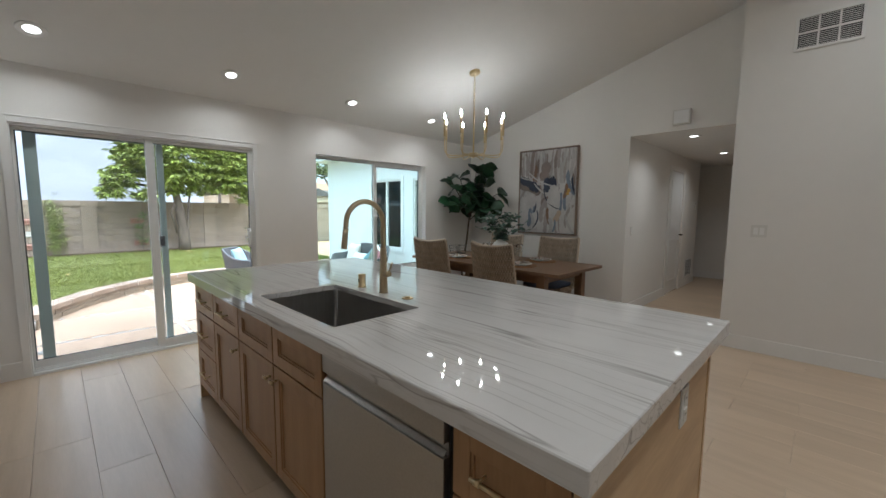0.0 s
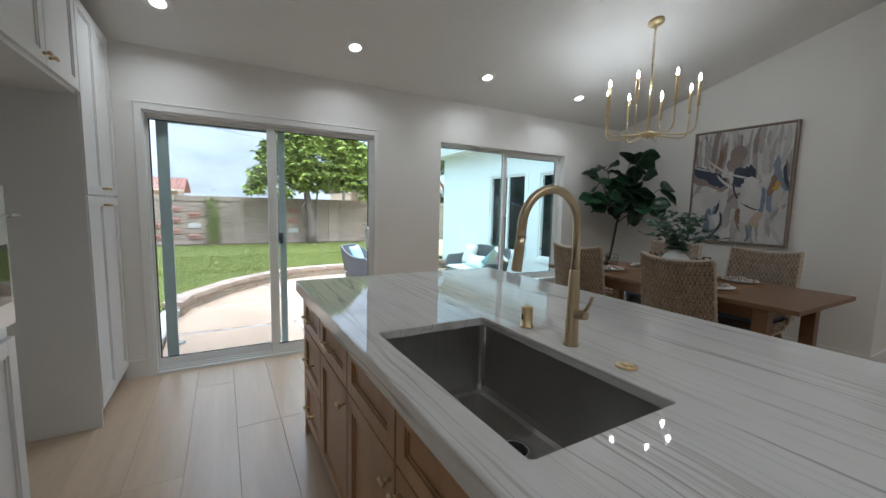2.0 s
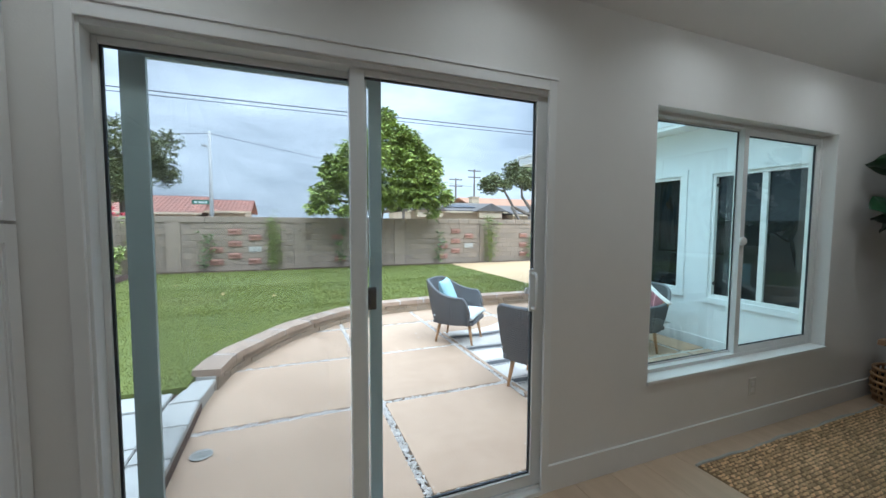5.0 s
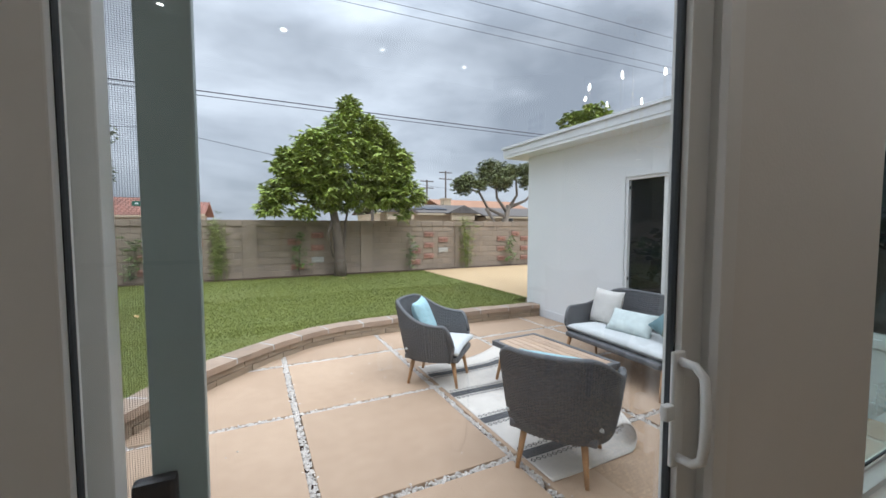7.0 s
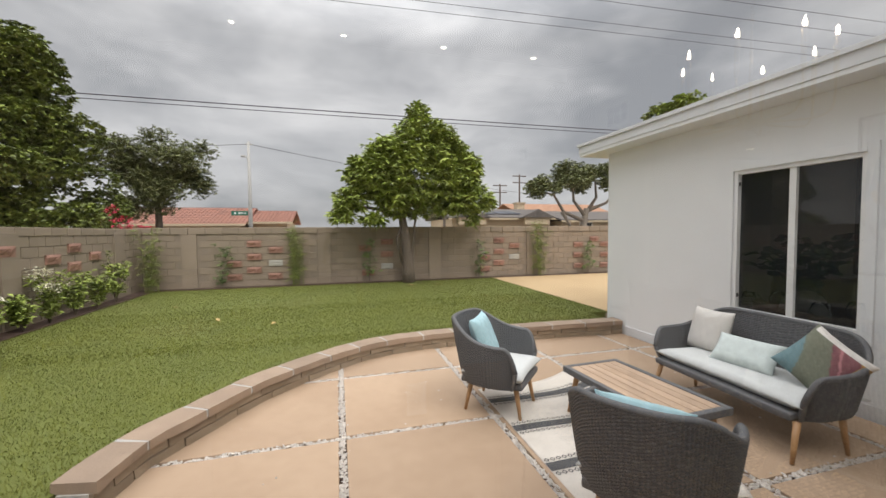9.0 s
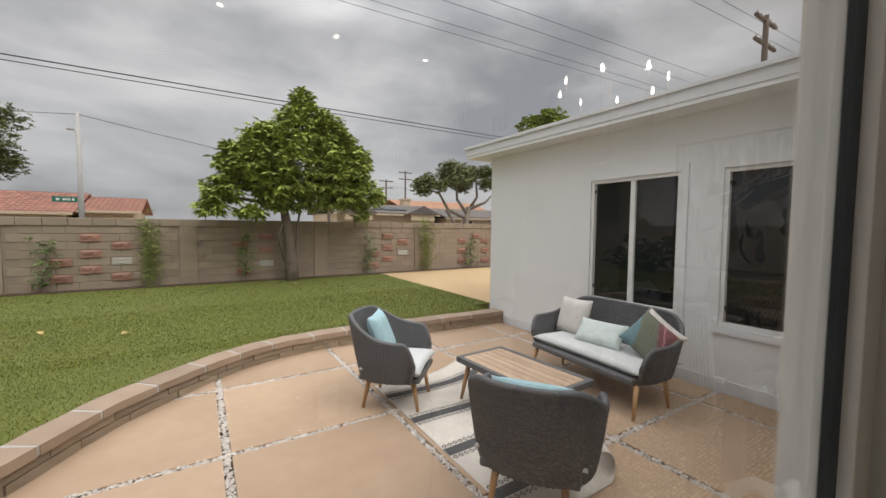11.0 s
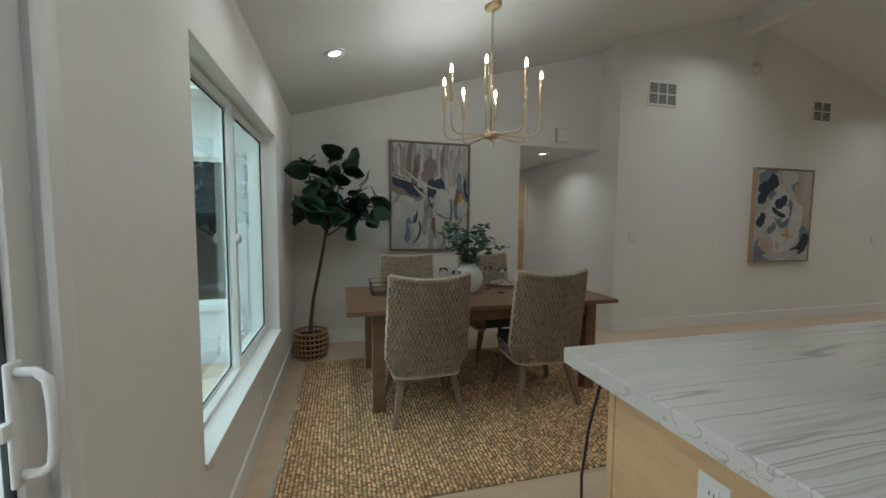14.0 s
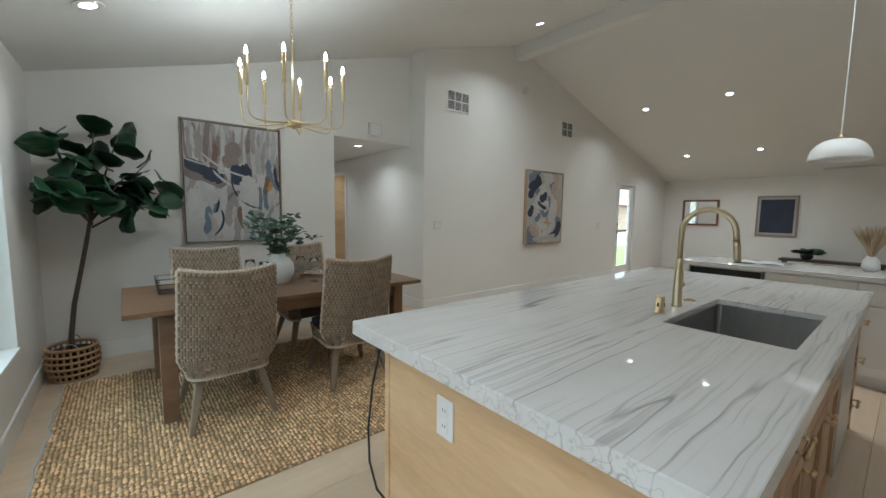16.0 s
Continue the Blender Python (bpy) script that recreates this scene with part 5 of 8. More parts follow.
# seen from the room: u runs to the viewer's right
for k in range(70):
    marks.append((R.choice((TAUPE, PALE, CREAM, GREIGE, GREIGE, PALE, CREAM)), -0.45 + 0.9 * R.random(), 0.42 + R.uniform(-0.16, 0.12), R.uniform(0.2, 0.5), R.uniform(0.02, 0.06), 90 + R.uniform(-8, 8), R.uniform(-15, 15)))
for k in range(60):
    marks.append((R.choice((CREAM, CREAM, PALE, GREIGE)), R.uniform(-0.42, 0.42), R.uniform(-0.52, 0.02), R.uniform(0.2, 0.45), R.uniform(0.02, 0.08), 92 + R.uniform(-25, 25), R.uniform(-40, 40)))
marks += [(TAUPE, -0.3, 0.08, 0.5, 0.16, -22, 10), (BROWN, -0.18, 0.28, 0.25, 0.05, 80, 20), (TAUPE, -0.02, 0.3, 0.3, 0.14, 75, 10), (INK, -0.31, 0.13, 0.34, 0.1, -22, 14), (INK, -0.2, 0.07, 0.22, 0.12, -30, 20), (INK, -0.36, 0.2, 0.2, 0.045, -15, 0), (INK, 0.06, 0.12, 0.22, 0.17, 10, 30), (INK, 0.04, 0.06, 0.16, 0.08, 60, 20), (CREAM, -0.12, 0.16, 0.5, 0.02, -28, 20), (CREAM, -0.06, 0.0, 0.4, 0.02, -30, 25), (PALE, -0.35, 0.2, 0.25, 0.02, -15, 8), (BLUE, 0.36, 0.1, 0.4, 0.06, -70, 30), (INK, 0.42, 0.06, 0.3, 0.03, -75, 20), (BLUE, 0.3, -0.08, 0.4, 0.05, 85, -20), (BROWN, 0.32, 0.0, 0.22, 0.05, 80, 20), (OCHRE, 0.355, -0.01, 0.1, 0.045, 70, 20), (BLUE, 0.25, -0.16, 0.3, 0.035, 88, 10), (TAUPE, -0.02, -0.1, 0.22, 0.03, 30, -60), (INK, 0.02, -0.13, 0.5, 0.014, -55, 50), (BLUE, -0.18, -0.22, 0.2, 0.05, 80, 20), (INK, -0.17, -0.24, 0.14, 0.025, 80, 20), (BLUE, -0.26, -0.38, 0.3, 0.06, 85, 10), (PALE, -0.2, -0.44, 0.3, 0.04, 100, 30), (INK, -0.13, -0.42, 0.3, 0.018, 75, 40), (BROWN, 0.04, -0.38, 0.3, 0.045, -75, 30), (SAND, 0.2, -0.36, 0.2, 0.07, 60, 20), (CREAM, 0.12, -0.05, 0.3, 0.16, 80, 10), (CREAM, -0.3, -0.15, 0.3, 0.2, 0, 20), (PALE, 0.1, -0.5, 0.26, 0.06, 95, 20), (BLUE, 0.16, -0.5, 0.2, 0.03, 80, 20)]
painting(ON_EAST(4.347, 1.657, D_X), 0.955, 1.255, "large abstract painting in cream, taupe and navy, framed", FRAME_WOOD, CREAM, marks)
marks = []
for k in range(30):
    marks.append((R.choice((BLUE, CREAM, SAND, PALE, CREAM, BLUE)), R.uniform(-0.45, 0.45), R.uniform(-0.58, 0.58), R.uniform(0.25, 0.5), R.uniform(0.1, 0.24), R.uniform(-60, 120), R.uniform(-40, 40)))
marks += [(INK, -0.3, 0.4, 0.4, 0.2, 30, 30), (INK, -0.38, 0.28, 0.3, 0.16, 60, 20), (CREAM, -0.08, 0.3, 0.6, 0.12, 50, 20), (CREAM, 0.1, 0.32, 0.4, 0.1, -60, 20), (INK, -0.05, 0.18, 0.26, 0.13, 30, 40), (INK, -0.1, 0.03, 0.3, 0.06, -25, 20), (INK, -0.4, -0.06, 0.22, 0.12, 60, 20), (CREAM, 0.25, -0.05, 0.5, 0.22, 80, 30), (CREAM, -0.15, -0.25, 0.5, 0.18, -40, 40), (SAND, 0.3, 0.4, 0.4, 0.14, 60, 20), (SAND, -0.3, -0.42, 0.3, 0.16, -30, 20), (INK, 0.4, -0.4, 0.34, 0.16, 60, 20), (INK, 0.3, -0.46, 0.3, 0.08, 20, 20), (CREAM, 0.1, -0.42, 0.6, 0.12, 35, 10), (OCHRE, 0.05, -0.27, 0.14, 0.03, 0, 20), (PALE, 0.0, -0.55, 0.7, 0.1, 5, 10), (BLUE, -0.2, -0.18, 0.2, 0.1, 40, 30)]
painting(ON_EAST(-0.605, 1.49), 1.07, 1.3, "abstract painting in navy, cream and sand in a pale wood frame", PINE, PALE, marks, 0.06)

# fiddle leaf fig
FIG = material("fig_leaf", (0.015, 0.048, 0.018), 0.36, vary=0.35, scale=6, random_tone=0.45, bump=0.2, bump_scale=40)
BARK = material("grey_bark", (0.085, 0.062, 0.045), 0.85, vary=0.25, scale=20, bump=0.5, bump_scale=60)
BASKET = material("rattan_basket", (0.45, 0.29, 0.15), 0.6, scale=12, second=(0.3, 0.18, 0.09), bump=0.3, bump_scale=120)
SOIL = material("dark_soil", (0.03, 0.022, 0.016), 0.95, bump=0.6, bump_scale=80)


def fig_leaf_mesh(seed, length=0.24):
    rnd = random.Random(seed)
    bm = bmesh.new()
    rows, wave = [], rnd.uniform(0, 6)
    for i in range(11):
        t = i / 10
        wdt = length * 0.5 * (math.sin(math.pi * min(1, t ** 0.75)) ** 0.75) * (0.75 + 0.5 * t) * (1 - 0.12 * math.exp(-((t - 0.35) / 0.12) ** 2))
        if i in (0, 10):
            wdt = 0.004
        z = -0.25 * length * t * t + 0.01
        row = []
        for s in (-1, -0.55, 0, 0.55, 1):
            row.append((length * t, s * wdt, z + 0.18 * abs(s) * wdt + 0.006 * math.sin(wave + t * 14 + s * 2) * abs(s)))
        rows.append(row)
    sheet(bm, rows, 0.0012)
    me = mesh_of(bm, "leaf", True)
    me.materials.append(FIG)
    return me


FIG_LEAVES = [fig_leaf_mesh(k, 0.215 + 0.025 * (k % 3)) for k in range(5)]


def aim(ob, p, d, roll=0.0):
    """Stand a leaf at p, pointing along d, its face upward."""
    d = Vector(d).normalized()
    side = Vector((0, 0, 1)).cross(d)
    side = side.normalized() if side.length > 1e-4 else Vector((0, 1, 0))
    up = d.cross(side)
    m = Matrix((d, side, up)).transposed().to_4x4() @ Matrix.Rotation(roll, 4, "X")
    ob.matrix_basis = Matrix.Translation(p) @ m


fig = thing("fiddle_leaf_fig", "tall artificial fiddle leaf fig with dark green leaves", "potted plant")
px, py = 5.05, 5.66
part("trunk", tube(bmesh.new(), [(px, py, 0.1), (px - 0.01, py + 0.0, 0.35), (px + 0.0, py - 0.03, 0.6), (px - 0.0, py - 0.08, 0.85), (px - 0.02, py - 0.13, 1.1), (px - 0.03, py - 0.17, 1.32)], [0.019, 0.018, 0.017, 0.016, 0.015, 0.012], 10), BARK, fig, smooth=True)
top_p = Vector((px - 0.03, py - 0.17, 1.27))
R = random.Random(11)
tips = [(-0.3, 0.18, 0.62), (-0.05, 0.2, 0.68), (0.05, -0.22, 0.78), (-0.1, -0.42, 0.55), (0.1, -0.52, 0.4), (-0.33, 0.26, 0.3), (0.1, 0.1, 0.5), (0.12, -0.25, 0.3), (-0.25, -0.25, 0.4), (0.1, -0.05, 0.8), (-0.28, 0.02, 0.2), (0.0, -0.5, 0.2)]
for tip in tips:
    tip = Vector(tip) * 0.92
    a, b, c = top_p + Vector((0, 0, R.uniform(-0.05, 0.1))), top_p + tip * 0.5 + Vector((0, 0, 0.02)), top_p + tip
    part("branch", tube(bmesh.new(), [a, b, c], [0.009, 0.007, 0.004], 7), BARK, fig, smooth=True)
    for k in range(6):
        f = R.uniform(0.35, 1.0) if k else 1.0
        p = a + (c - a) * f
        ang = k * 2.4 + R.uniform(-0.4, 0.4)
        d = Vector((math.cos(ang), math.sin(ang), R.uniform(-1.0, 0.5))) + tip.normalized() * 0.35
        if p.y + d.normalized().y * 0.22 > W_Y - 0.02:
            d.y = min(d.y, (W_Y - 0.03 - p.y) / 0.24)
        if p.x + d.normalized().x * 0.22 > D_X - 0.02:
            d.x = min(d.x, (D_X - 0.03 - p.x) / 0.24)
        lf = new("leaf", R.choice(FIG_LEAVES))
        lf.parent = fig
        aim(lf, p, d, R.uniform(-1.1, 1.1))
pot = thing("rattan_basket", "open-woven round rattan plant basket on the floor", "basket", at=pose(px, py, 0))
for k in range(24):
    a = k * math.tau / 24
    bm = tube(bmesh.new(), [(0.14 * math.cos(a), 0.14 * math.sin(a), 0.0), (0.165 * math.cos(a), 0.165 * math.sin(a), 0.13), (0.155 * math.cos(a), 0.155 * math.sin(a), 0.265)], 0.008, 6)
    part("stake", bm, BASKET, pot)
for z, r, t in ((0.008, 0.142, 0.012), (0.06, 0.155, 0.011), (0.11, 0.165, 0.011), (0.16, 0.167, 0.011), (0.21, 0.164, 0.011), (0.262, 0.157, 0.013)):
    part("hoop", tube(bmesh.new(), [(r * math.cos(a), r * math.sin(a), z) for a in [k * math.tau / 36 for k in range(37)]], t, 6), BASKET, pot, smooth=True)
part("liner", lathe(bmesh.new(), [(0.132, 0.005), (0.15, 0.13), (0.142, 0.23)], seg=24), SOIL, pot, "dark inner pot")
for s in (-1, 1):
    part("handle", tube(bmesh.new(), [(s * 0.155, 0.04 * math.cos(a), 0.262 + 0.05 * math.sin(a)) for a in [k * math.pi / 8 for k in range(9)]], 0.005, 6), BASKET, pot)

# on the table
vx, vy, vz = 4.22, 4.27, 0.76
vase = thing("ceramic_vase", "round matt white ceramic vase on the table", "vase", at=pose(vx, vy, vz))
part("body", lathe(bmesh.new(), [(0.07, 0), (0.085, 0.01), (0.115, 0.07), (0.125, 0.12), (0.115, 0.175), (0.085, 0.215), (0.058, 0.232), (0.056, 0.252), (0.062, 0.258), (0.05, 0.255), (0.05, 0.235), (0.07, 0.2)], seg=36), CERAMIC, vase, smooth=True)
EUC = material("eucalyptus_leaf", (0.1, 0.165, 0.125), 0.6, vary=0.3, scale=8, random_tone=0.4)
STEM = material("green_stem", (0.1, 0.1, 0.05), 0.7)


def round_leaf(seed, size, mat, ratio=0.8):
    bm = bmesh.new()
    rows = []
    for i in range(6):
        t = i / 5
        w = size * ratio * 0.5 * math.sin(math.pi * (0.04 + 0.92 * t)) ** 0.7
        rows.append([(size * t, -w, 0.12 * w), (size * t, 0, -0.12 * size * t * t), (size * t, w, 0.12 * w)])
    sheet(bm, rows, 0.0006)
    me = mesh_of(bm, "leaf", True)
    me.materials.append(mat)
    return me


EUC_LEAVES = [round_leaf(k, 0.05 + 0.01 * k, EUC, 0.85) for k in range(3)]
bq = thing("eucalyptus_bunch", "loose bunch of grey green eucalyptus stems in the vase", "foliage", at=pose(vx, vy, vz + 0.2))
R = random.Random(21)
for k in range(20):
    a = k * 2.4
    r = R.uniform(0.1, 0.36)
    end = Vector((r * math.cos(a), r * math.sin(a), R.uniform(0.18, 0.42)))
    pts = [Vector((0.02 * math.cos(a), 0.02 * math.sin(a), -0.15)), Vector((0.035 * math.cos(a), 0.035 * math.sin(a), 0.06)), end * 0.6 + Vector((0, 0, 0.07)), end]
    part("stem", tube(bmesh.new(), pts, 0.002, 5), STEM, bq)
    for j in range(11):
        f = 0.35 + 0.65 * j / 10
        i = 1 if f < 0.6 else 2
        p = pts[1].lerp(pts[2], (f - 0.35) / 0.3) if f < 0.65 else pts[2].lerp(pts[3], (f - 0.65) / 0.35)
        lf = new("leaf", R.choice(EUC_LEAVES))
        lf.parent = bq
        b = a + j * 1.9
        aim(lf, p, (math.cos(b), math.sin(b), R.uniform(-0.3, 0.8)), R.uniform(-0.7, 0.7))

GOBLET = glass("goblet_glass", (0.98, 0.99, 0.99))
GOBLET.node_tree.nodes["Principled BSDF"].inputs["IOR"].default_value = 1.18


def goblet(x, y):
    g = thing("wine_glass", "clear stemmed wine glass on the table", "wine glass", "place settings", at=pose(x, y, 0.76))
    part("bowl", lathe(bmesh.new(), [(0.003, 0.1), (0.028, 0.112), (0.04, 0.14), (0.041, 0.165), (0.034, 0.205), (0.0325, 0.205), (0.0395, 0.165), (0.0385, 0.14), (0.027, 0.114), (0.002, 0.103)], seg=24, close=False), GOBLET, g, smooth=True)
    part("stem", lathe(bmesh.new(), [(0.034, 0), (0.033, 0.002), (0.006, 0.006), (0.0035, 0.02), (0.0035, 0.09), (0.006, 0.102)], seg=20), GOBLET, g, smooth=True)


PLACEMAT = material("woven_placemat", (0.36, 0.21, 0.11), 0.8, scale=12, second=(0.24, 0.13, 0.065), bump=0.4, bump_scale=160)
LINEN = material("printed_linen", (0.66, 0.6, 0.53), 0.9, scale=30, second=(0.36, 0.25, 0.19), bump=0.2, bump_scale=200)


def setting_at(x, y):
    g = thing("placemat", "round brown woven placemat on the table", "placemat", "place settings", at=pose(x, y, 0.76))
    bm = bmesh.new()
    for k in range(13):
        r = 0.012 + k * 0.0135
        tube(bm, [(r * math.cos(a), r * math.sin(a), 0.004) for a in [i * math.tau / 28 for i in range(29)]], 0.007, 5, False)
    part("coil", bm, PLACEMAT, g)
    p = thing("dinner_plate", "white ceramic plate on the placemat", "plate", "place settings", at=pose(x, y, 0.771))
    part("dish", lathe(bmesh.new(), [(0.07, 0), (0.085, 0.003), (0.132, 0.016), (0.134, 0.018), (0.13, 0.018), (0.085, 0.007), (0.01, 0.006)], seg=36), CERAMIC, p, smooth=True)
    nk = thing("napkin", "folded patterned linen napkin on the plate", "napkin", "place settings", at=pose(x, y, 0.78, 0, 0, R.uniform(0, 180)))
    bm = bmesh.new()
    rows = []
    for i in range(13):
        u = i / 12 - 0.5
        pinch = 0.25 + 1.5 * abs(u)
        rows.append([(u * 0.22, v * 0.12 * pinch, 0.012 + 0.022 * math.exp(-(u * 6) ** 2) + 0.014 * math.sin(v * 9 + u * 14) * pinch) for v in [j / 8 - 0.5 for j in range(9)]])
    sheet(bm, rows, 0.003)
    part("cloth", bm, LINEN, nk, smooth=True)
    part("napkin_ring", tube(bmesh.new(), [(0.002, 0.028 * math.cos(a), 0.024 + 0.02 * math.sin(a)) for a in [k * math.tau / 16 for k in range(17)]], 0.004, 6), BASKET, nk)


for x, y in ((3.93, 4.75), (3.93, 3.78), (4.45, 3.83), (4.45, 4.72)):
    setting_at(x, y)
for x, y in ((4.3, 4.48), (4.1, 4.42), (4.32, 4.05), (4.12, 4.0)):
    goblet(x, y)
wb = thing("wire_basket", "black wire bread basket on the table", "basket", at=pose(4.27, 5.05, 0.765))
bm = bmesh.new()
for z, s in ((0.004, 0.85), (0.04, 0.9), (0.076, 0.95), (0.115, 1.0)):
    pts = [(x * s, y * s, z) for x, y in rounded(-0.11, 0.11, -0.08, 0.08, 0.02, 3)]
    tube(bm, pts + pts[:1], 0.0018, 5)
for k in range(22):
    x, y = rounded(-0.11, 0.11, -0.08, 0.08, 0.02, 5)[k]
    tube(bm, [(x * 0.85, y * 0.85, 0.004), (x, y, 0.115)], 0.0012, 5)
for k in range(9):
    x = -0.09 + k * 0.0225
    tube(bm, [(x, -0.07, 0.004), (x, 0.07, 0.004)], 0.0016, 5)
part("wire_frame", bm, BLACK, wb)

# living room end
MIRROR = bpy.data.materials.new("mirror_glass")
MIRROR.use_nodes = True
MIRROR.node_tree.nodes["Principled BSDF"].inputs["Metallic"].default_value = 1.0
MIRROR.node_tree.nodes["Principled BSDF"].inputs["Roughness"].default_value = 0.02
MIRROR.node_tree.nodes["Principled BSDF"].inputs["Base Color"].default_value = (0.85, 0.86, 0.86, 1)
RED_WOOD = material("red_brown_wood", (0.2, 0.09, 0.05), 0.4, scale=5)
mir = thing("wall_mirror", "rectangular mirror in a brown wooden frame", "mirror", at=pose(4.24, FAR_Y, 1.465))
part("frame", ring(bmesh.new(), -0.4, 0.4, -0.32, 0.32, 0.001, 0.03, 0.045), RED_WOOD, mir)
part("glass", boxes((-0.36, 0.36, 0.004, 0.012, -0.28, 0.28)), MIRROR, mir, "mirror glass")
pic = thing("framed_picture", "dark navy picture with a pale mat and dark frame", "picture", at=pose(2.74, FAR_Y + 0.03, 1.4))
part("frame", ring(bmesh.new(), -0.36, 0.36, -0.45, 0.45, 0.001, 0.03, 0.03), FRAME_WOOD, pic)
part("mat", boxes((-0.335, 0.335, 0.002, 0.016, -0.425, 0.425)), PALE, pic)
part("print", boxes((-0.29, 0.29, 0.014, 0.019, -0.37, 0.37)), INK, pic, "navy print")
sen = thing("wall_sensor", "small white sensor above the mirror", "sensor", at=pose(4.2, FAR_Y, 1.95))
part("case", boxes((-0.05, 0.05, 0, 0.05, -0.06, 0.06), bevel=0.01), TRIM, sen)
setting("wall_pilaster", boxes((BACK_X, 3.4, FAR_Y, FAR_Y + 0.03, 0, 2.28)), WALL, "slightly projecting white wall panel")
con = thing("console_table", "dark wooden console table by the wall", "console table", at=pose(1.75, -5.3, 0))
part("top", boxes((-0.75, 0.75, -0.2, 0.2, 0.5, 0.54), bevel=0.003), DARK_WOOD, con)
for x in (-0.7, 0.66):
    for y in (-0.17, 0.13):
        part("leg", boxes((x, x + 0.04, y, y + 0.04, 0, 0.5)), DARK_WOOD, con)
pp = thing("houseplant", "small green plant in a dark bowl on the console", "potted plant", at=pose(2.1, -5.3, 0.54))
part("bowl", lathe(bmesh.new(), [(0.06, 0), (0.1, 0.05), (0.1, 0.09), (0.09, 0.09)], seg=20), DARK_WOOD, pp)
for k in range(22):
    lf = new("leaf", FIG_LEAVES[k % 5])
    lf.parent = pp
    a = k * 2.4
    aim(lf, (0.02 * math.cos(a), 0.02 * math.sin(a), 0.09), (math.cos(a), math.sin(a), 0.3 + 0.5 * R.random()), 0.3)
PAMPAS = material("dried_pampas", (0.5, 0.39, 0.25), 0.95, vary=0.2, scale=12)
pv = thing("pampas_vase", "vase of dried beige pampas grass", "dried flowers", at=pose(0.985, 0.2, TOP))
part("vase", lathe(bmesh.new(), [(0.04, 0), (0.06, 0.04), (0.055, 0.09), (0.035, 0.12), (0.035, 0.13)], seg=20), CERAMIC, pv, smooth=True)
bm = bmesh.new()
for k in range(260):
    a, e = R.uniform(0, 6.28), R.uniform(0.25, 1.0)
    d = Vector((math.cos(a) * 0.55 * e, math.sin(a) * 0.55 * e, 1)).normalized()
    l = R.uniform(0.2, 0.34)
    tube(bm, [Vector((0, 0, 0.1)), Vector((0, 0, 0.12)) + d * l * 0.5, Vector((0, 0, 0.12)) + d * l + Vector((0, 0, -0.03))], [0.001, 0.0045, 0.001], 4)
tagged(part("plumes", bm, PAMPAS, pv), kind="stuff")
# ---- patio, garden and street ----
CONCRETE = material("tan_patio_concrete", (0.44, 0.315, 0.215), 0.8, scale=1.3, second=(0.35, 0.24, 0.157), bump=0.12, bump_scale=70, random_tone=0.06)
PAD = material("yellow_concrete", (0.5, 0.36, 0.2), 0.85, scale=1.2, second=(0.42, 0.29, 0.155), bump=0.1, bump_scale=60)
MULCH = material("dark_mulch", (0.07, 0.04, 0.028), 0.95, vary=0.4, scale=14, bump=0.9, bump_scale=50)
PEBBLE = material("white_pebble", (0.55, 0.5, 0.45), 0.7, vary=0.3, scale=40)
KERB_CAP = material("kerb_cap_stone", (0.34, 0.25, 0.18), 0.75, scale=5, second=(0.25, 0.18, 0.13), bump=0.25, bump_scale=50, random_tone=0.12)
KERB_STONE = material("kerb_stone", (0.3, 0.23, 0.16), 0.8, scale=6, second=(0.21, 0.16, 0.11), bump=0.35, bump_scale=40, random_tone=0.16)
MORTAR = material("grey_mortar", (0.42, 0.4, 0.37), 0.9, vary=0.12, scale=12, bump=0.4)
FLAG = material("flagstone", (0.4, 0.385, 0.35), 0.75, scale=4, second=(0.31, 0.295, 0.265), bump=0.25, bump_scale=40, random_tone=0.14)
LAWN = material("lawn_soil_green", (0.13, 0.148, 0.028), 0.95, scale=1.6, second=(0.105, 0.125, 0.023), bump=0.6, bump_scale=120)
BLADE = material("grass_blade", (0.165, 0.175, 0.03), 0.8, scale=0.8, second=(0.115, 0.134, 0.022), spec=0.2)
BLOCK = material("concrete_block", (0.31, 0.245, 0.185), 0.9, scale=4, second=(0.265, 0.21, 0.158), bump=0.35, bump_scale=60, random_tone=0.08)
BLOCK_MORTAR = material("block_mortar", (0.255, 0.205, 0.16), 0.95, vary=0.12, scale=5, bump=0.4)
RED_STONE = material("red_accent_stone", (0.36, 0.2, 0.15), 0.9, scale=8, second=(0.27, 0.14, 0.105), bump=0.9, bump_scale=28, random_tone=0.12)
GREY_STONE = material("grey_accent_stone", (0.42, 0.4, 0.36), 0.9, scale=8, bump=0.6, bump_scale=30)
STUCCO = material("white_stucco", (0.76, 0.77, 0.77), 0.85, vary=0.025, scale=3, bump=0.25, bump_scale=160)
FASCIA = material("fascia_paint", (0.66, 0.67, 0.68), 0.6, vary=0.04, scale=3)

PATIO_Z = -0.18
EDGE = [(-0.08, 8.33), (0.01, 8.77), (0.21, 9.13), (0.72, 9.88), (1.7, 10.69), (2.83, 10.94), (4.2, 10.9), (5.58, 10.84)]


def spline(pts, per=14):
    """A smooth line through pts."""
    out = []
    p = [Vector((*q, 0)) for q in pts]
    p = [p[0] * 2 - p[1]] + p + [p[-1] * 2 - p[-2]]
    for i in range(1, len(p) - 2):
        for k in range(per):
            t = k / per
            a, b, c, d = p[i - 1], p[i], p[i + 1], p[i + 2]
            out.append(0.5 * ((2 * b) + (c - a) * t + (2 * a - 5 * b + 4 * c - d) * t * t + (3 * b - a - 3 * c + d) * t ** 3))
    out.append(p[-2])
    return out


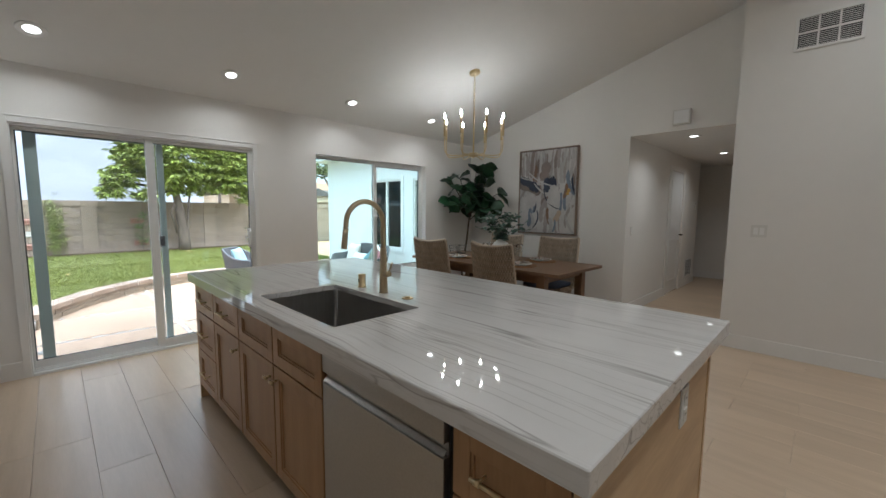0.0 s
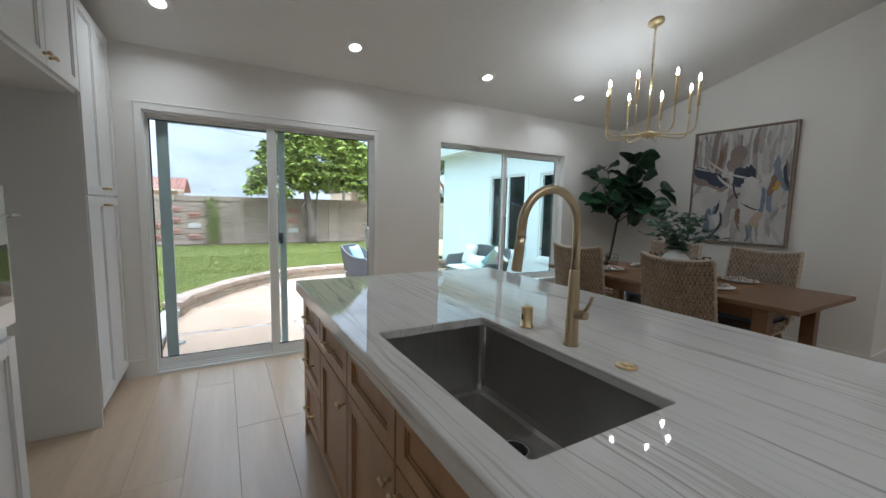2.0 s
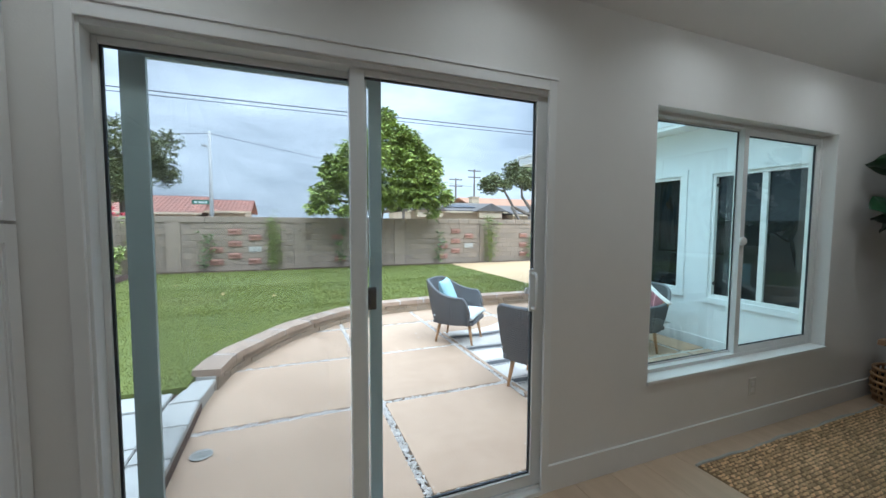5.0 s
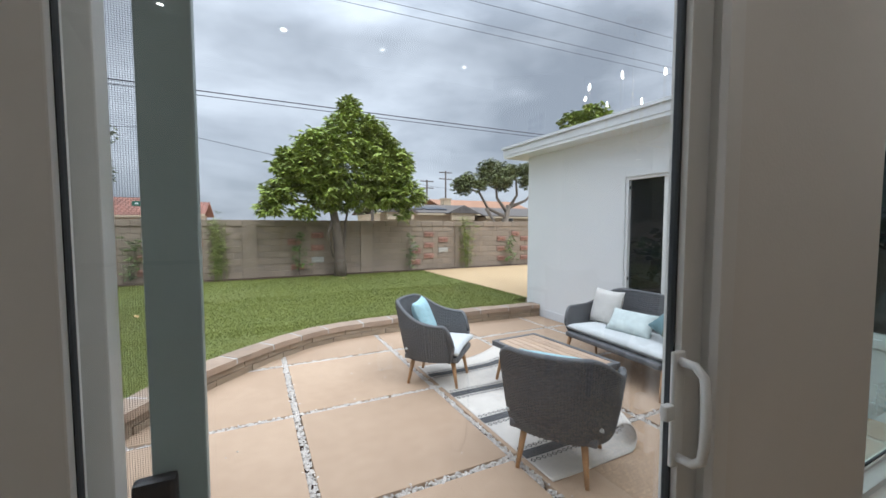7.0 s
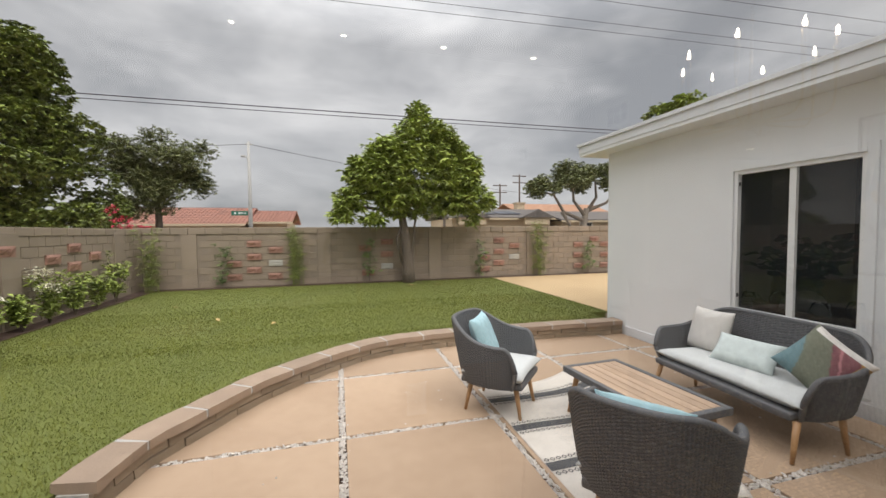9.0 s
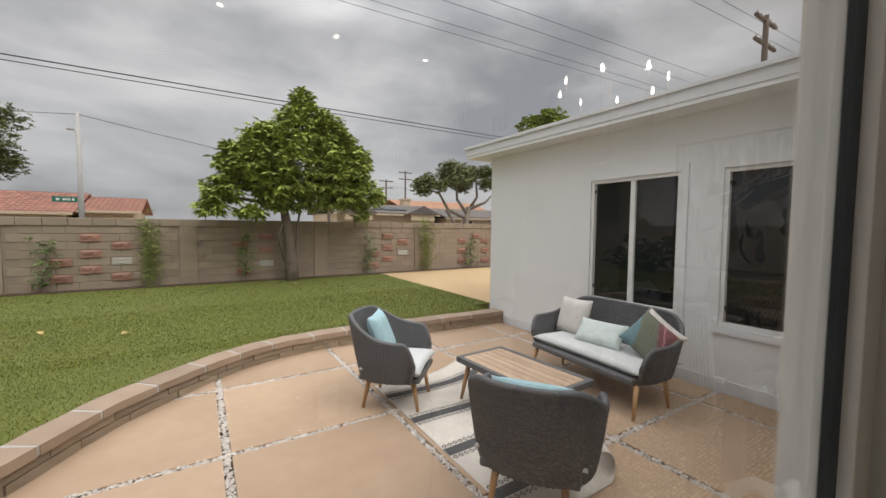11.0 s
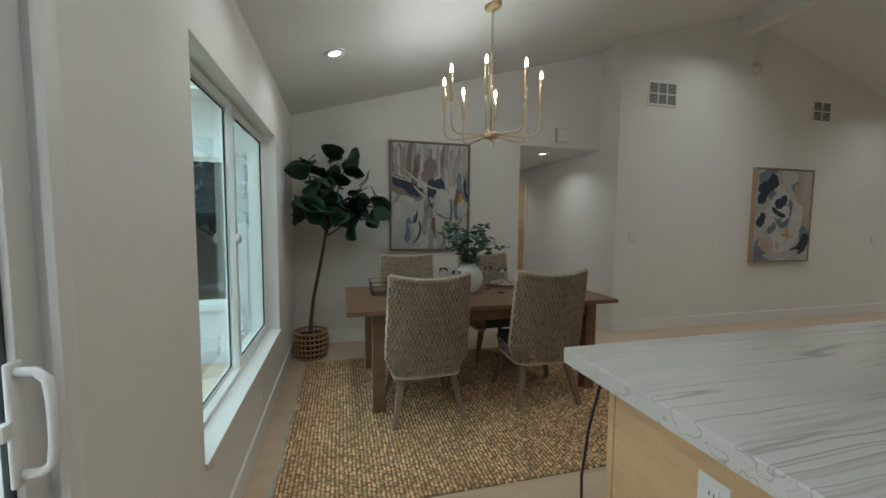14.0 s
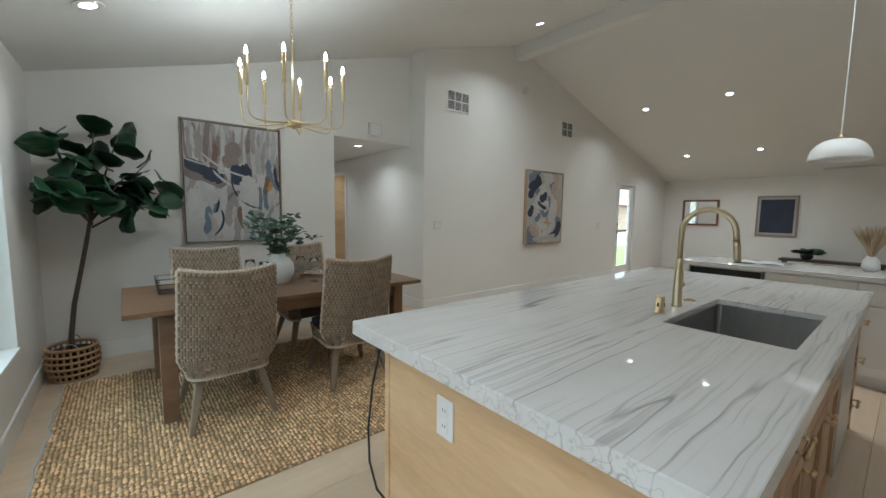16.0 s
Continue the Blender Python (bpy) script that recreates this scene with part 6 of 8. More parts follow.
LINE = spline(EDGE)
acc = [0.0]
for a, b in zip(LINE, LINE[1:]):
    acc.append(acc[-1] + (b - a).length)


def along(s):
    """Point and outward side (towards the lawn) of the kerb line at a run of s metres."""
    s = max(0.0, min(acc[-1] - 1e-4, s))
    i = max(k for k in range(len(acc) - 1) if acc[k] <= s)
    f = (s - acc[i]) / (acc[i + 1] - acc[i])
    d = (LINE[i + 1] - LINE[i]).normalized()
    return LINE[i].lerp(LINE[i + 1], f), Vector((-d.y, d.x, 0))


def kerb_piece(name, s0, s1, w0, w1, z0, z1, mat, parent, rough=0.0):
    bm = bmesh.new()
    n = max(2, int((s1 - s0) / 0.12) + 1)
    rings = []
    for k in range(n):
        p, side = along(s0 + (s1 - s0) * k / (n - 1))
        j = lambda: random.uniform(-rough, rough)
        rings.append([bm.verts.new(p + side * (w + j()) + Vector((0, 0, z + j()))) for w, z in ((w0, z0), (w1, z0), (w1, z1), (w0, z1))])
    bm.faces.new(rings[0])
    bm.faces.new(rings[-1][::-1])
    for a, b in zip(rings, rings[1:]):
        for k in range(4):
            bm.faces.new((a[k], b[k], b[(k + 1) % 4], a[(k + 1) % 4]))
    bmesh.ops.bevel(bm, geom=[e for e in bm.edges if e.calc_face_angle(0) > 0.8], offset=0.008, segments=2, affect="EDGES")
    return part(name, bm, mat, parent)


kerb = thing("garden_kerb", "low curved stone kerb wall between patio and lawn", "kerb", kind="structure")
R = random.Random(3)
core = kerb_piece("mortar_core", 0.0, acc[-1], -0.085, 0.085, PATIO_Z - 0.05, -0.045, MORTAR, kerb)
s, i = 0.0, 0
while s < acc[-1] - 0.05:
    l = min(R.uniform(0.42, 0.56), acc[-1] - s)
    kerb_piece("cap_stone", s + 0.012, s + l - 0.012, -0.125, 0.12, -0.045, 0.02, KERB_CAP, kerb, 0.004)
    if s > 0:
        kerb_piece("mortar_joint", s - 0.013, s + 0.013, -0.118, 0.115, -0.04, 0.0185, MORTAR, kerb)
    s, i = s + l, i + 1
for z0, z1, off in ((PATIO_Z, -0.118, 0.0), (-0.112, -0.047, 0.22)):
    s = -off
    while s < acc[-1] - 0.05:
        l = R.uniform(0.3, 0.52)
        kerb_piece("stone", max(0, s) + 0.006, min(acc[-1], s + l) - 0.006, -0.105, -0.06, z0, z1, KERB_STONE, kerb, 0.006)
        s += l

# the lawn fills the ground behind the kerb
bm = bmesh.new()
outline = [p + along(a)[1] * 0.1 for p, a in zip(LINE, acc)]
outline = [(p.x, p.y) for p in outline] + [(5.6, 11.6), (5.98, 11.6), (6.03, 16.9), (-3.05, 16.9), (-3.1, 8.12), (-0.19, 8.12)]
low = [bm.verts.new((x, y, -0.3)) for x, y in outline]
high = [bm.verts.new((x, y, -0.035)) for x, y in outline]
bm.faces.new(low[::-1])
bm.faces.new(high)
for k in range(len(low)):
    j = (k + 1) % len(low)
    bm.faces.new((low[k], low[j], high[j], high[k]))
lawn = tagged(part("lawn", bm, LAWN), "mown green lawn with a few dry patches", "lawn", kind="structure")


def inside(x, y):
    hit = False
    for (xa, ya), (xb, yb) in zip(outline, outline[1:] + outline[:1]):
        if (ya > y) != (yb > y) and x < (xb - xa) * (y - ya) / (yb - ya) + xa:
            hit = not hit
    return hit


rg = np.random.RandomState(4)
verts, faces = [], []
count = 0
for x0 in np.arange(-3.1, 6.1, 0.5):
    for y0 in np.arange(7.9, 17.0, 0.5):
        n = 1100 if y0 < 11 else (700 if y0 < 13.5 else 350)
        px_, py_ = x0 + rg.rand(n) * 0.5, y0 + rg.rand(n) * 0.5
        whole = all(inside(a, b) for a, b in ((x0, y0), (x0 + 0.5, y0), (x0, y0 + 0.5), (x0 + 0.5, y0 + 0.5)))
        for x, y in zip(px_, py_):
            if not whole and not inside(x, y):
                continue
            a, h, lean = rg.rand() * 6.28, 0.009 + 0.013 * rg.rand(), 0.02 * rg.rand()
            w = 0.0035 if y < 11 else 0.006
            c_, s_ = math.cos(a), math.sin(a)
            b = len(verts)
            verts += [(x - w * c_, y - w * s_, -0.036), (x + w * c_, y + w * s_, -0.036), (x - s_ * lean, y + c_ * lean, -0.036 + h)]
            faces.append((b, b + 1, b + 2))
me = bpy.data.meshes.new("grass")
me.from_pydata(verts, [], faces)
bn, bl = BLADE.node_tree.nodes, BLADE.node_tree.links
bb = bn["Principled BSDF"]
dry = bn.new("ShaderNodeTexNoise")
dry.inputs["Scale"].default_value = 0.55
dtc = bn.new("ShaderNodeTexCoord")
bl.new(dtc.outputs["Object"], dry.inputs["Vector"])
dr = bn.new("ShaderNodeMapRange")
dr.inputs["From Min"].default_value, dr.inputs["From Max"].default_value, dr.inputs["To Max"].default_value = 0.55, 0.75, 0.65
bl.new(dry.outputs["Fac"], dr.inputs["Value"])
dm = bn.new("ShaderNodeMixRGB")
dm.inputs["Color2"].default_value = (0.24, 0.22, 0.08, 1)
bl.new(dr.outputs["Result"], dm.inputs["Fac"])
bl.new(bb.inputs["Base Color"].links[0].from_socket, dm.inputs["Color1"])
hv = bn.new("ShaderNodeHueSaturation")
gi = bn.new("ShaderNodeNewGeometry")
gv = bn.new("ShaderNodeMapRange")
gv.inputs["To Min"].default_value, gv.inputs["To Max"].default_value = 0.82, 1.18
bl.new(gi.outputs["Random Per Island"], gv.inputs["Value"])
bl.new(gv.outputs["Result"], hv.inputs["Value"])
bl.new(dm.outputs["Color"], hv.inputs["Color"])
bl.new(hv.outputs["Color"], bb.inputs["Base Color"])
me.materials.append(BLADE)
tagged(new("grass", me), "short green grass blades with yellowed patches", "grass", kind="stuff")
LEAF_LITTER = material("fallen_leaf", (0.42, 0.3, 0.12), 0.8, vary=0.3, scale=20, random_tone=0.3)
for x, y in ((-0.6, 12.9), (0.35, 12.2), (3.2, 16.0), (2.9, 16.3), (4.5, 13.6), (3.9, 15.8), (-1.6, 14.2), (1.9, 15.9)):
    lf = thing("fallen_leaf", "dry yellow leaf lying on the lawn", "leaf", "fallen leaves", at=pose(x, y, -0.005, R.uniform(-15, 15), R.uniform(-15, 15), R.uniform(0, 360)))
    part("blade", sheet(bmesh.new(), [[(t * 0.14, -0.03 * math.sin(3.1 * t), 0.02 * math.sin(3 * t)), (t * 0.14, 0, 0.01), (t * 0.14, 0.03 * math.sin(3.1 * t), 0.025 * math.sin(3 * t))] for t in (0.02, 0.25, 0.5, 0.75, 0.98)], 0.001), LEAF_LITTER, lf)

setting("planting_bed", boxes((-3.4, 12.2, 16.9, 17.2, -0.2, -0.02), (-3.4, -3.05, 6.1, 16.9, -0.2, -0.02)), MULCH, "dark mulch strip along the block wall", "planting bed")
setting("concrete_pad", boxes((5.98, 12.2, 11.6, 16.9, -0.2, -0.03)), PAD, "smooth tan concrete pad beside the lawn", "pavement")
setting("timber_edging", boxes((5.62, 9.0, 11.13, 11.2, -0.15, 0.03), bevel=0.004), LEG_WOOD, "brown timber edging beside the annex", "edging")

# patio slabs with pebble joints
patio = setting("patio", boxes((-0.25, 5.6, 6.0, 11.1, -0.5, PATIO_Z - 0.045)), MULCH, "tan concrete patio slabs with white pebble joints", "pavement")
GX_, GY_, JW = (-0.22, 1.38, 2.64, 3.9, 5.16, 5.59), (6.03, 6.25, 7.52, 8.79, 10.06, 11.05), 0.028
for a, b in zip(GX_, GX_[1:]):
    for c, d in zip(GY_, GY_[1:]):
        bm = box(bmesh.new(), a + JW, b - JW, c + JW, d - JW, PATIO_Z - 0.06, PATIO_Z + R.uniform(-0.003, 0.003), 0.007, 2)
        part("slab", bm, CONCRETE, patio)
verts, faces = [], []


def pebble(x, y, z, r):
    b = len(verts)
    q = [r * R.uniform(0.7, 1.2) for _ in range(6)]
    a = R.uniform(0, 1.57)
    c_, s_ = math.cos(a), math.sin(a)
    for dx, dy, dz in ((q[0], 0, 0), (0, q[1], 0), (-q[2], 0, 0), (0, -q[3], 0), (0, 0, q[4] * 0.7), (0, 0, -q[5] * 0.5)):
        verts.append((x + dx * c_ - dy * s_, y + dx * s_ + dy * c_, z + dz))
    faces.extend((b + i, b + (i + 1) % 4, b + 4) for i in range(4))
    faces.extend((b + (i + 1) % 4, b + i, b + 5) for i in range(4))


for gx in GX_[1:-1]:
    for _ in range(1500):
        pebble(gx + R.gauss(0, 0.017), R.uniform(6.05, 10.95), PATIO_Z - 0.02 + R.uniform(0, 0.018), R.uniform(0.008, 0.018))
for gy in GY_[1:-1]:
    for _ in range(1700):
        pebble(R.uniform(-0.15, 5.5), gy + R.gauss(0, 0.017), PATIO_Z - 0.02 + R.uniform(0, 0.018), R.uniform(0.008, 0.018))
for _ in range(60):
    pebble(R.uniform(-0.1, 5.4), R.uniform(6.1, 10.3), PATIO_Z + 0.004, R.uniform(0.006, 0.012))
me = bpy.data.meshes.new("pebbles")
me.from_pydata(verts, [], faces)
me.materials.append(PEBBLE)
tagged(new("pebbles", me), "small white pebbles in the patio joints", "pebbles", kind="stuff")
drain = thing("patio_drain", "small round metal drain grate in the patio", "drain", at=pose(0.08, 7.2, PATIO_Z + 0.004))
part("rim", lathe(bmesh.new(), [(0.07, 0), (0.07, 0.003), (0.06, 0.003), (0.06, 0)], seg=24, close=False), FLAG, drain)
for k in range(5):
    y = -0.044 + k * 0.022
    part("bar", boxes((-math.sqrt(0.0036 - y * y), math.sqrt(0.0036 - y * y), y - 0.006, y + 0.006, 0.0005, 0.003)), FLAG, drain)
# Thin black disc painted as the dark below the bars.
part("sump", lathe(bmesh.new(), [(0.06, -0.0005), (0.06, 0.0005)], seg=24), DARK, drain)

flags = setting("flagstone_path", boxes((-3.1, -0.045, 6.03, 8.12, -0.4, -0.09)), MULCH, "pale grey flagstone paving beside the patio", "pavement")


def flagstone(name, q, z0, z1):
    """One flat stone with four uneven corners and worn edges."""
    bm = bmesh.new()
    a = [bm.verts.new((x, y, z0)) for x, y in q]
    b = [bm.verts.new((x, y, z1 + R.uniform(-0.003, 0.003))) for x, y in q]
    bm.faces.new(b)
    bm.faces.new(a[::-1])
    for e in range(4):
        bm.faces.new((a[e], a[(e + 1) % 4], b[(e + 1) % 4], b[e]))
    bmesh.ops.bevel(bm, geom=bm.edges[:], offset=0.007, segments=2, affect="EDGES")
    part(name, bm, FLAG, flags)


jit = lambda: R.uniform(-0.015, 0.015)
for i in range(4):
    x1 = -0.275 - i * 0.71
    y = 6.05 + 0.13 * (i % 2)
    while y < 8.0:
        y1 = min(y + R.uniform(0.4, 0.62), 8.11)
        if 8.11 - y1 < 0.15:
            y1 = 8.11
        flagstone("flagstone", [(x1 - 0.7 + jit(), y + 0.006 + jit()), (x1 - 0.006, y + 0.006 + jit()), (x1 - 0.006, y1 - 0.008 + jit()), (x1 - 0.7 + jit(), y1 - 0.008 + jit())], -0.12, -0.06)
        y = y1
for y0, y1, xa, xb in ((6.05, 6.5, 0, 0), (6.5, 7.0, 0, 0), (7.0, 7.43, 0, 0), (7.43, 7.84, 0, 0.0), (7.84, 8.3, 0, 0.045)):
    flagstone("border_stone", [(-0.27 + xa, y0 + 0.005), (-0.04 + xa, y0 + 0.005), (-0.04 + xb, y1 - 0.005), (-0.265 + 2 * xb, y1 - 0.005)], -0.105, -0.056)
    flagstone("riser_stone", [(-0.26 + xa, y0 + 0.008), (-0.055 + xa, y0 + 0.008), (-0.055 + xb, y1 - 0.008), (-0.255 + 2 * xb, y1 - 0.008)], PATIO_Z - 0.05, -0.107)

# white annex
ann = thing("annex_house", "single-storey white stucco wing with a low overhanging roof", "house", kind="structure")
AX, AY1 = 5.6, 11.12
WINS = ((7.95, 9.065, 0.5, 2.035), (6.42, 7.55, 0.47, 2.02))
bm = bmesh.new()
cuts = [6.02]
for y0, y1, z0, z1 in sorted(WINS):
    box(bm, AX, AX + 0.2, cuts[-1], y0, -0.25, 2.62)
    box(bm, AX, AX + 0.2, y0, y1, -0.25, z0)
    box(bm, AX, AX + 0.2, y0, y1, z1, 2.62)
    cuts.append(y1)
box(bm, AX, AX + 0.2, cuts[-1], AY1, -0.25, 2.62)
box(bm, AX + 0.2, 10.5, AY1 - 0.2, AY1, -0.25, 2.62)
part("wall", bm, STUCCO, ann)
part("base_course", boxes((AX - 0.012, AX, 6.02, AY1 + 0.012, -0.25, -0.06)), FASCIA, ann)
# Near-black sheet puts the unlit room's darkness into its colour.
part("room_back", boxes((AX + 0.9, AX + 0.95, 6.02, AY1 - 0.2, -0.2, 2.62)), DARK, ann, "near-black sheet standing in for an unlit room")
bm = boxes((5.27, 10.8, 6.0, 11.45, 2.665, 2.795))
roof = part("roof", bm, FASCIA, ann)
part("soffit", boxes((5.28, 10.8, 6.02, 11.44, 2.62, 2.663)), STUCCO, ann)
part("drip_edge", boxes((5.245, 5.268, 5.99, 11.475, 2.775, 2.82), (5.268, 10.8, 11.452, 11.475, 2.775, 2.82), bevel=0.003), FASCIA, ann)
for y0, y1, z0, z1 in WINS:
    w = part("window", boxes((AX + 0.05, AX + 0.054, y0 + 0.03, y1 - 0.03, z0 + 0.03, z1 - 0.03)), DARK_GLASS, ann, "dark reflecting window glass")
    bm = bmesh.new()
    for a, b, c, d, lo, hi in ((y0, y0 + 0.04, z0, z1, 0.0, 0.07), (y1 - 0.04, y1, z0, z1, 0.0, 0.07), (y0 + 0.04, y1 - 0.04, z1 - 0.04, z1, 0.0, 0.07), (y0 + 0.04, y1 - 0.04, z0, z0 + 0.04, 0.0, 0.07)):
        box(bm, AX + lo, AX + hi, a, b, c, d, 0.003)
    ym = (y0 + y1) / 2
    box(bm, AX + 0.015, AX + 0.06, ym - 0.03, ym + 0.03, z0 + 0.04, z1 - 0.04, 0.003)
    part("frame", bm, VINYL, w)
    bm = bmesh.new()
    for a, b, c, d in ((y0 - 0.075, y0, z0 - 0.075, z1 + 0.075), (y1, y1 + 0.075, z0 - 0.075, z1 + 0.075), (y0, y1, z1, z1 + 0.075), (y0, y1, z0 - 0.075, z0)):
        box(bm, AX - 0.022, AX, a, b, c, d, 0.003)
    part("surround", bm, STUCCO, w)
    for z in (z0 + 0.16, z1 - 0.16):
        part("clip", boxes((AX + 0.01, AX + 0.018, y1 - 0.06, y1 - 0.035, z, z + 0.04)), DARK, w)


# wicker garden furniture
GREY_WICKER = material("grey_outdoor_wicker", (0.085, 0.085, 0.088), 0.6, vary=0.2, scale=14, bump=0.2, bump_scale=150)
strand_colours(GREY_WICKER, (0.045, 0.045, 0.048), (0.13, 0.13, 0.135))
TEAK = material("teak_leg", (0.45, 0.26, 0.12), 0.5, scale=4, stretch=(5, 5, 0.7), second=(0.35, 0.19, 0.085))
CUSHION = material("pale_grey_cushion", (0.56, 0.57, 0.56), 0.95, vary=0.06, scale=10, bump=0.25, bump_scale=260)
AQUA = material("aqua_fabric", (0.33, 0.49, 0.53), 0.95, vary=0.15, scale=18, bump=0.3, bump_scale=240)
CREAM_F = material("cream_fabric", (0.6, 0.57, 0.53), 0.95, vary=0.06, scale=14, bump=0.4, bump_scale=200)
MINT_F = material("pale_mint_fabric", (0.58, 0.64, 0.62), 0.95, vary=0.1, scale=20, bump=0.4, bump_scale=180)


def cushion_bm(w, d, h, n=14, soft=0.55):
    """A puffed cushion lying flat, its middle at the origin."""
    bm = bmesh.new()
    grids = []
    for s in (1, -1):
        g = []
        for i in range(n + 1):
            row = []
            for j in range(n + 1):
                u, v = 2 * i / n - 1, 2 * j / n - 1
                puff = ((1 - u ** 4) * (1 - v ** 4)) ** soft
                row.append(bm.verts.new((u * w / 2 * (1 - 0.07 * (1 - v * v) * abs(u)), v * d / 2 * (1 - 0.07 * (1 - u * u) * abs(v)), s * (h / 2 * puff + 0.004))))
            g.append(row)
        grids.append(g)
    for s, g in zip((1, -1), grids):
        for i in range(n):
            for j in range(n):
                q = (g[i][j], g[i + 1][j], g[i + 1][j + 1], g[i][j + 1])
                bm.faces.new(q if s > 0 else q[::-1])
    a, b = grids
    edge = [(i, 0) for i in range(n)] + [(n, j) for j in range(n)] + [(i, n) for i in range(n, 0, -1)] + [(0, j) for j in range(n, 0, -1)]
    for (i, j), (k, l) in zip(edge, edge[1:] + edge[:1]):
        bm.faces.new((a[i][j], b[i][j], b[k][l], a[k][l]))
    return bm


def shell_point(u, v, hw, hd, zb, back, arm, off):
    """The bucket of a garden seat: u round it from one arm front to the other, v from the base to the rim."""
    s = 2 * u - 1
    th = s * radians(118 if hw > 0.5 else 125)
    pw = 0.62 if hw > 0.5 else 0.8
    cx, sy = math.cos(th), math.sin(th)
    x = -hd * math.copysign(abs(cx) ** pw, cx)
    y = hw * math.copysign(abs(sy) ** pw, sy)
    k = 0.8 + 0.2 * v ** 0.7
    t = min(1, max(0, (abs(s) - 0.24) / 0.56))
    t = t * t * (3 - 2 * t)
    tip = min(1, max(0, (abs(s) - 0.86) / 0.14))
    rim = back + (arm - back) * t - (arm - zb) * 0.55 * tip ** 2
    n = Vector((x, y, 0)).normalized()
    w = hw - (1 - k) * 0.3
    return Vector((x * (k + (0.1 * v if cx > 0 else 0.0)), math.copysign(abs(y) * w / hw, y), zb + (rim - zb) * v)) - n * off


def garden_seat(name, label, category, group, m, hw, hd, legs, back=0.79, arm=0.62):
    g = thing(name, label, category, group, at=m)
    zb = 0.27
    cols = int((hw + hd) * 3.6 / 0.03)
    bm = woven(bmesh.new(), lambda u, v: shell_point(1 - u, v, hw, hd, zb, back, arm, 0.0), cols, 30, 0.006, 2, 2)
    woven(bm, lambda u, v: shell_point(u, v, hw, hd, zb + 0.02, back, arm, 0.034), cols, 22, 0.004, 2, 2)
    part("woven_shell", bm, GREY_WICKER, g)
    rim = [shell_point(k / 80, 1.0, hw, hd, zb, back, arm, 0.017) for k in range(81)]
    bm = tube(bmesh.new(), rim, 0.021, 8)
    for e in (0.0, 1.0):
        tube(bm, [shell_point(e, k / 10, hw, hd, zb, back, arm, 0.017) for k in range(11)], 0.02, 8)
    part("rim", bm, GREY_WICKER, g, smooth=True)
    part("seat_base", boxes((-hd * 0.7, hd * 0.72, -hw * 0.7 if hw < 0.5 else -hw + 0.12, hw * 0.7 if hw < 0.5 else hw - 0.12, zb - 0.005, zb + 0.05), bevel=0.02), GREY_WICKER, g)
    bm = cushion_bm(hd * (1.42 if hw < 0.5 else 1.4), 2 * hw * (0.78 if hw < 0.5 else 0.9), 0.09, 20, 0.2)
    part("seat_cushion", moved(bm, Matrix.Translation((0.02 if hw < 0.5 else -0.03, 0, zb + 0.1))), CUSHION, g, "pale grey seat cushion", smooth=True)
    for x, y in legs:
        top_ = Vector((x * 0.8, y * (0.85 if hw < 0.5 else 0.96), zb))
        part("leg", tube(bmesh.new(), [top_, Vector((x, y, 0.0))], [0.024, 0.013], 12), TEAK, g, "tapered teak leg", smooth=True)
    return g


def pillow(label, m, w, d, h, mat):
    g = thing("throw_pillow", label, "pillow", "garden pillows", at=m)
    part("cover", cushion_bm(w, d, h), mat, g, smooth=True)
    return g


PZ = PATIO_Z + 0.004
FOUR = ((0.25, 0.215), (0.25, -0.215), (-0.25, 0.215), (-0.25, -0.215))
c1 = pose(2.775, 8.98, PZ, 0, 0, -43)
c2 = pose(2.915, 7.37, PZ + 0.004, 0, 0, 34)
seat_a = garden_seat("garden_armchair", "dark grey woven outdoor armchair on teak legs, on the patio", "armchair", "garden seats", c1, 0.385, 0.385, FOUR, 0.8)
copy_thing(seat_a, c2)
pillow("soft aqua blue cushion leaning in the garden armchair", c1 @ pose(-0.13, -0.05, 0.61, 0, -112, 8), 0.44, 0.44, 0.13, AQUA)
pillow("soft aqua blue cushion leaning in the garden armchair", c2 @ pose(-0.14, 0.0, 0.585, 0, -112, 0), 0.4, 0.44, 0.13, AQUA)
sf = pose(4.663, 8.24, PZ, 0, 0, 176.5)
garden_seat("garden_sofa", "dark grey woven outdoor loveseat with a pale seat cushion", "sofa", "garden seats", sf, 0.74, 0.437, ((0.34, 0.66), (0.34, -0.6), (-0.15, 0.66), (-0.15, -0.6)), 0.79, 0.58)
pillow("square cream cushion on the garden sofa", sf @ pose(-0.16, -0.46, 0.6, 0, -106, 0), 0.42, 0.42, 0.15, CREAM_F)
pillow("pale mint lumbar cushion lying on the garden sofa", sf @ pose(-0.06, -0.02, 0.52, 0, -128, 8), 0.28, 0.52, 0.13, MINT_F)
patch = thing("throw_pillow", "colour-block cushion in teal, sage, plum and mustard", "pillow", "garden pillows", at=sf @ pose(-0.12, 0.5, 0.6, 0, -112, 24) @ Matrix.Rotation(radians(38), 4, "Z"))
body = cushion_bm(0.41, 0.41, 0.14, 36)
PATCHES = [material("teal_patch", (0.14, 0.23, 0.25), 0.95, scale=20), material("plum_patch", (0.2, 0.08, 0.09), 0.95, scale=20), material("sage_patch", (0.16, 0.17, 0.125), 0.95, scale=20), material("mustard_patch", (0.4, 0.23, 0.06), 0.95, scale=20), material("ivory_patch", (0.62, 0.58, 0.54), 0.95, scale=20), material("rose_stripe", (0.45, 0.2, 0.21), 0.95, scale=20)]
body.faces.ensure_lookup_table()
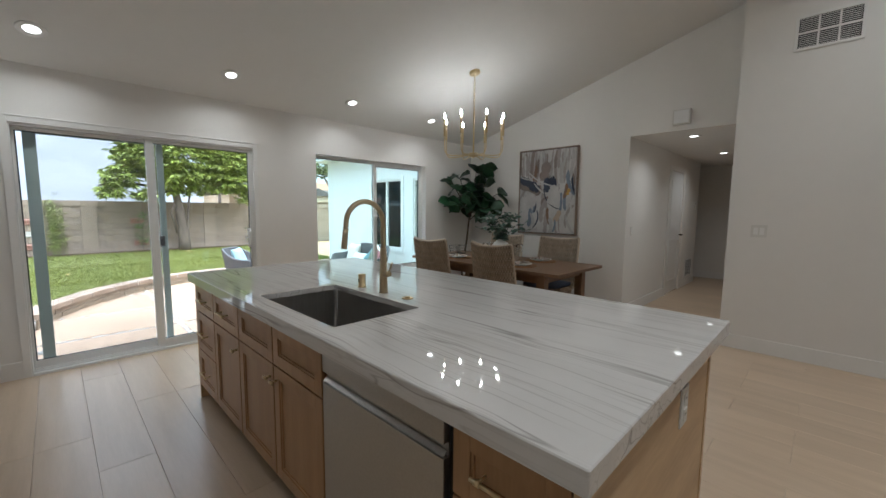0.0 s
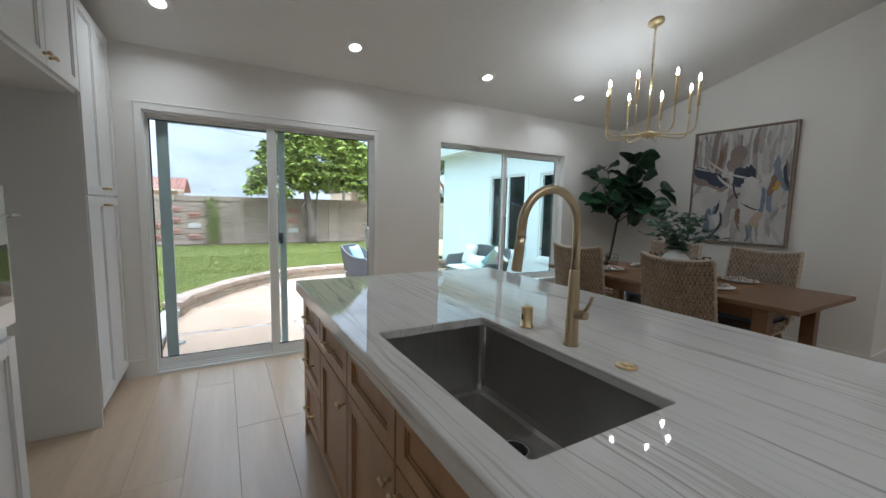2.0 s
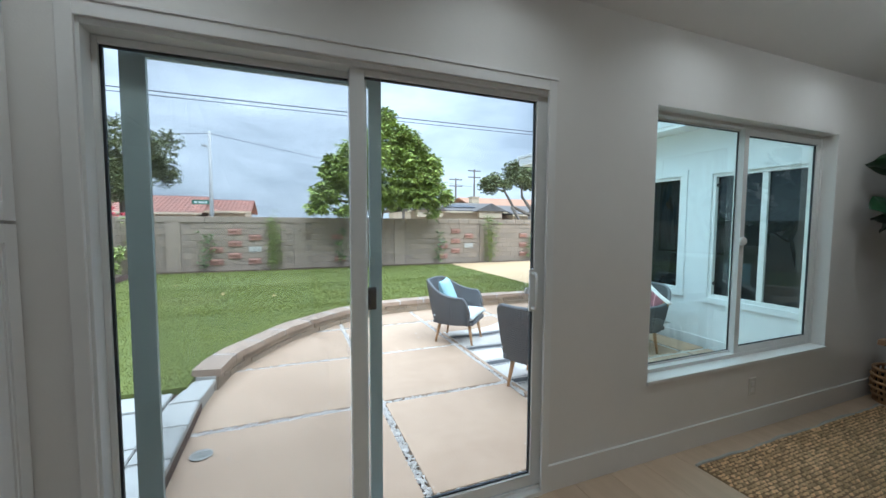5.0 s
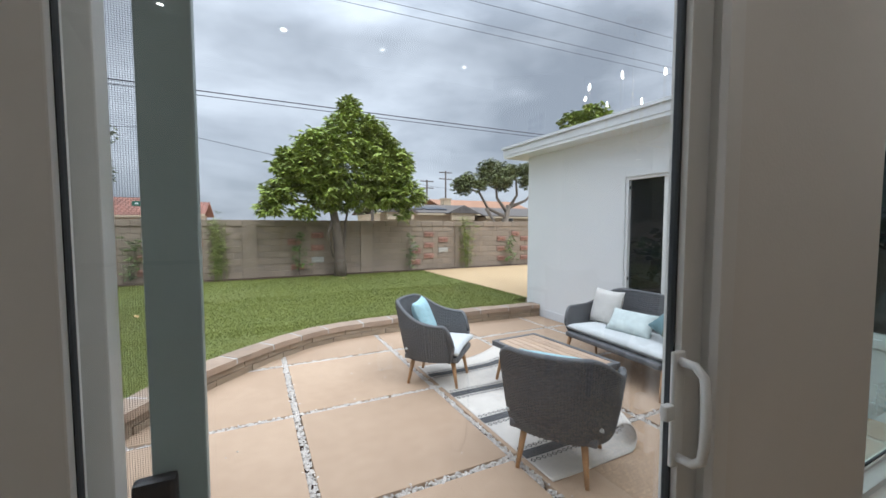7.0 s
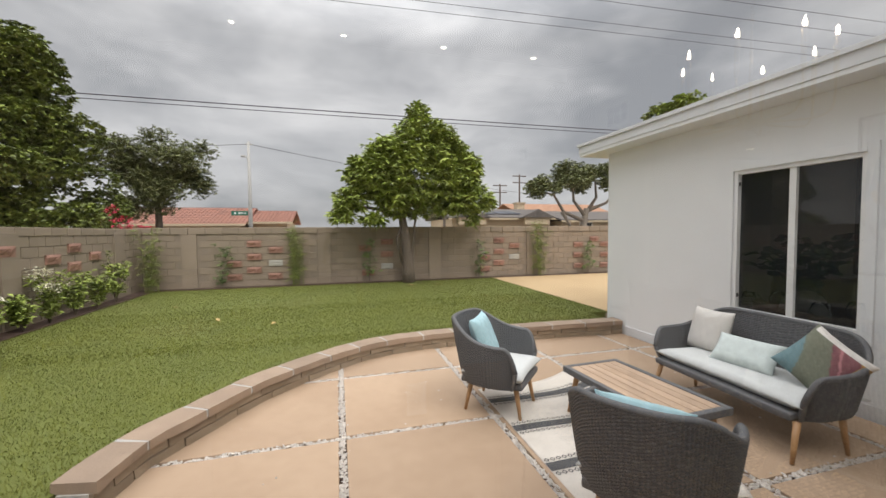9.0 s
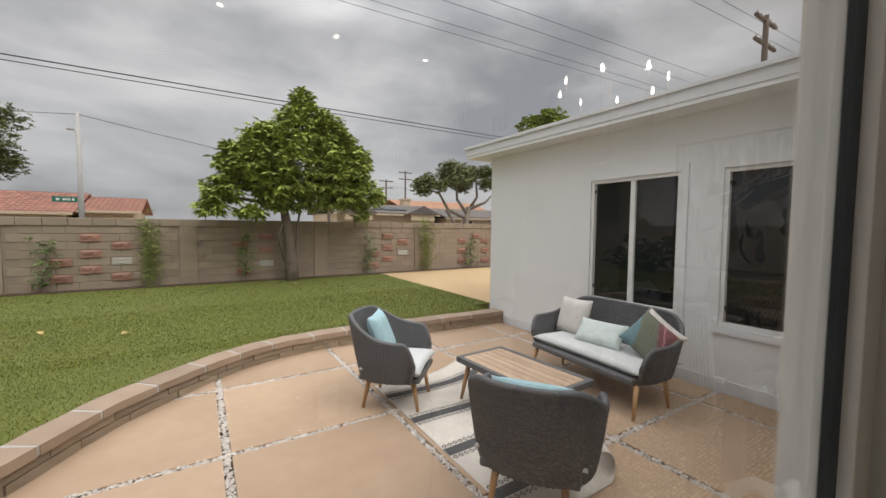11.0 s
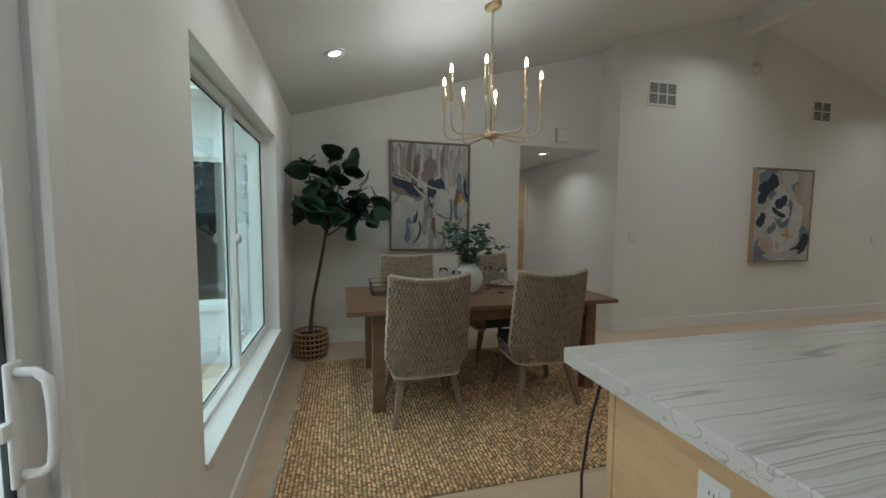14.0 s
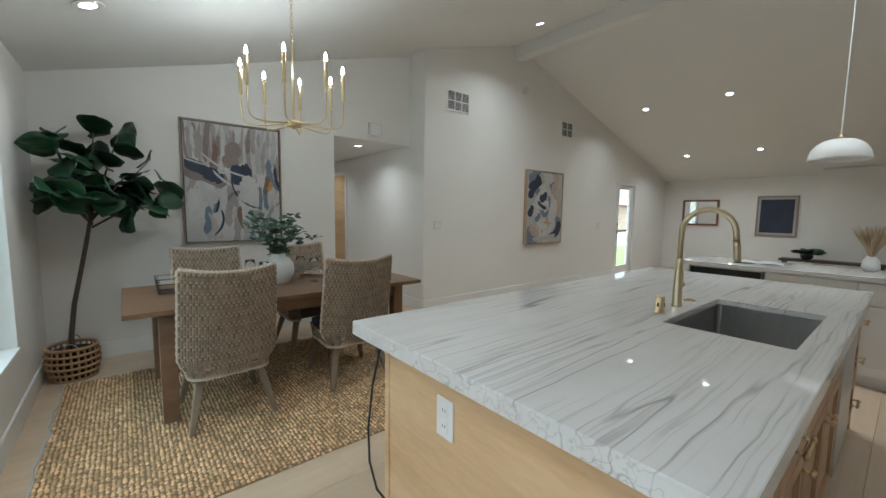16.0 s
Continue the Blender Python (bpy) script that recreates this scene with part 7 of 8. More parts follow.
for f in body.faces:
    q = f.calc_center_median()
    side = math.sin(radians(38)) * q.x + math.cos(radians(38)) * q.y
    curve = side + 1.1 * (q.x - 0.05) ** 2
    f.material_index = 4 if q.x > 0.155 and q.y > -0.18 else (3 if q.y > 0.15 else (0 if curve < -0.09 else (2 if side < 0.06 else (5 if 0.1 < side < 0.115 else 1))))
ob = part("cover", body, PATCHES[0], patch, smooth=True)
for m_ in PATCHES[1:]:
    ob.data.materials.append(m_)
ct = thing("coffee_table", "outdoor coffee table with teak slats in a dark woven frame", "coffee table", at=pose(3.56, 8.2, PZ + 0.006, 0, 0, 3))
L2, W2 = 0.53, 0.285
bm = bmesh.new()
for r in ((-W2, -W2 + 0.045, -L2, L2), (W2 - 0.045, W2, -L2, L2), (-W2 + 0.045, W2 - 0.045, -L2, -L2 + 0.045), (-W2 + 0.045, W2 - 0.045, L2 - 0.045, L2)):
    box(bm, *r, 0.345, 0.398, 0.008)
part("woven_frame", bm, GREY_WICKER, ct)
TEAK_TOP = material("weathered_teak", (0.5, 0.36, 0.255), 0.6, scale=3, stretch=(6, 0.7, 1), second=(0.34, 0.23, 0.15), random_tone=0.1)
for k in range(6):
    x = -W2 + 0.049 + k * (2 * W2 - 0.098) / 6
    part("slat", boxes((x, x + (2 * W2 - 0.098) / 6 - 0.006, -L2 + 0.048, L2 - 0.048, 0.375, 0.395), bevel=0.002), TEAK_TOP, ct)
part("under_frame", boxes((-W2 + 0.03, W2 - 0.03, -L2 + 0.03, L2 - 0.03, 0.34, 0.372)), GREY_WICKER, ct)
for x in (-1, 1):
    for y in (-1, 1):
        part("leg", tube(bmesh.new(), [(x * 0.2, y * 0.44, 0.345), (x * 0.25, y * 0.49, 0)], [0.024, 0.014], 10), TEAK, ct, smooth=True)

# striped rug on the patio
RUG_CREAM = material("cream_flatweave", (0.58, 0.53, 0.47), 0.95, vary=0.08, scale=9, bump=0.3, bump_scale=140)
RUG_DARK = material("charcoal_flatweave", (0.07, 0.07, 0.072), 0.95, vary=0.25, scale=20, bump=0.3, bump_scale=140)


def rug_point(x, y, lift=0.0):
    """The rug's surface: flat, one far corner lifted and one near corner curled back over itself."""
    z = PATIO_Z + 0.006 + 0.003 * math.sin(x * 7 + y * 3)
    a = max(0.0, x + (9.3 - y) * -0.25 - 3.28) if y > 8.6 else 0.0
    z += 0.5 * a * a * max(0, (y - 8.6) / 0.7)
    start = 3.74 - 0.34 * min(1.0, max(0.0, (7.85 - y) / 0.65)) ** 1.3
    over, r = x - start, 0.085
    if over > 0:
        ang = over / r
        return (start + (r - lift) * math.sin(ang), y + 0.25 * over, z + r - (r - lift) * math.cos(ang))
    return (x, y, z + lift)


rg_o = thing("outdoor_rug", "cream outdoor rug with charcoal stripes and curling corners", "rug")
part("field", sheet(bmesh.new(), [[rug_point(2.7 + 1.04 * i / 60, 7.2 + 2.16 * j / 46) for j in range(47)] for i in range(61)], -0.004), RUG_CREAM, rg_o, smooth=True)
for yc in (7.5, 8.02, 8.54, 9.06):
    part("stripe", sheet(bmesh.new(), [[rug_point(2.7 + 1.04 * i / 60, yc - 0.045 + 0.09 * j / 4, 0.0025) for j in range(5)] for i in range(61)]), RUG_DARK, rg_o)
    bm = bmesh.new()
    for side in (-1, 1):
        for k in range(22):
            x = 2.73 + k * 0.046
            y = yc + side * 0.075
            vs = [bm.verts.new(rug_point(x + dx, y + dy, 0.0026)) for dx, dy in ((-0.021, 0), (0, -0.022), (0.021, 0), (0, 0.022))]
            ws = [bm.verts.new(rug_point(x + dx * 0.55, y + dy * 0.55, 0.0026)) for dx, dy in ((-0.021, 0), (0, -0.022), (0.021, 0), (0, 0.022))]
            for e in range(4):
                bm.faces.new((vs[e], vs[(e + 1) % 4], ws[(e + 1) % 4], ws[e]))
    tagged(part("diamond_border", bm, RUG_DARK, rg_o), kind="stuff")
# ---- block wall, planting, trees and street ----
FY, FXL, FZ0 = 17.2, -3.4, -0.034
fence = setting("block_wall", boxes((FXL - 0.15, 12.4, FY + 0.006, FY + 0.15, -0.3, 1.52), (FXL - 0.15, FXL - 0.006, 5.0, FY + 0.006, -0.3, 1.46)), BLOCK_MORTAR, "tan concrete block garden wall with a flat cap", "garden wall")
BW, BH = 0.365, 0.178


def block_mesh(name, w, h, mat, rough=0.0, depth=0.03):
    bm = bmesh.new()
    nx, nz = (6, 4) if rough else (1, 1)
    rnd = random.Random(int(w * 1000 + h * 77))
    if rough:
        rows = []
        for i in range(nx + 1):
            rows.append([(w * (i / nx - 0.5), -depth - (0 if i in (0, nx) or j in (0, nz) else rnd.uniform(0, rough)), h * (j / nz - 0.5)) for j in range(nz + 1)])
        sheet(bm, rows, -depth)
    else:
        box(bm, -w / 2, w / 2, -depth, 0, -h / 2, h / 2, 0.006, 1)
    me = mesh_of(bm, name)
    me.materials.append(mat)
    return me


FULL = block_mesh("block", BW - 0.01, BH - 0.01, BLOCK, depth=0.012)
rest_v, rest_f = [], []


def rest_block(cx, cy, cz, w, h, turned):
    b = len(rest_v)
    for dx, dz, d in ((-1, -1, 0.0), (1, -1, 0.0), (1, 1, 0.0), (-1, 1, 0.0), (-1, -1, 0.012), (1, -1, 0.012), (1, 1, 0.012), (-1, 1, 0.012)):
        s_ = 0.5 if d == 0 else 0.485
        x, z = dx * w * s_, dz * h * s_
        rest_v.append((cx + d, cy + x, cz + z) if turned else (cx + x, cy - d, cz + z))
    rest_f.extend([(b + 4, b + 5, b + 6, b + 7)] + [(b + i, b + (i + 1) % 4, b + 4 + (i + 1) % 4, b + 4 + i) for i in range(4)])


PIL = ((-2.53, -2.17), (0.83, 1.19), (4.03, 4.39), (7.3, 7.64))
made = 0
for r in range(8):
    z = FZ0 + BH * (r + 0.5)
    x = FXL + (0 if r % 2 else BW / 2)
    while x < 12.2:
        cx = x + BW / 2
        if not any(a - 0.1 < cx < b + 0.1 for a, b in PIL):
            if -2.2 < cx < 10.3 and made < 300:
                o = new("block", FULL)
                o.parent = fence
                o.location = (cx, FY + 0.006, z)
                made += 1
            else:
                rest_block(cx, FY + 0.006, z, BW - 0.01, BH - 0.01, False)
        x += BW
    y = 6.2 + (0 if r % 2 else BW / 2)
    while y < FY - 0.2:
        rest_block(FXL - 0.006, y + BW / 2, z, BW - 0.01, BH - 0.01, True)
        y += BW
me = bpy.data.meshes.new("block_rest")
me.from_pydata(rest_v, [], rest_f)
me.materials.append(BLOCK)
o = new("block_rest", me)
o.parent = fence
tagged(o, "rest of the tan concrete blocks", kind="stuff")
for a, b in PIL:
    part("pilaster", boxes((a, b, FY - 0.035, FY + 0.006, FZ0 - 0.05, 1.385), bevel=0.006), BLOCK, fence)
for y in (12.9, 15.9):
    part("pilaster", boxes((FXL - 0.006, FXL + 0.035, y, y + 0.36, FZ0, 1.44), bevel=0.006), BLOCK, fence)
k = 0
x = FXL - 0.16
while x < 12.3:
    part("cap_block", boxes((x + 0.004, x + 0.396, FY - 0.03, FY + 0.18, 1.388, 1.56), bevel=0.012), BLOCK, fence)
    x += 0.4
y = 6.0
while y < FY - 0.05:
    part("cap_block", boxes((FXL - 0.17, FXL + 0.02, y + 0.004, min(FY - 0.04, y + 0.396), 1.388, 1.53), bevel=0.012), BLOCK, fence)
    y += 0.4
ROUGH = block_mesh("accent_stone", 0.355, 0.165, RED_STONE, 0.03, 0.035)
ROUGH_GREY = block_mesh("accent_stone", 0.35, 0.165, GREY_STONE, 0.015, 0.02)
COURSE = lambda k: FZ0 + BH * (k + 0.5)
for x, k, grey in ((-0.8, 6, 0), (-0.8, 4, 0), (-0.81, 2, 0), (-0.26, 5, 0), (-0.27, 3, 1), (-0.28, 1, 0), (-1.29, 3, 0), (-1.29, 1, 0), (2.77, 6, 0), (2.77, 4, 0), (2.77, 2, 1), (2.22, 1, 0), (2.14, 5, 0), (6.32, 6, 0), (6.32, 4, 0), (6.32, 2, 0), (6.85, 5, 0), (6.85, 3, 1), (5.84, 3, 0), (5.83, 1, 0), (9.21, 5, 0), (9.21, 3, 0), (9.22, 1, 0), (9.83, 6, 0), (10.24, 5, 0), (10.25, 3, 0), (10.25, 1, 0)):
    z = COURSE(k)
    o = new("accent_stone", ROUGH_GREY if grey else ROUGH)
    o.parent = fence
    o.location = (x, FY - 0.002, z)
for y, z in ((14.57, 1.16), (13.99, 0.98), (14.55, 0.82), (15.2, 0.98), (13.0, 1.16), (12.6, 0.8)):
    o = new("accent_stone", ROUGH)
    o.parent = fence
    o.matrix_basis = pose(FXL + 0.002, y, z, 0, 0, 90)


# foliage
def foliage(name, colour, second, rough=0.55):
    m = material(name, colour, rough, scale=3.0, second=second)
    n, l = m.node_tree.nodes, m.node_tree.links
    b = n["Principled BSDF"]
    g = n.new("ShaderNodeNewGeometry")
    r = n.new("ShaderNodeMapRange")
    r.inputs["To Min"].default_value, r.inputs["To Max"].default_value = 0.5, 1.6
    l.new(g.outputs["Random Per Island"], r.inputs["Value"])
    h = n.new("ShaderNodeHueSaturation")
    l.new(r.outputs["Result"], h.inputs["Value"])
    l.new(b.inputs["Base Color"].links[0].from_socket, h.inputs["Color"])
    l.new(h.outputs["Color"], b.inputs["Base Color"])
    return m


GREEN_A = foliage("avocado_leaf", (0.36, 0.42, 0.085), (0.17, 0.225, 0.045))
GREEN_B = foliage("dark_bushy_leaf", (0.22, 0.265, 0.045), (0.08, 0.11, 0.022))
GREEN_C = foliage("olive_leaf", (0.2, 0.215, 0.075), (0.115, 0.135, 0.048))
GREEN_D = foliage("bamboo_leaf", (0.24, 0.27, 0.05), (0.13, 0.18, 0.035))
GREEN_E = foliage("vine_leaf", (0.15, 0.25, 0.05), (0.085, 0.16, 0.035))
PINK = foliage("magenta_bract", (0.5, 0.02, 0.06), (0.35, 0.01, 0.04))
WHITE_FL = foliage("cream_flower", (0.7, 0.66, 0.52), (0.55, 0.52, 0.4))
TRUNK = material("tree_bark", (0.14, 0.11, 0.085), 0.9, vary=0.3, scale=8, bump=0.8, bump_scale=30)
PALE_BARK = material("pale_bark", (0.26, 0.22, 0.18), 0.9, vary=0.25, scale=6, bump=0.6, bump_scale=25)


class Leaves:
    """Many small folded leaves gathered in one mesh."""

    def __init__(self, seed):
        self.v, self.f, self.r = [], [], random.Random(seed)

    def leaf(self, p, d, l, w):
        r = self.r
        d = d.normalized()
        side = d.cross(Vector((r.uniform(-1, 1), r.uniform(-1, 1), 1.2)))
        side = side.normalized() if side.length > 1e-3 else Vector((1, 0, 0))
        up = side.cross(d)
        b = len(self.v)
        mid = p + d * l * 0.5
        self.v += [p, mid + side * w + up * w * 0.35, p + d * l - up * l * 0.12, mid - side * w + up * w * 0.35, mid]
        self.f += [(b, b + 4, b + 1), (b + 1, b + 4, b + 2), (b, b + 3, b + 4), (b + 3, b + 2, b + 4)]

    def whorl(self, p, axis, n, l, w):
        r = self.r
        for k in range(n):
            a = k * 2.4 + r.uniform(0, 1)
            d = axis * r.uniform(0.1, 0.7) + Vector((math.cos(a), math.sin(a), r.uniform(-0.75, 0.25)))
            self.leaf(p + axis * r.uniform(-0.05, 0.03), d, l * r.uniform(0.7, 1.2), w * r.uniform(0.8, 1.2))

    def make(self, name, mat, parent):
        me = bpy.data.meshes.new(name)
        me.from_pydata(self.v, [], self.f)
        me.materials.append(mat)
        o = new(name, me)
        o.parent = parent
        return o


def crown(seed, blobs, per, l, w, n=8, shell=0.72):
    """Whorls over the outside of several uneven lobes."""
    lv = Leaves(seed)
    r = lv.r
    for bi, (c, rad) in enumerate(blobs):
        c, rad = Vector(c), Vector(rad)
        for k in range(int(per * (rad.x * rad.y + rad.y * rad.z + rad.x * rad.z) / 3)):
            d = Vector((r.gauss(0, 1), r.gauss(0, 1), r.gauss(0.15, 1))).normalized()
            s = r.uniform(shell, 1.0) * (1 + 0.12 * noise.noise(d * 2.3 + c))
            p = c + Vector((d.x * rad.x, d.y * rad.y, d.z * rad.z)) * s
            lv.whorl(p, (d + Vector((0, 0, 0.25))).normalized(), n, l, w)
    return lv


def limb(bm, pts, r0, r1, seg=8):
    n = len(pts)
    return tube(bm, pts, [r0 + (r1 - r0) * k / (n - 1) for k in range(n)], seg)


av = thing("avocado_tree", "leafy avocado tree with a leaning trunk by the wall", "tree")
bx, by = 3.33, 16.75
part("trunk", limb(bmesh.new(), [(bx, by, -0.1), (bx + 0.0, by, 0.3), (bx - 0.03, by, 0.8), (bx - 0.1, by - 0.02, 1.35), (bx - 0.18, by, 1.9), (bx - 0.15, by + 0.02, 2.7), (bx + 0.1, by, 3.6), (bx + 0.3, by, 4.5)], 0.19, 0.04, 12), TRUNK, av, smooth=True)
for pts in (((bx - 0.16, by, 1.8), (bx - 0.9, by - 0.1, 2.05), (bx - 1.7, by - 0.2, 2.15), (bx - 2.1, by - 0.2, 2.0)), ((bx - 0.15, by, 2.0), (bx + 0.5, by, 2.6), (bx + 1.3, by - 0.1, 3.0)), ((bx + 0.02, by - 0.05, 0.2), (bx + 0.12, by - 0.05, 0.8), (bx + 0.17, by, 1.5), (bx + 0.3, by, 2.2)), ((bx - 0.16, by, 2.1), (bx - 0.8, by, 2.9), (bx - 1.2, by, 3.4)), ((bx - 0.15, by, 1.6), (bx - 0.35, by - 0.1, 1.2), (bx - 0.2, by - 0.05, 0.5))):
    part("limb", limb(bmesh.new(), pts, 0.055, 0.02), TRUNK, av, smooth=True)
blobs = [((3.5, 16.6, 3.05), (1.5, 1.2, 0.95)), ((3.75, 16.6, 3.95), (0.9, 0.85, 0.7)), ((3.6, 16.6, 4.72), (0.3, 0.3, 0.36)), ((2.35, 16.5, 2.95), (0.72, 0.75, 0.6)), ((4.75, 16.5, 3.1), (0.68, 0.8, 0.68)), ((1.75, 16.4, 2.3), (0.5, 0.55, 0.42)), ((5.15, 16.4, 2.35), (0.5, 0.6, 0.48)), ((4.35, 16.5, 2.3), (0.75, 0.7, 0.45)), ((1.5, 16.3, 1.85), (0.32, 0.35, 0.22)), ((2.35, 16.3, 1.75), (0.4, 0.35, 0.16)), ((5.65, 16.4, 2.25), (0.22, 0.25, 0.22)), ((5.15, 16.4, 1.75), (0.22, 0.25, 0.15)), ((2.9, 16.5, 2.5), (0.65, 0.6, 0.4)), ((2.75, 16.5, 3.55), (0.65, 0.6, 0.45)), ((4.5, 16.5, 3.7), (0.6, 0.6, 0.45)), ((3.3, 16.75, 2.15), (0.9, 0.5, 0.35)), ((4.3, 16.5, 4.0), (0.5, 0.6, 0.42)), ((5.0, 16.5, 3.25), (0.45, 0.6, 0.36)), ((1.95, 16.5, 3.0), (0.45, 0.55, 0.36))]
crown(41, blobs, 500, 0.2, 0.036, 10, 0.45).make("crown", GREEN_A, av)

big = thing("broadleaf_tree", "large dense dark green tree behind the wall", "tree")
part("trunk", limb(bmesh.new(), [(-8.6, 20.5, -0.2), (-8.6, 20.5, 3.0), (-8.5, 20.5, 6.5)], 0.3, 0.1), TRUNK, big, smooth=True)
R = random.Random(8)
blobs = []
for k in range(84):
    h = R.uniform(0.9, 7.3)
    spread = (2.75 * (1 - ((h - 0.9) / 7.6) ** 1.5) + 0.25) * R.uniform(0.55, 1.0)
    a = R.uniform(0, 6.28)
    size = R.uniform(0.55, 0.95)
    blobs.append(((-8.6 + spread * math.cos(a), 20.4 + spread * math.sin(a), h), (size, size, size * 0.72)))
for k in range(16):
    blobs.append(((-10.6 + 0.31 * k, 19.2 + R.uniform(-0.3, 0.6), R.uniform(1.3, 2.5)), (0.65, 0.6, 0.5)))
for h in (1.5, 3.0, 4.5, 6.0):
    blobs.append(((-8.6, 20.4, h), (1.9 - 0.2 * h, 1.9 - 0.2 * h, 1.0)))
crown(42, blobs, 280, 0.15, 0.05, 8, 0.86).make("crown", GREEN_B, big)
ol = thing("feathery_tree", "dark olive feathery tree behind the wall", "tree")
part("trunk", limb(bmesh.new(), [(-5.6, 24, -0.2), (-5.6, 24, 2.0), (-5.7, 24, 4.6)], 0.2, 0.06), TRUNK, ol, smooth=True)
blobs = [((-5.7 + R.uniform(-1.7, 1.5), 24 + R.uniform(-1, 1), R.uniform(2.0, 5.0)), (R.uniform(0.5, 0.9), 0.7, R.uniform(0.35, 0.6))) for k in range(36)] + [((-5.6, 24, 5.3), (0.8, 0.6, 0.45)), ((-3.9, 24, 3.4), (0.5, 0.4, 0.18)), ((-6.9, 24, 5.0), (0.6, 0.5, 0.4))]
crown(43, blobs, 420, 0.12, 0.026, 8, 0.25).make("crown", GREEN_C, ol)
sy = thing("spreading_tree", "spreading street tree with twisting pale limbs", "tree")
part("trunk", limb(bmesh.new(), [(14.2, 24, -0.2), (14.2, 24, 1.6), (14.4, 24, 2.6)], 0.22, 0.14), PALE_BARK, sy, smooth=True)
for pts in (((14.3, 24, 2.2), (13.6, 24, 3.0), (13.5, 24, 4.2)), ((14.4, 24, 2.4), (15.0, 24, 3.2), (14.9, 24, 4.3)), ((14.3, 24, 1.9), (13.0, 24, 2.4), (12.4, 24, 3.3), (11.4, 24, 3.5)), ((14.5, 24, 2.5), (15.6, 24, 2.9), (16.4, 24, 3.6)), ((12.9, 24, 2.4), (13.4, 24, 1.7), (13.5, 24, 1.0))):
    part("limb", limb(bmesh.new(), pts, 0.11, 0.04), PALE_BARK, sy, smooth=True)
blobs = [((11.4 + R.uniform(-0.6, 0.8), 24 + R.uniform(-0.8, 0.8), 3.65 + R.uniform(-0.35, 0.4)), (0.5, 0.6, 0.32)) for k in range(9)] + [((13.9 + R.uniform(-1.5, 1.7), 24 + R.uniform(-1, 1), 4.2 + R.uniform(-0.45, 0.6)), (0.6, 0.7, 0.42)) for k in range(18)]
crown(44, blobs, 360, 0.15, 0.038, 7, 0.3).make("crown", GREEN_C, sy)
bh = thing("broadleaf_tree", "tall green tree rising behind the annex roof", "tree")
part("trunk", limb(bmesh.new(), [(20.5, 24, -0.2), (20.5, 24, 4.0), (20.5, 24, 8.0)], 0.3, 0.1), TRUNK, bh, smooth=True)
blobs = [((21.9 + R.uniform(-2.0, 8.0), 24 + R.uniform(-1.5, 1.5), R.uniform(5.2, 8.8)), (1.1, 1.0, 0.75)) for k in range(30)]
crown(45, blobs, 130, 0.3, 0.09, 8, 0.5).make("crown", GREEN_A, bh)


def vine(x, y, h, seed, label):
    g = thing("climbing_shrub", label, "shrub", "shrubs along the wall", at=pose(x, y, -0.04))
    lv = Leaves(seed)
    r = lv.r
    pts = [(r.uniform(-0.06, 0.06), r.uniform(-0.03, 0.03), h * k / 6) for k in range(7)]
    part("stem", limb(bmesh.new(), pts, 0.014, 0.005, 6), TRUNK, g)
    for k in range(34):
        f = r.uniform(0.12, 1.02)
        i = min(5, int(f * 6))
        p = Vector(pts[i]).lerp(Vector(pts[i + 1]), max(0, min(1, f * 6 - i))) + Vector((r.gauss(0, 0.1), r.gauss(-0.02, 0.05), r.gauss(0, 0.04)))
        lv.whorl(p, Vector((0, -0.3, 1)).normalized(), 6, 0.085, 0.024)
    lv.make("leaves", GREEN_E, g)


for x, h, s in ((-1.52, 1.15, 51), (2.2, 1.2, 52), (5.59, 1.15, 53), (9.48, 1.1, 54)):
    vine(x, 17.02, h, s, "thin climbing shrub tied against the block wall")


def bamboo(x, y, h, seed, label):
    g = thing("bamboo_clump", label, "shrub", "shrubs along the wall", at=pose(x, y, -0.04))
    lv = Leaves(seed)
    r = lv.r
    for k in range(9):
        bx_, by_ = r.gauss(0, 0.07), r.gauss(0, 0.05)
        tx, ty, hh = bx_ + r.gauss(0, 0.12), by_ + r.gauss(0, 0.06), h * r.uniform(0.75, 1.05)
        part("cane", limb(bmesh.new(), [(bx_, by_, 0), (bx_ * 0.5 + tx * 0.5, by_, hh * 0.55), (tx, ty, hh)], 0.008, 0.003, 5), GREEN_D, g)
        for j in range(26):
            f = r.uniform(0.12, 1)
            p = Vector((bx_ + (tx - bx_) * f, by_ + (ty - by_) * f, hh * f))
            a = r.uniform(0, 6.28)
            for q in range(5):
                lv.leaf(p + Vector((math.cos(a), math.sin(a), 0)) * 0.05 * q * 0.6, Vector((math.cos(a) + r.uniform(-0.6, 0.6), math.sin(a) + r.uniform(-0.6, 0.6), r.uniform(-0.5, 0.5))), 0.1, 0.009)
    lv.make("leaves", GREEN_D, g)


bamboo(0.28, 16.98, 1.75, 61, "yellow green feathery bamboo against the wall")
bamboo(7.63, 16.98, 1.75, 62, "yellow green feathery bamboo against the wall")
bamboo(-3.05, 16.75, 1.7, 63, "feathery green bamboo in the wall corner")


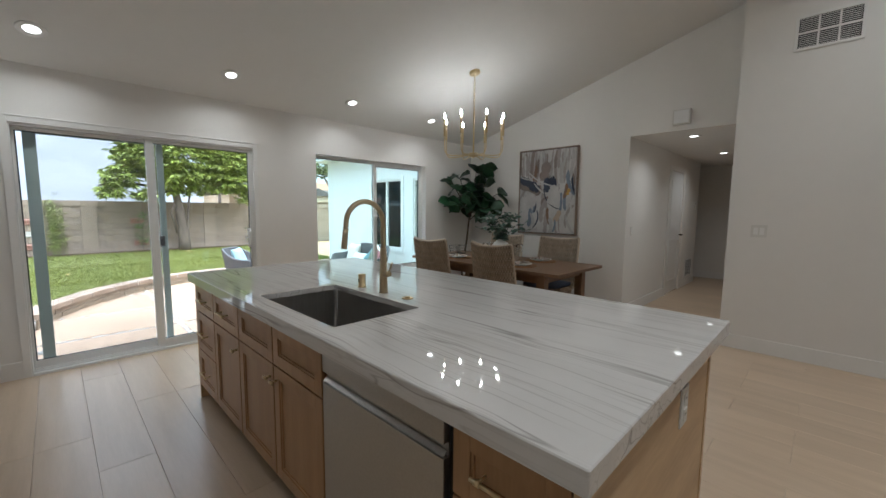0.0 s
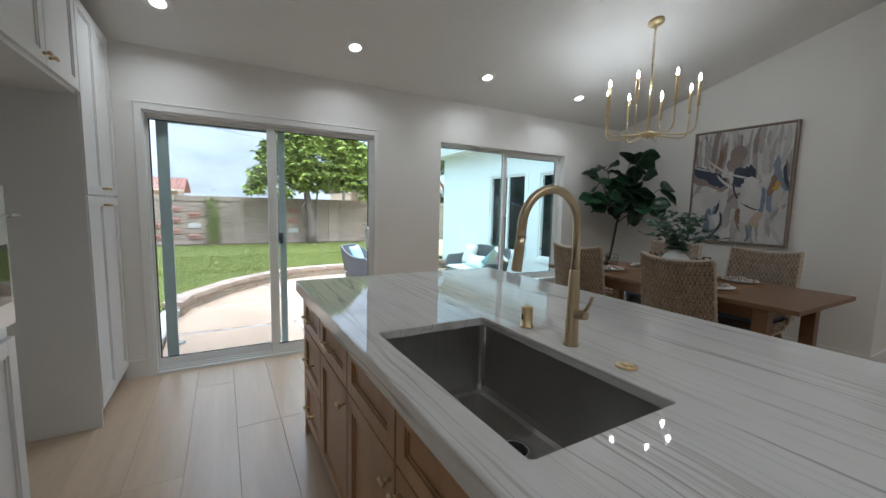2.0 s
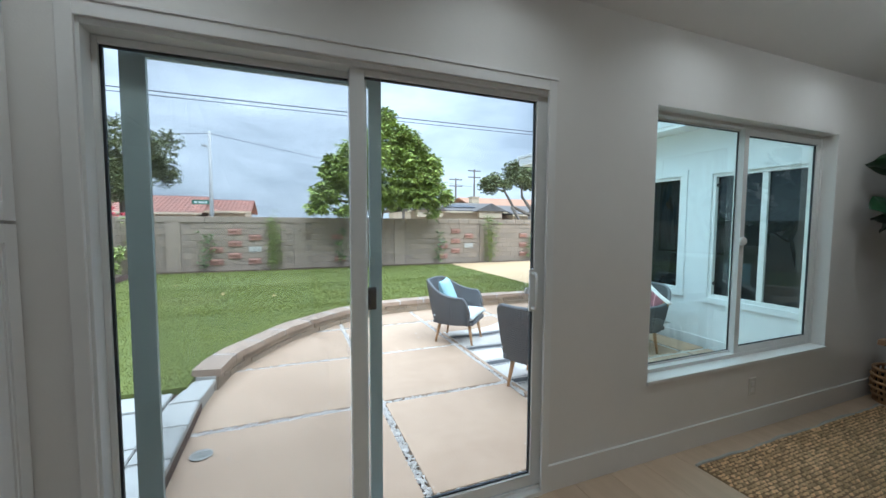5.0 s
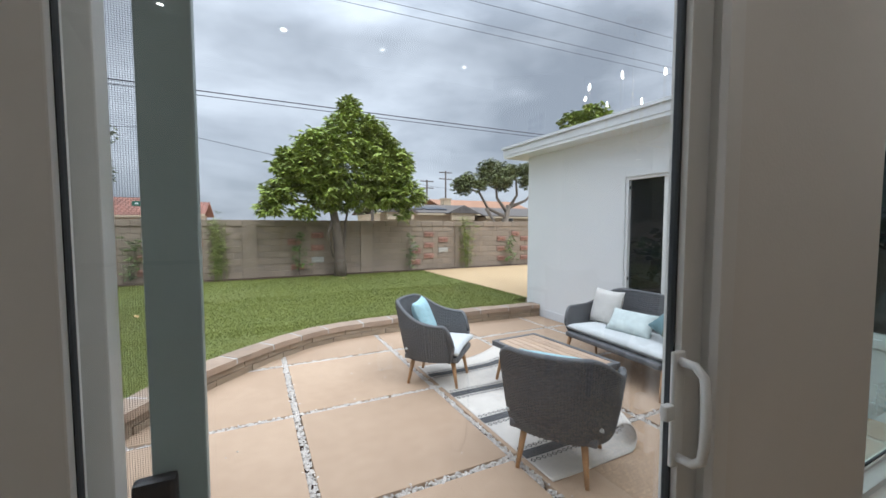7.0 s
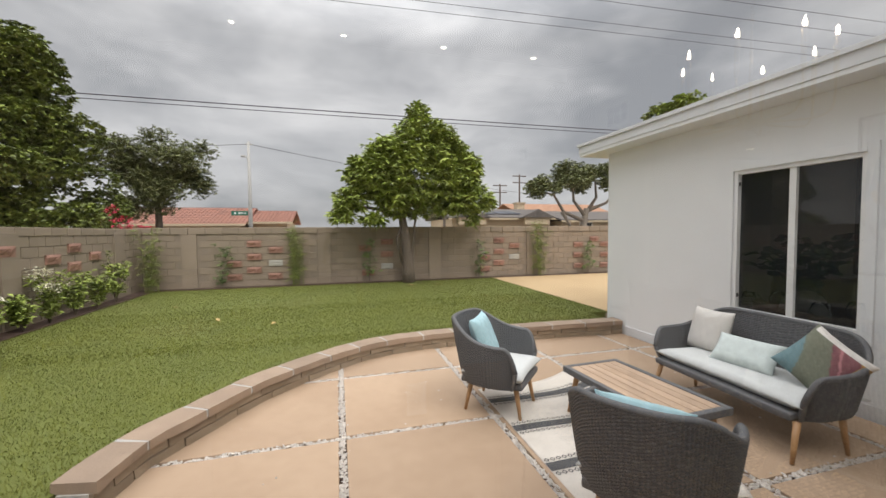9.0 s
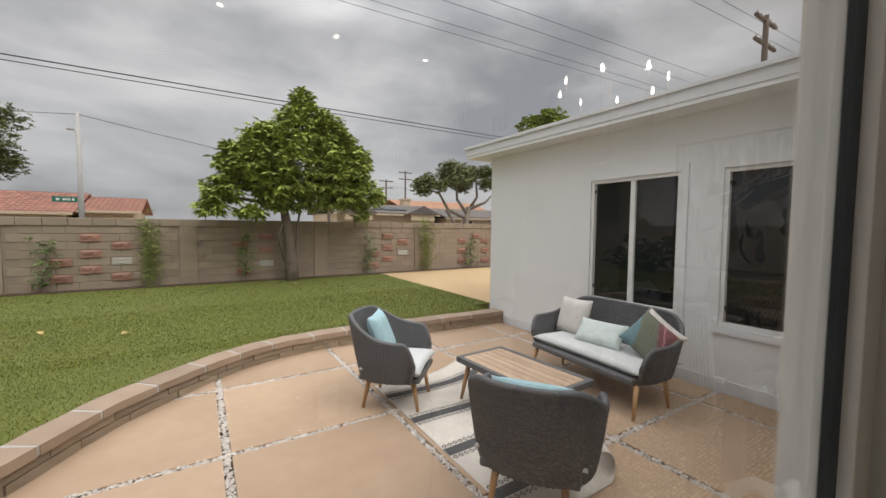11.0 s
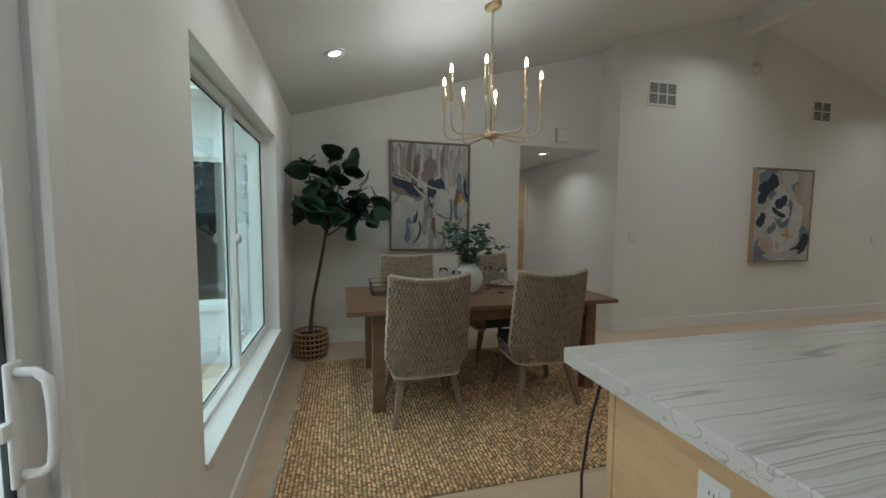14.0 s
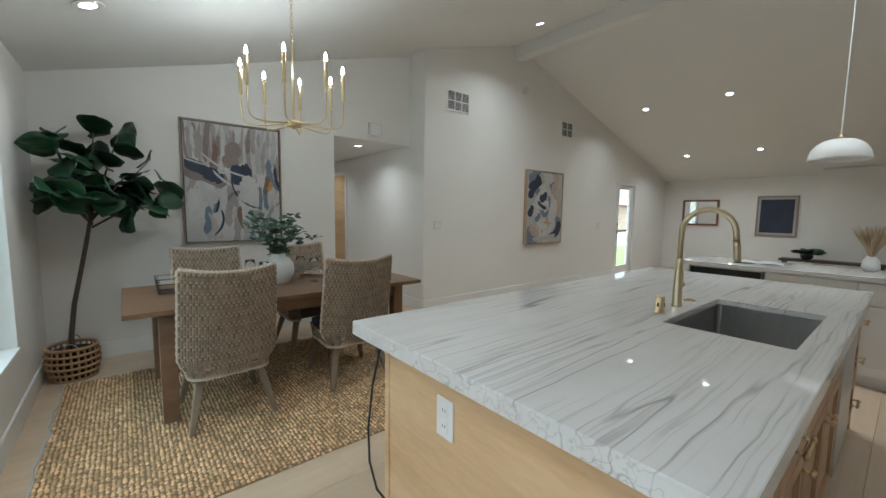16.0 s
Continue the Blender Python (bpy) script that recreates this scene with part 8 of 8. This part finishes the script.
def shrub(x, y, h, seed, flowers, label):
    g = thing("flowering_shrub", label, "shrub", "shrubs along the wall", at=pose(x, y, -0.04))
    lv, fl = Leaves(seed), Leaves(seed + 7)
    r = lv.r
    for k in range(13):
        a, e = r.uniform(0, 6.28), r.uniform(0.06, 0.24)
        tip = Vector((math.cos(a) * e, math.sin(a) * e, h * r.uniform(0.6, 1.0)))
        part("stem", limb(bmesh.new(), [(0, 0, 0), tip * 0.5 + Vector((0, 0, 0.08)), tip], 0.008, 0.003, 5), TRUNK, g)
        for j in range(9):
            lv.whorl(tip * r.uniform(0.25, 1.0) + Vector((r.gauss(0, 0.03), r.gauss(0, 0.03), 0)), Vector((0, 0, 1)), 6, 0.09, 0.022)
        if flowers and k % 2:
            for j in range(16):
                fl.whorl(tip + Vector((r.gauss(0, 0.05), r.gauss(0, 0.05), r.gauss(0.03, 0.03))), Vector((0, 0, 1)), 5, 0.035, 0.014)
    lv.make("leaves", GREEN_A, g)
    if flowers:
        fl.make("blossoms", WHITE_FL, g)


for y, h, s, f in ((12.9, 0.6, 71, 0), (13.45, 0.85, 72, 1), (14.1, 0.85, 73, 0), (14.75, 0.75, 74, 0), (15.4, 1.1, 75, 0), (12.2, 0.7, 76, 1)):
    shrub(-3.15, y, h, s, f, "leafy green shrub with creamy white flowers" if f else "leafy green shrub by the side wall")
bg = thing("bougainvillea", "magenta flowering vine spilling over the wall corner", "shrub")
lv = crown(81, [((-4.05, 17.75, 1.72), (0.3, 0.3, 0.2)), ((-3.6, 17.8, 1.62), (0.25, 0.25, 0.08)), ((-4.25, 17.8, 2.05), (0.16, 0.2, 0.15))], 420, 0.06, 0.024, 6, 0.5)
lv.make("bracts", PINK, bg)
part("stem", limb(bmesh.new(), [(-3.7, 17.7, -0.2), (-3.7, 17.7, 1.6)], 0.03, 0.015), TRUNK, bg)

# houses across the street
TILE = material("red_roof_tile", (0.42, 0.2, 0.145), 0.85, scale=2.2, second=(0.17, 0.085, 0.065), random_tone=0.05)
ORANGE_TILE = material("orange_roof_tile", (0.38, 0.21, 0.125), 0.85, scale=2, second=(0.3, 0.155, 0.09))
SHINGLE = material("grey_brown_shingle", (0.12, 0.105, 0.095), 0.9, scale=4, vary=0.25)
BEIGE = material("beige_stucco", (0.5, 0.41, 0.29), 0.9, vary=0.06, scale=2)
SOLAR = material("solar_panel", (0.02, 0.025, 0.04), 0.2)


def tiled_roof(parent, x0, x1, y0, y1, z0, z1, mat, wave=0.28):
    """A slope of rolled tiles, rising from y0 to y1."""
    rows, nx, ny = [], int((x1 - x0) / wave * 4), max(4, int((y1 - y0) / 0.45))
    bm = bmesh.new()
    for j in range(ny * 2 + 1):
        t = (j // 2) / ny if j % 2 == 0 else min(1, (j // 2 + 0.98) / ny)
        drop = 0.0 if j % 2 == 0 else 0.05
        rows.append([(x0 + (x1 - x0) * i / nx, y0 + (y1 - y0) * t, z0 + (z1 - z0) * t + 0.06 * abs(math.sin(math.pi * i / 4)) - drop) for i in range(nx + 1)])
    sheet(bm, rows)
    return part("roof", bm, mat, parent, smooth=False)


def plain_house(label, x0, x1, y0, y1, eave, ridge, roof_mat, tiles=False, extra=()):
    g = thing("house", label, "house", "houses across the street")
    part("wall", boxes((x0, x1, y0, y1, -0.3, eave)), BEIGE, g)
    ym = (y0 + y1) / 2
    if tiles:
        tiled_roof(g, x0 - 0.5, x1 + 0.5, y0 - 0.6, ym, eave - 0.05, ridge, roof_mat)
        part("roof_back", sheet(bmesh.new(), [[(x0 - 0.5, ym, ridge), (x1 + 0.5, ym, ridge)], [(x0 - 0.5, y1 + 0.6, eave), (x1 + 0.5, y1 + 0.6, eave)]], 0.1), roof_mat, g)
    else:
        bm = bmesh.new()
        prism_x(bm, [(y0 - 0.6, eave), (ym, ridge), (y1 + 0.6, eave), (y1 + 0.6, eave + 0.12), (ym, ridge + 0.12), (y0 - 0.6, eave + 0.12)], x0 - 0.5, x1 + 0.5)
        part("roof", bm, roof_mat, g)
    part("fascia", boxes((x0 - 0.5, x1 + 0.5, y0 - 0.68, y0 - 0.6, eave - 0.12, eave + 0.02)), BEIGE, g)
    return g


h1 = plain_house("beige house with a red clay tile roof across the street", -15.0, -5.5, 37, 45, 2.08, 3.47, TILE, True)
h2 = plain_house("low wing with a red clay tile roof", -4.9, -2.4, 38, 44, 2.25, 3.25, TILE, True)
h3 = plain_house("long house with a grey shingle roof and solar panels", 11.0, 20.5, 38, 46, 2.55, 3.5, SHINGLE)
for x in (12.5, 18.6):
    gb = part("gable", boxes((x - 1.2, x + 1.2, 36.9, 37.2, 2.0, 2.62)), BEIGE, h3)
    bm = bmesh.new()
    a = [bm.verts.new(p) for p in ((x - 1.7, 36.7, 2.6), (x + 1.7, 36.7, 2.6), (x, 36.7, 3.35), (x - 1.7, 41, 2.6), (x + 1.7, 41, 2.6), (x, 41, 3.35))]
    for q in ((0, 1, 2), (3, 5, 4), (0, 2, 5, 3), (1, 4, 5, 2), (0, 3, 4, 1)):
        bm.faces.new([a[i] for i in q])
    part("gable_roof", bm, SHINGLE, h3)
for x in (14.2, 15.6, 16.8):
    part("solar_panel", sheet(bmesh.new(), [[(x, 38.6, 2.95), (x + 1.1, 38.6, 2.95)], [(x, 40.8, 3.32), (x + 1.1, 40.8, 3.32)]], -0.06), SOLAR, h3)
h4 = plain_house("house with an orange tile roof behind the trees", 22.0, 34.0, 46, 56, 3.0, 4.75, ORANGE_TILE)
part("chimney", boxes((21.6, 22.5, 47, 48, 2.5, 4.6), (21.5, 22.6, 46.9, 48.1, 4.6, 4.75)), BEIGE, h4)
h5 = plain_house("house with a grey shingle roof at the street end", 21.2, 30.0, 37, 44, 2.3, 3.25, SHINGLE)
for x in (23.0, 26.5):
    wdw = part("window", boxes((x, x + 1.2, 36.95, 37.0, 1.2, 2.1)), DARK_GLASS, h5)
    part("frame", ring(bmesh.new(), x - 0.08, x + 1.28, 1.12, 2.18, 36.9, 36.96, 0.08), TRIM, wdw)
setting("street", boxes((-80, 80, 20.5, 34, -0.28, -0.2)), material("asphalt", (0.06, 0.06, 0.06), 0.9, vary=0.2, scale=3, bump=0.3), "grey asphalt street beyond the wall", "street")

# poles and wires
POLE = material("concrete_pole", (0.46, 0.45, 0.43), 0.8, vary=0.06, scale=3)
WOODP = material("creosote_pole", (0.085, 0.06, 0.045), 0.9, vary=0.2, scale=3)
SIGN = material("street_sign_green", (0.01, 0.15, 0.1), 0.5)
sl = thing("street_lamp", "pale concrete street lamp pole with a green street sign", "street lamp", at=pose(-3.38, 30, -0.2))
part("pole", limb(bmesh.new(), [(0, 0, 0), (0, 0, 3.5), (0, 0, 6.78)], 0.13, 0.07, 12), POLE, sl, smooth=True)
part("arm", tube(bmesh.new(), [(0, 0, 5.3), (-0.03, 0, 5.65), (-0.1, 0, 5.88), (-0.2, 0, 5.95)], 0.03, 8), POLE, sl, smooth=True)
part("lamp_head", boxes((-0.4, -0.14, -0.09, 0.09, 5.9, 6.0), bevel=0.03), POLE, sl)
part("crossarm", boxes((-0.16, 0.16, -0.03, 0.03, 6.6, 6.66)), POLE, sl)
sg = part("sign_blade", boxes((-0.95, -0.1, -0.15, -0.13, 2.62, 2.86), bevel=0.004), SIGN, sl, "green street name sign")
for a, b in ((-0.82, -0.7), (-0.6, -0.52), (-0.5, -0.46), (-0.44, -0.4), (-0.38, -0.34), (-0.28, -0.2)):
    part("lettering", boxes((a, b, -0.156, -0.15, 2.69, 2.79)), TRIM, sg)


def utility_pole(x, y, h, label):
    g = thing("utility_pole", label, "utility pole", "utility poles", at=pose(x, y, -0.2))
    part("pole", limb(bmesh.new(), [(0, 0, 0), (0, 0, h)], 0.16, 0.11, 10), WOODP, g, smooth=True)
    for z in (h - 0.3, h - 1.3):
        part("crossarm", boxes((-1.1, 1.1, -0.06, 0.06, z, z + 0.12)), WOODP, g)
        for s_ in (-0.95, -0.5, 0.5, 0.95):
            part("insulator", lathe(bmesh.new(), [(0.04, 0), (0.05, 0.08), (0.02, 0.16)], (s_, 0, z + 0.12), 8), POLE, g)


utility_pole(25.1, 60, 8.7, "distant wooden utility pole with crossarms")
utility_pole(28.3, 60, 10.2, "distant wooden utility pole with crossarms")
utility_pole(22.6, 13.17, 11.05, "wooden utility pole behind the annex roof")
CABLE = material("dark_cable", (0.05, 0.045, 0.06), 0.7)


def wire(a, b, sag, r, label):
    g = thing("overhead_wire", label, "overhead wire", "overhead wires")
    a, b = Vector(a), Vector(b)
    part("cable", tube(bmesh.new(), [a.lerp(b, k / 24) - Vector((0, 0, sag * 4 * (k / 24) * (1 - k / 24))) for k in range(25)], r, 6), CABLE, g)


wire((-30, 24, 7.0), (40, 24, 7.15), 0.25, 0.022, "thick dark overhead cable above the street")
wire((-30, 24, 6.82), (40, 24, 6.97), 0.25, 0.016, "thin dark overhead cable above the street")
for y0, y1 in ((19.35, 18.2), (18.85, 17.55), (17.65, 16.35), (16.95, 15.4), (13.6, 12.2), (13.1, 11.7)):
    wire((-12, y0 + 0.6, 9), (40, y1 - 0.9, 9), 0.0, 0.008, "thin overhead power line")
wire((-3.38, 30, 6.45), (-22, 31, 5.6), 0.2, 0.012, "thin wire strung from the lamp pole")
wire((-3.38, 30, 6.45), (24, 45, 5.4), 0.3, 0.014, "thin wire strung from the lamp pole")
pl = thing("palm_tree", "small distant palm behind the roofs", "tree", at=pose(8.9, 33, -0.2))
part("trunk", limb(bmesh.new(), [(0, 0, 0), (0, 0, 3.2)], 0.14, 0.1), TRUNK, pl, smooth=True)
lv = Leaves(91)
for k in range(26):
    a = k * 2.4
    d = Vector((math.cos(a), math.sin(a), lv.r.uniform(-0.2, 1.0))).normalized()
    for j in range(10):
        p = Vector((0, 0, 3.2)) + d * 0.11 * j + Vector((0, 0, -0.012 * j * j))
        for s_ in (-1, 1):
            lv.leaf(p, d + Vector((-d.y, d.x, -0.3)) * s_ * 0.8, 0.35, 0.02)
lv.make("fronds", GREEN_C, pl)

# seen through the front door
setting("front_lawn", boxes((5.3, 9.5, -14, -2, -0.1, -0.05)), LAWN, "green front lawn", "lawn")
setting("front_street", boxes((9.5, 16, -46, 10, -0.12, -0.06)), material("pale_asphalt", (0.2, 0.21, 0.23), 0.9, vary=0.1, scale=3), "grey front street", "street")
fh = thing("house", "pale house with a red tile roof opposite the front door", "house", "houses across the street")
part("wall", boxes((19, 26, -44, -6, -0.1, 2.3)), BEIGE, fh)
part("roof", sheet(bmesh.new(), [[(18.4, -44.5, 2.2), (18.4, -5.5, 2.2)], [(22.5, -44.5, 4.6), (22.5, -5.5, 4.6)]], 0.1), TILE, fh)
hb = thing("round_shrub", "clipped green shrub in the front garden opposite", "shrub", at=pose(17.2, -21.2, -0.05))
crown(95, [((0, 0, 0.7), (0.8, 0.8, 0.7))], 260, 0.12, 0.04, 6, 0.7).make("leaves", GREEN_D, hb)
# ---- floor planks ----
PW = 0.245
R = random.Random(17)
shapes = {}


def plank_mesh(w, l):
    key = (round(w, 3), round(l, 2))
    if key not in shapes:
        me = mesh_of(box(bmesh.new(), 0.0006, w - 0.0006, 0.0006, l - 0.0006, -0.012, 0.0, 0.0014, 1), "plank")
        me.materials.append(OAK_FLOOR)
        shapes[key] = me
    return shapes[key]


def lay(x0, x1, y0, y1, cuts=(0.55, 1.0, 1.35)):
    x = x0
    while x < x1 - 0.01:
        w = min(PW, x1 - x)
        y = y0
        l = R.choice(cuts)
        while y < y1 - 0.01:
            l = min(l, y1 - y)
            o = new("plank", plank_mesh(w, l))
            o.parent = floor
            o.location = (x, y, 0)
            y += l
            l = 1.5
        x += PW


lay(0.575 - 6 * PW, D_X, 0.4, W_Y)
lay(0.575 - 6 * PW, V_X, FAR_Y, 0.4, (1.5, 0.8))
lay(D_X, HALL_X, JOG_Y, HALL_Y, (0.6, 1.1))
lay(9.2, HALL_X, HALL_Y, HALL_Y + 1.1, (1.1,))
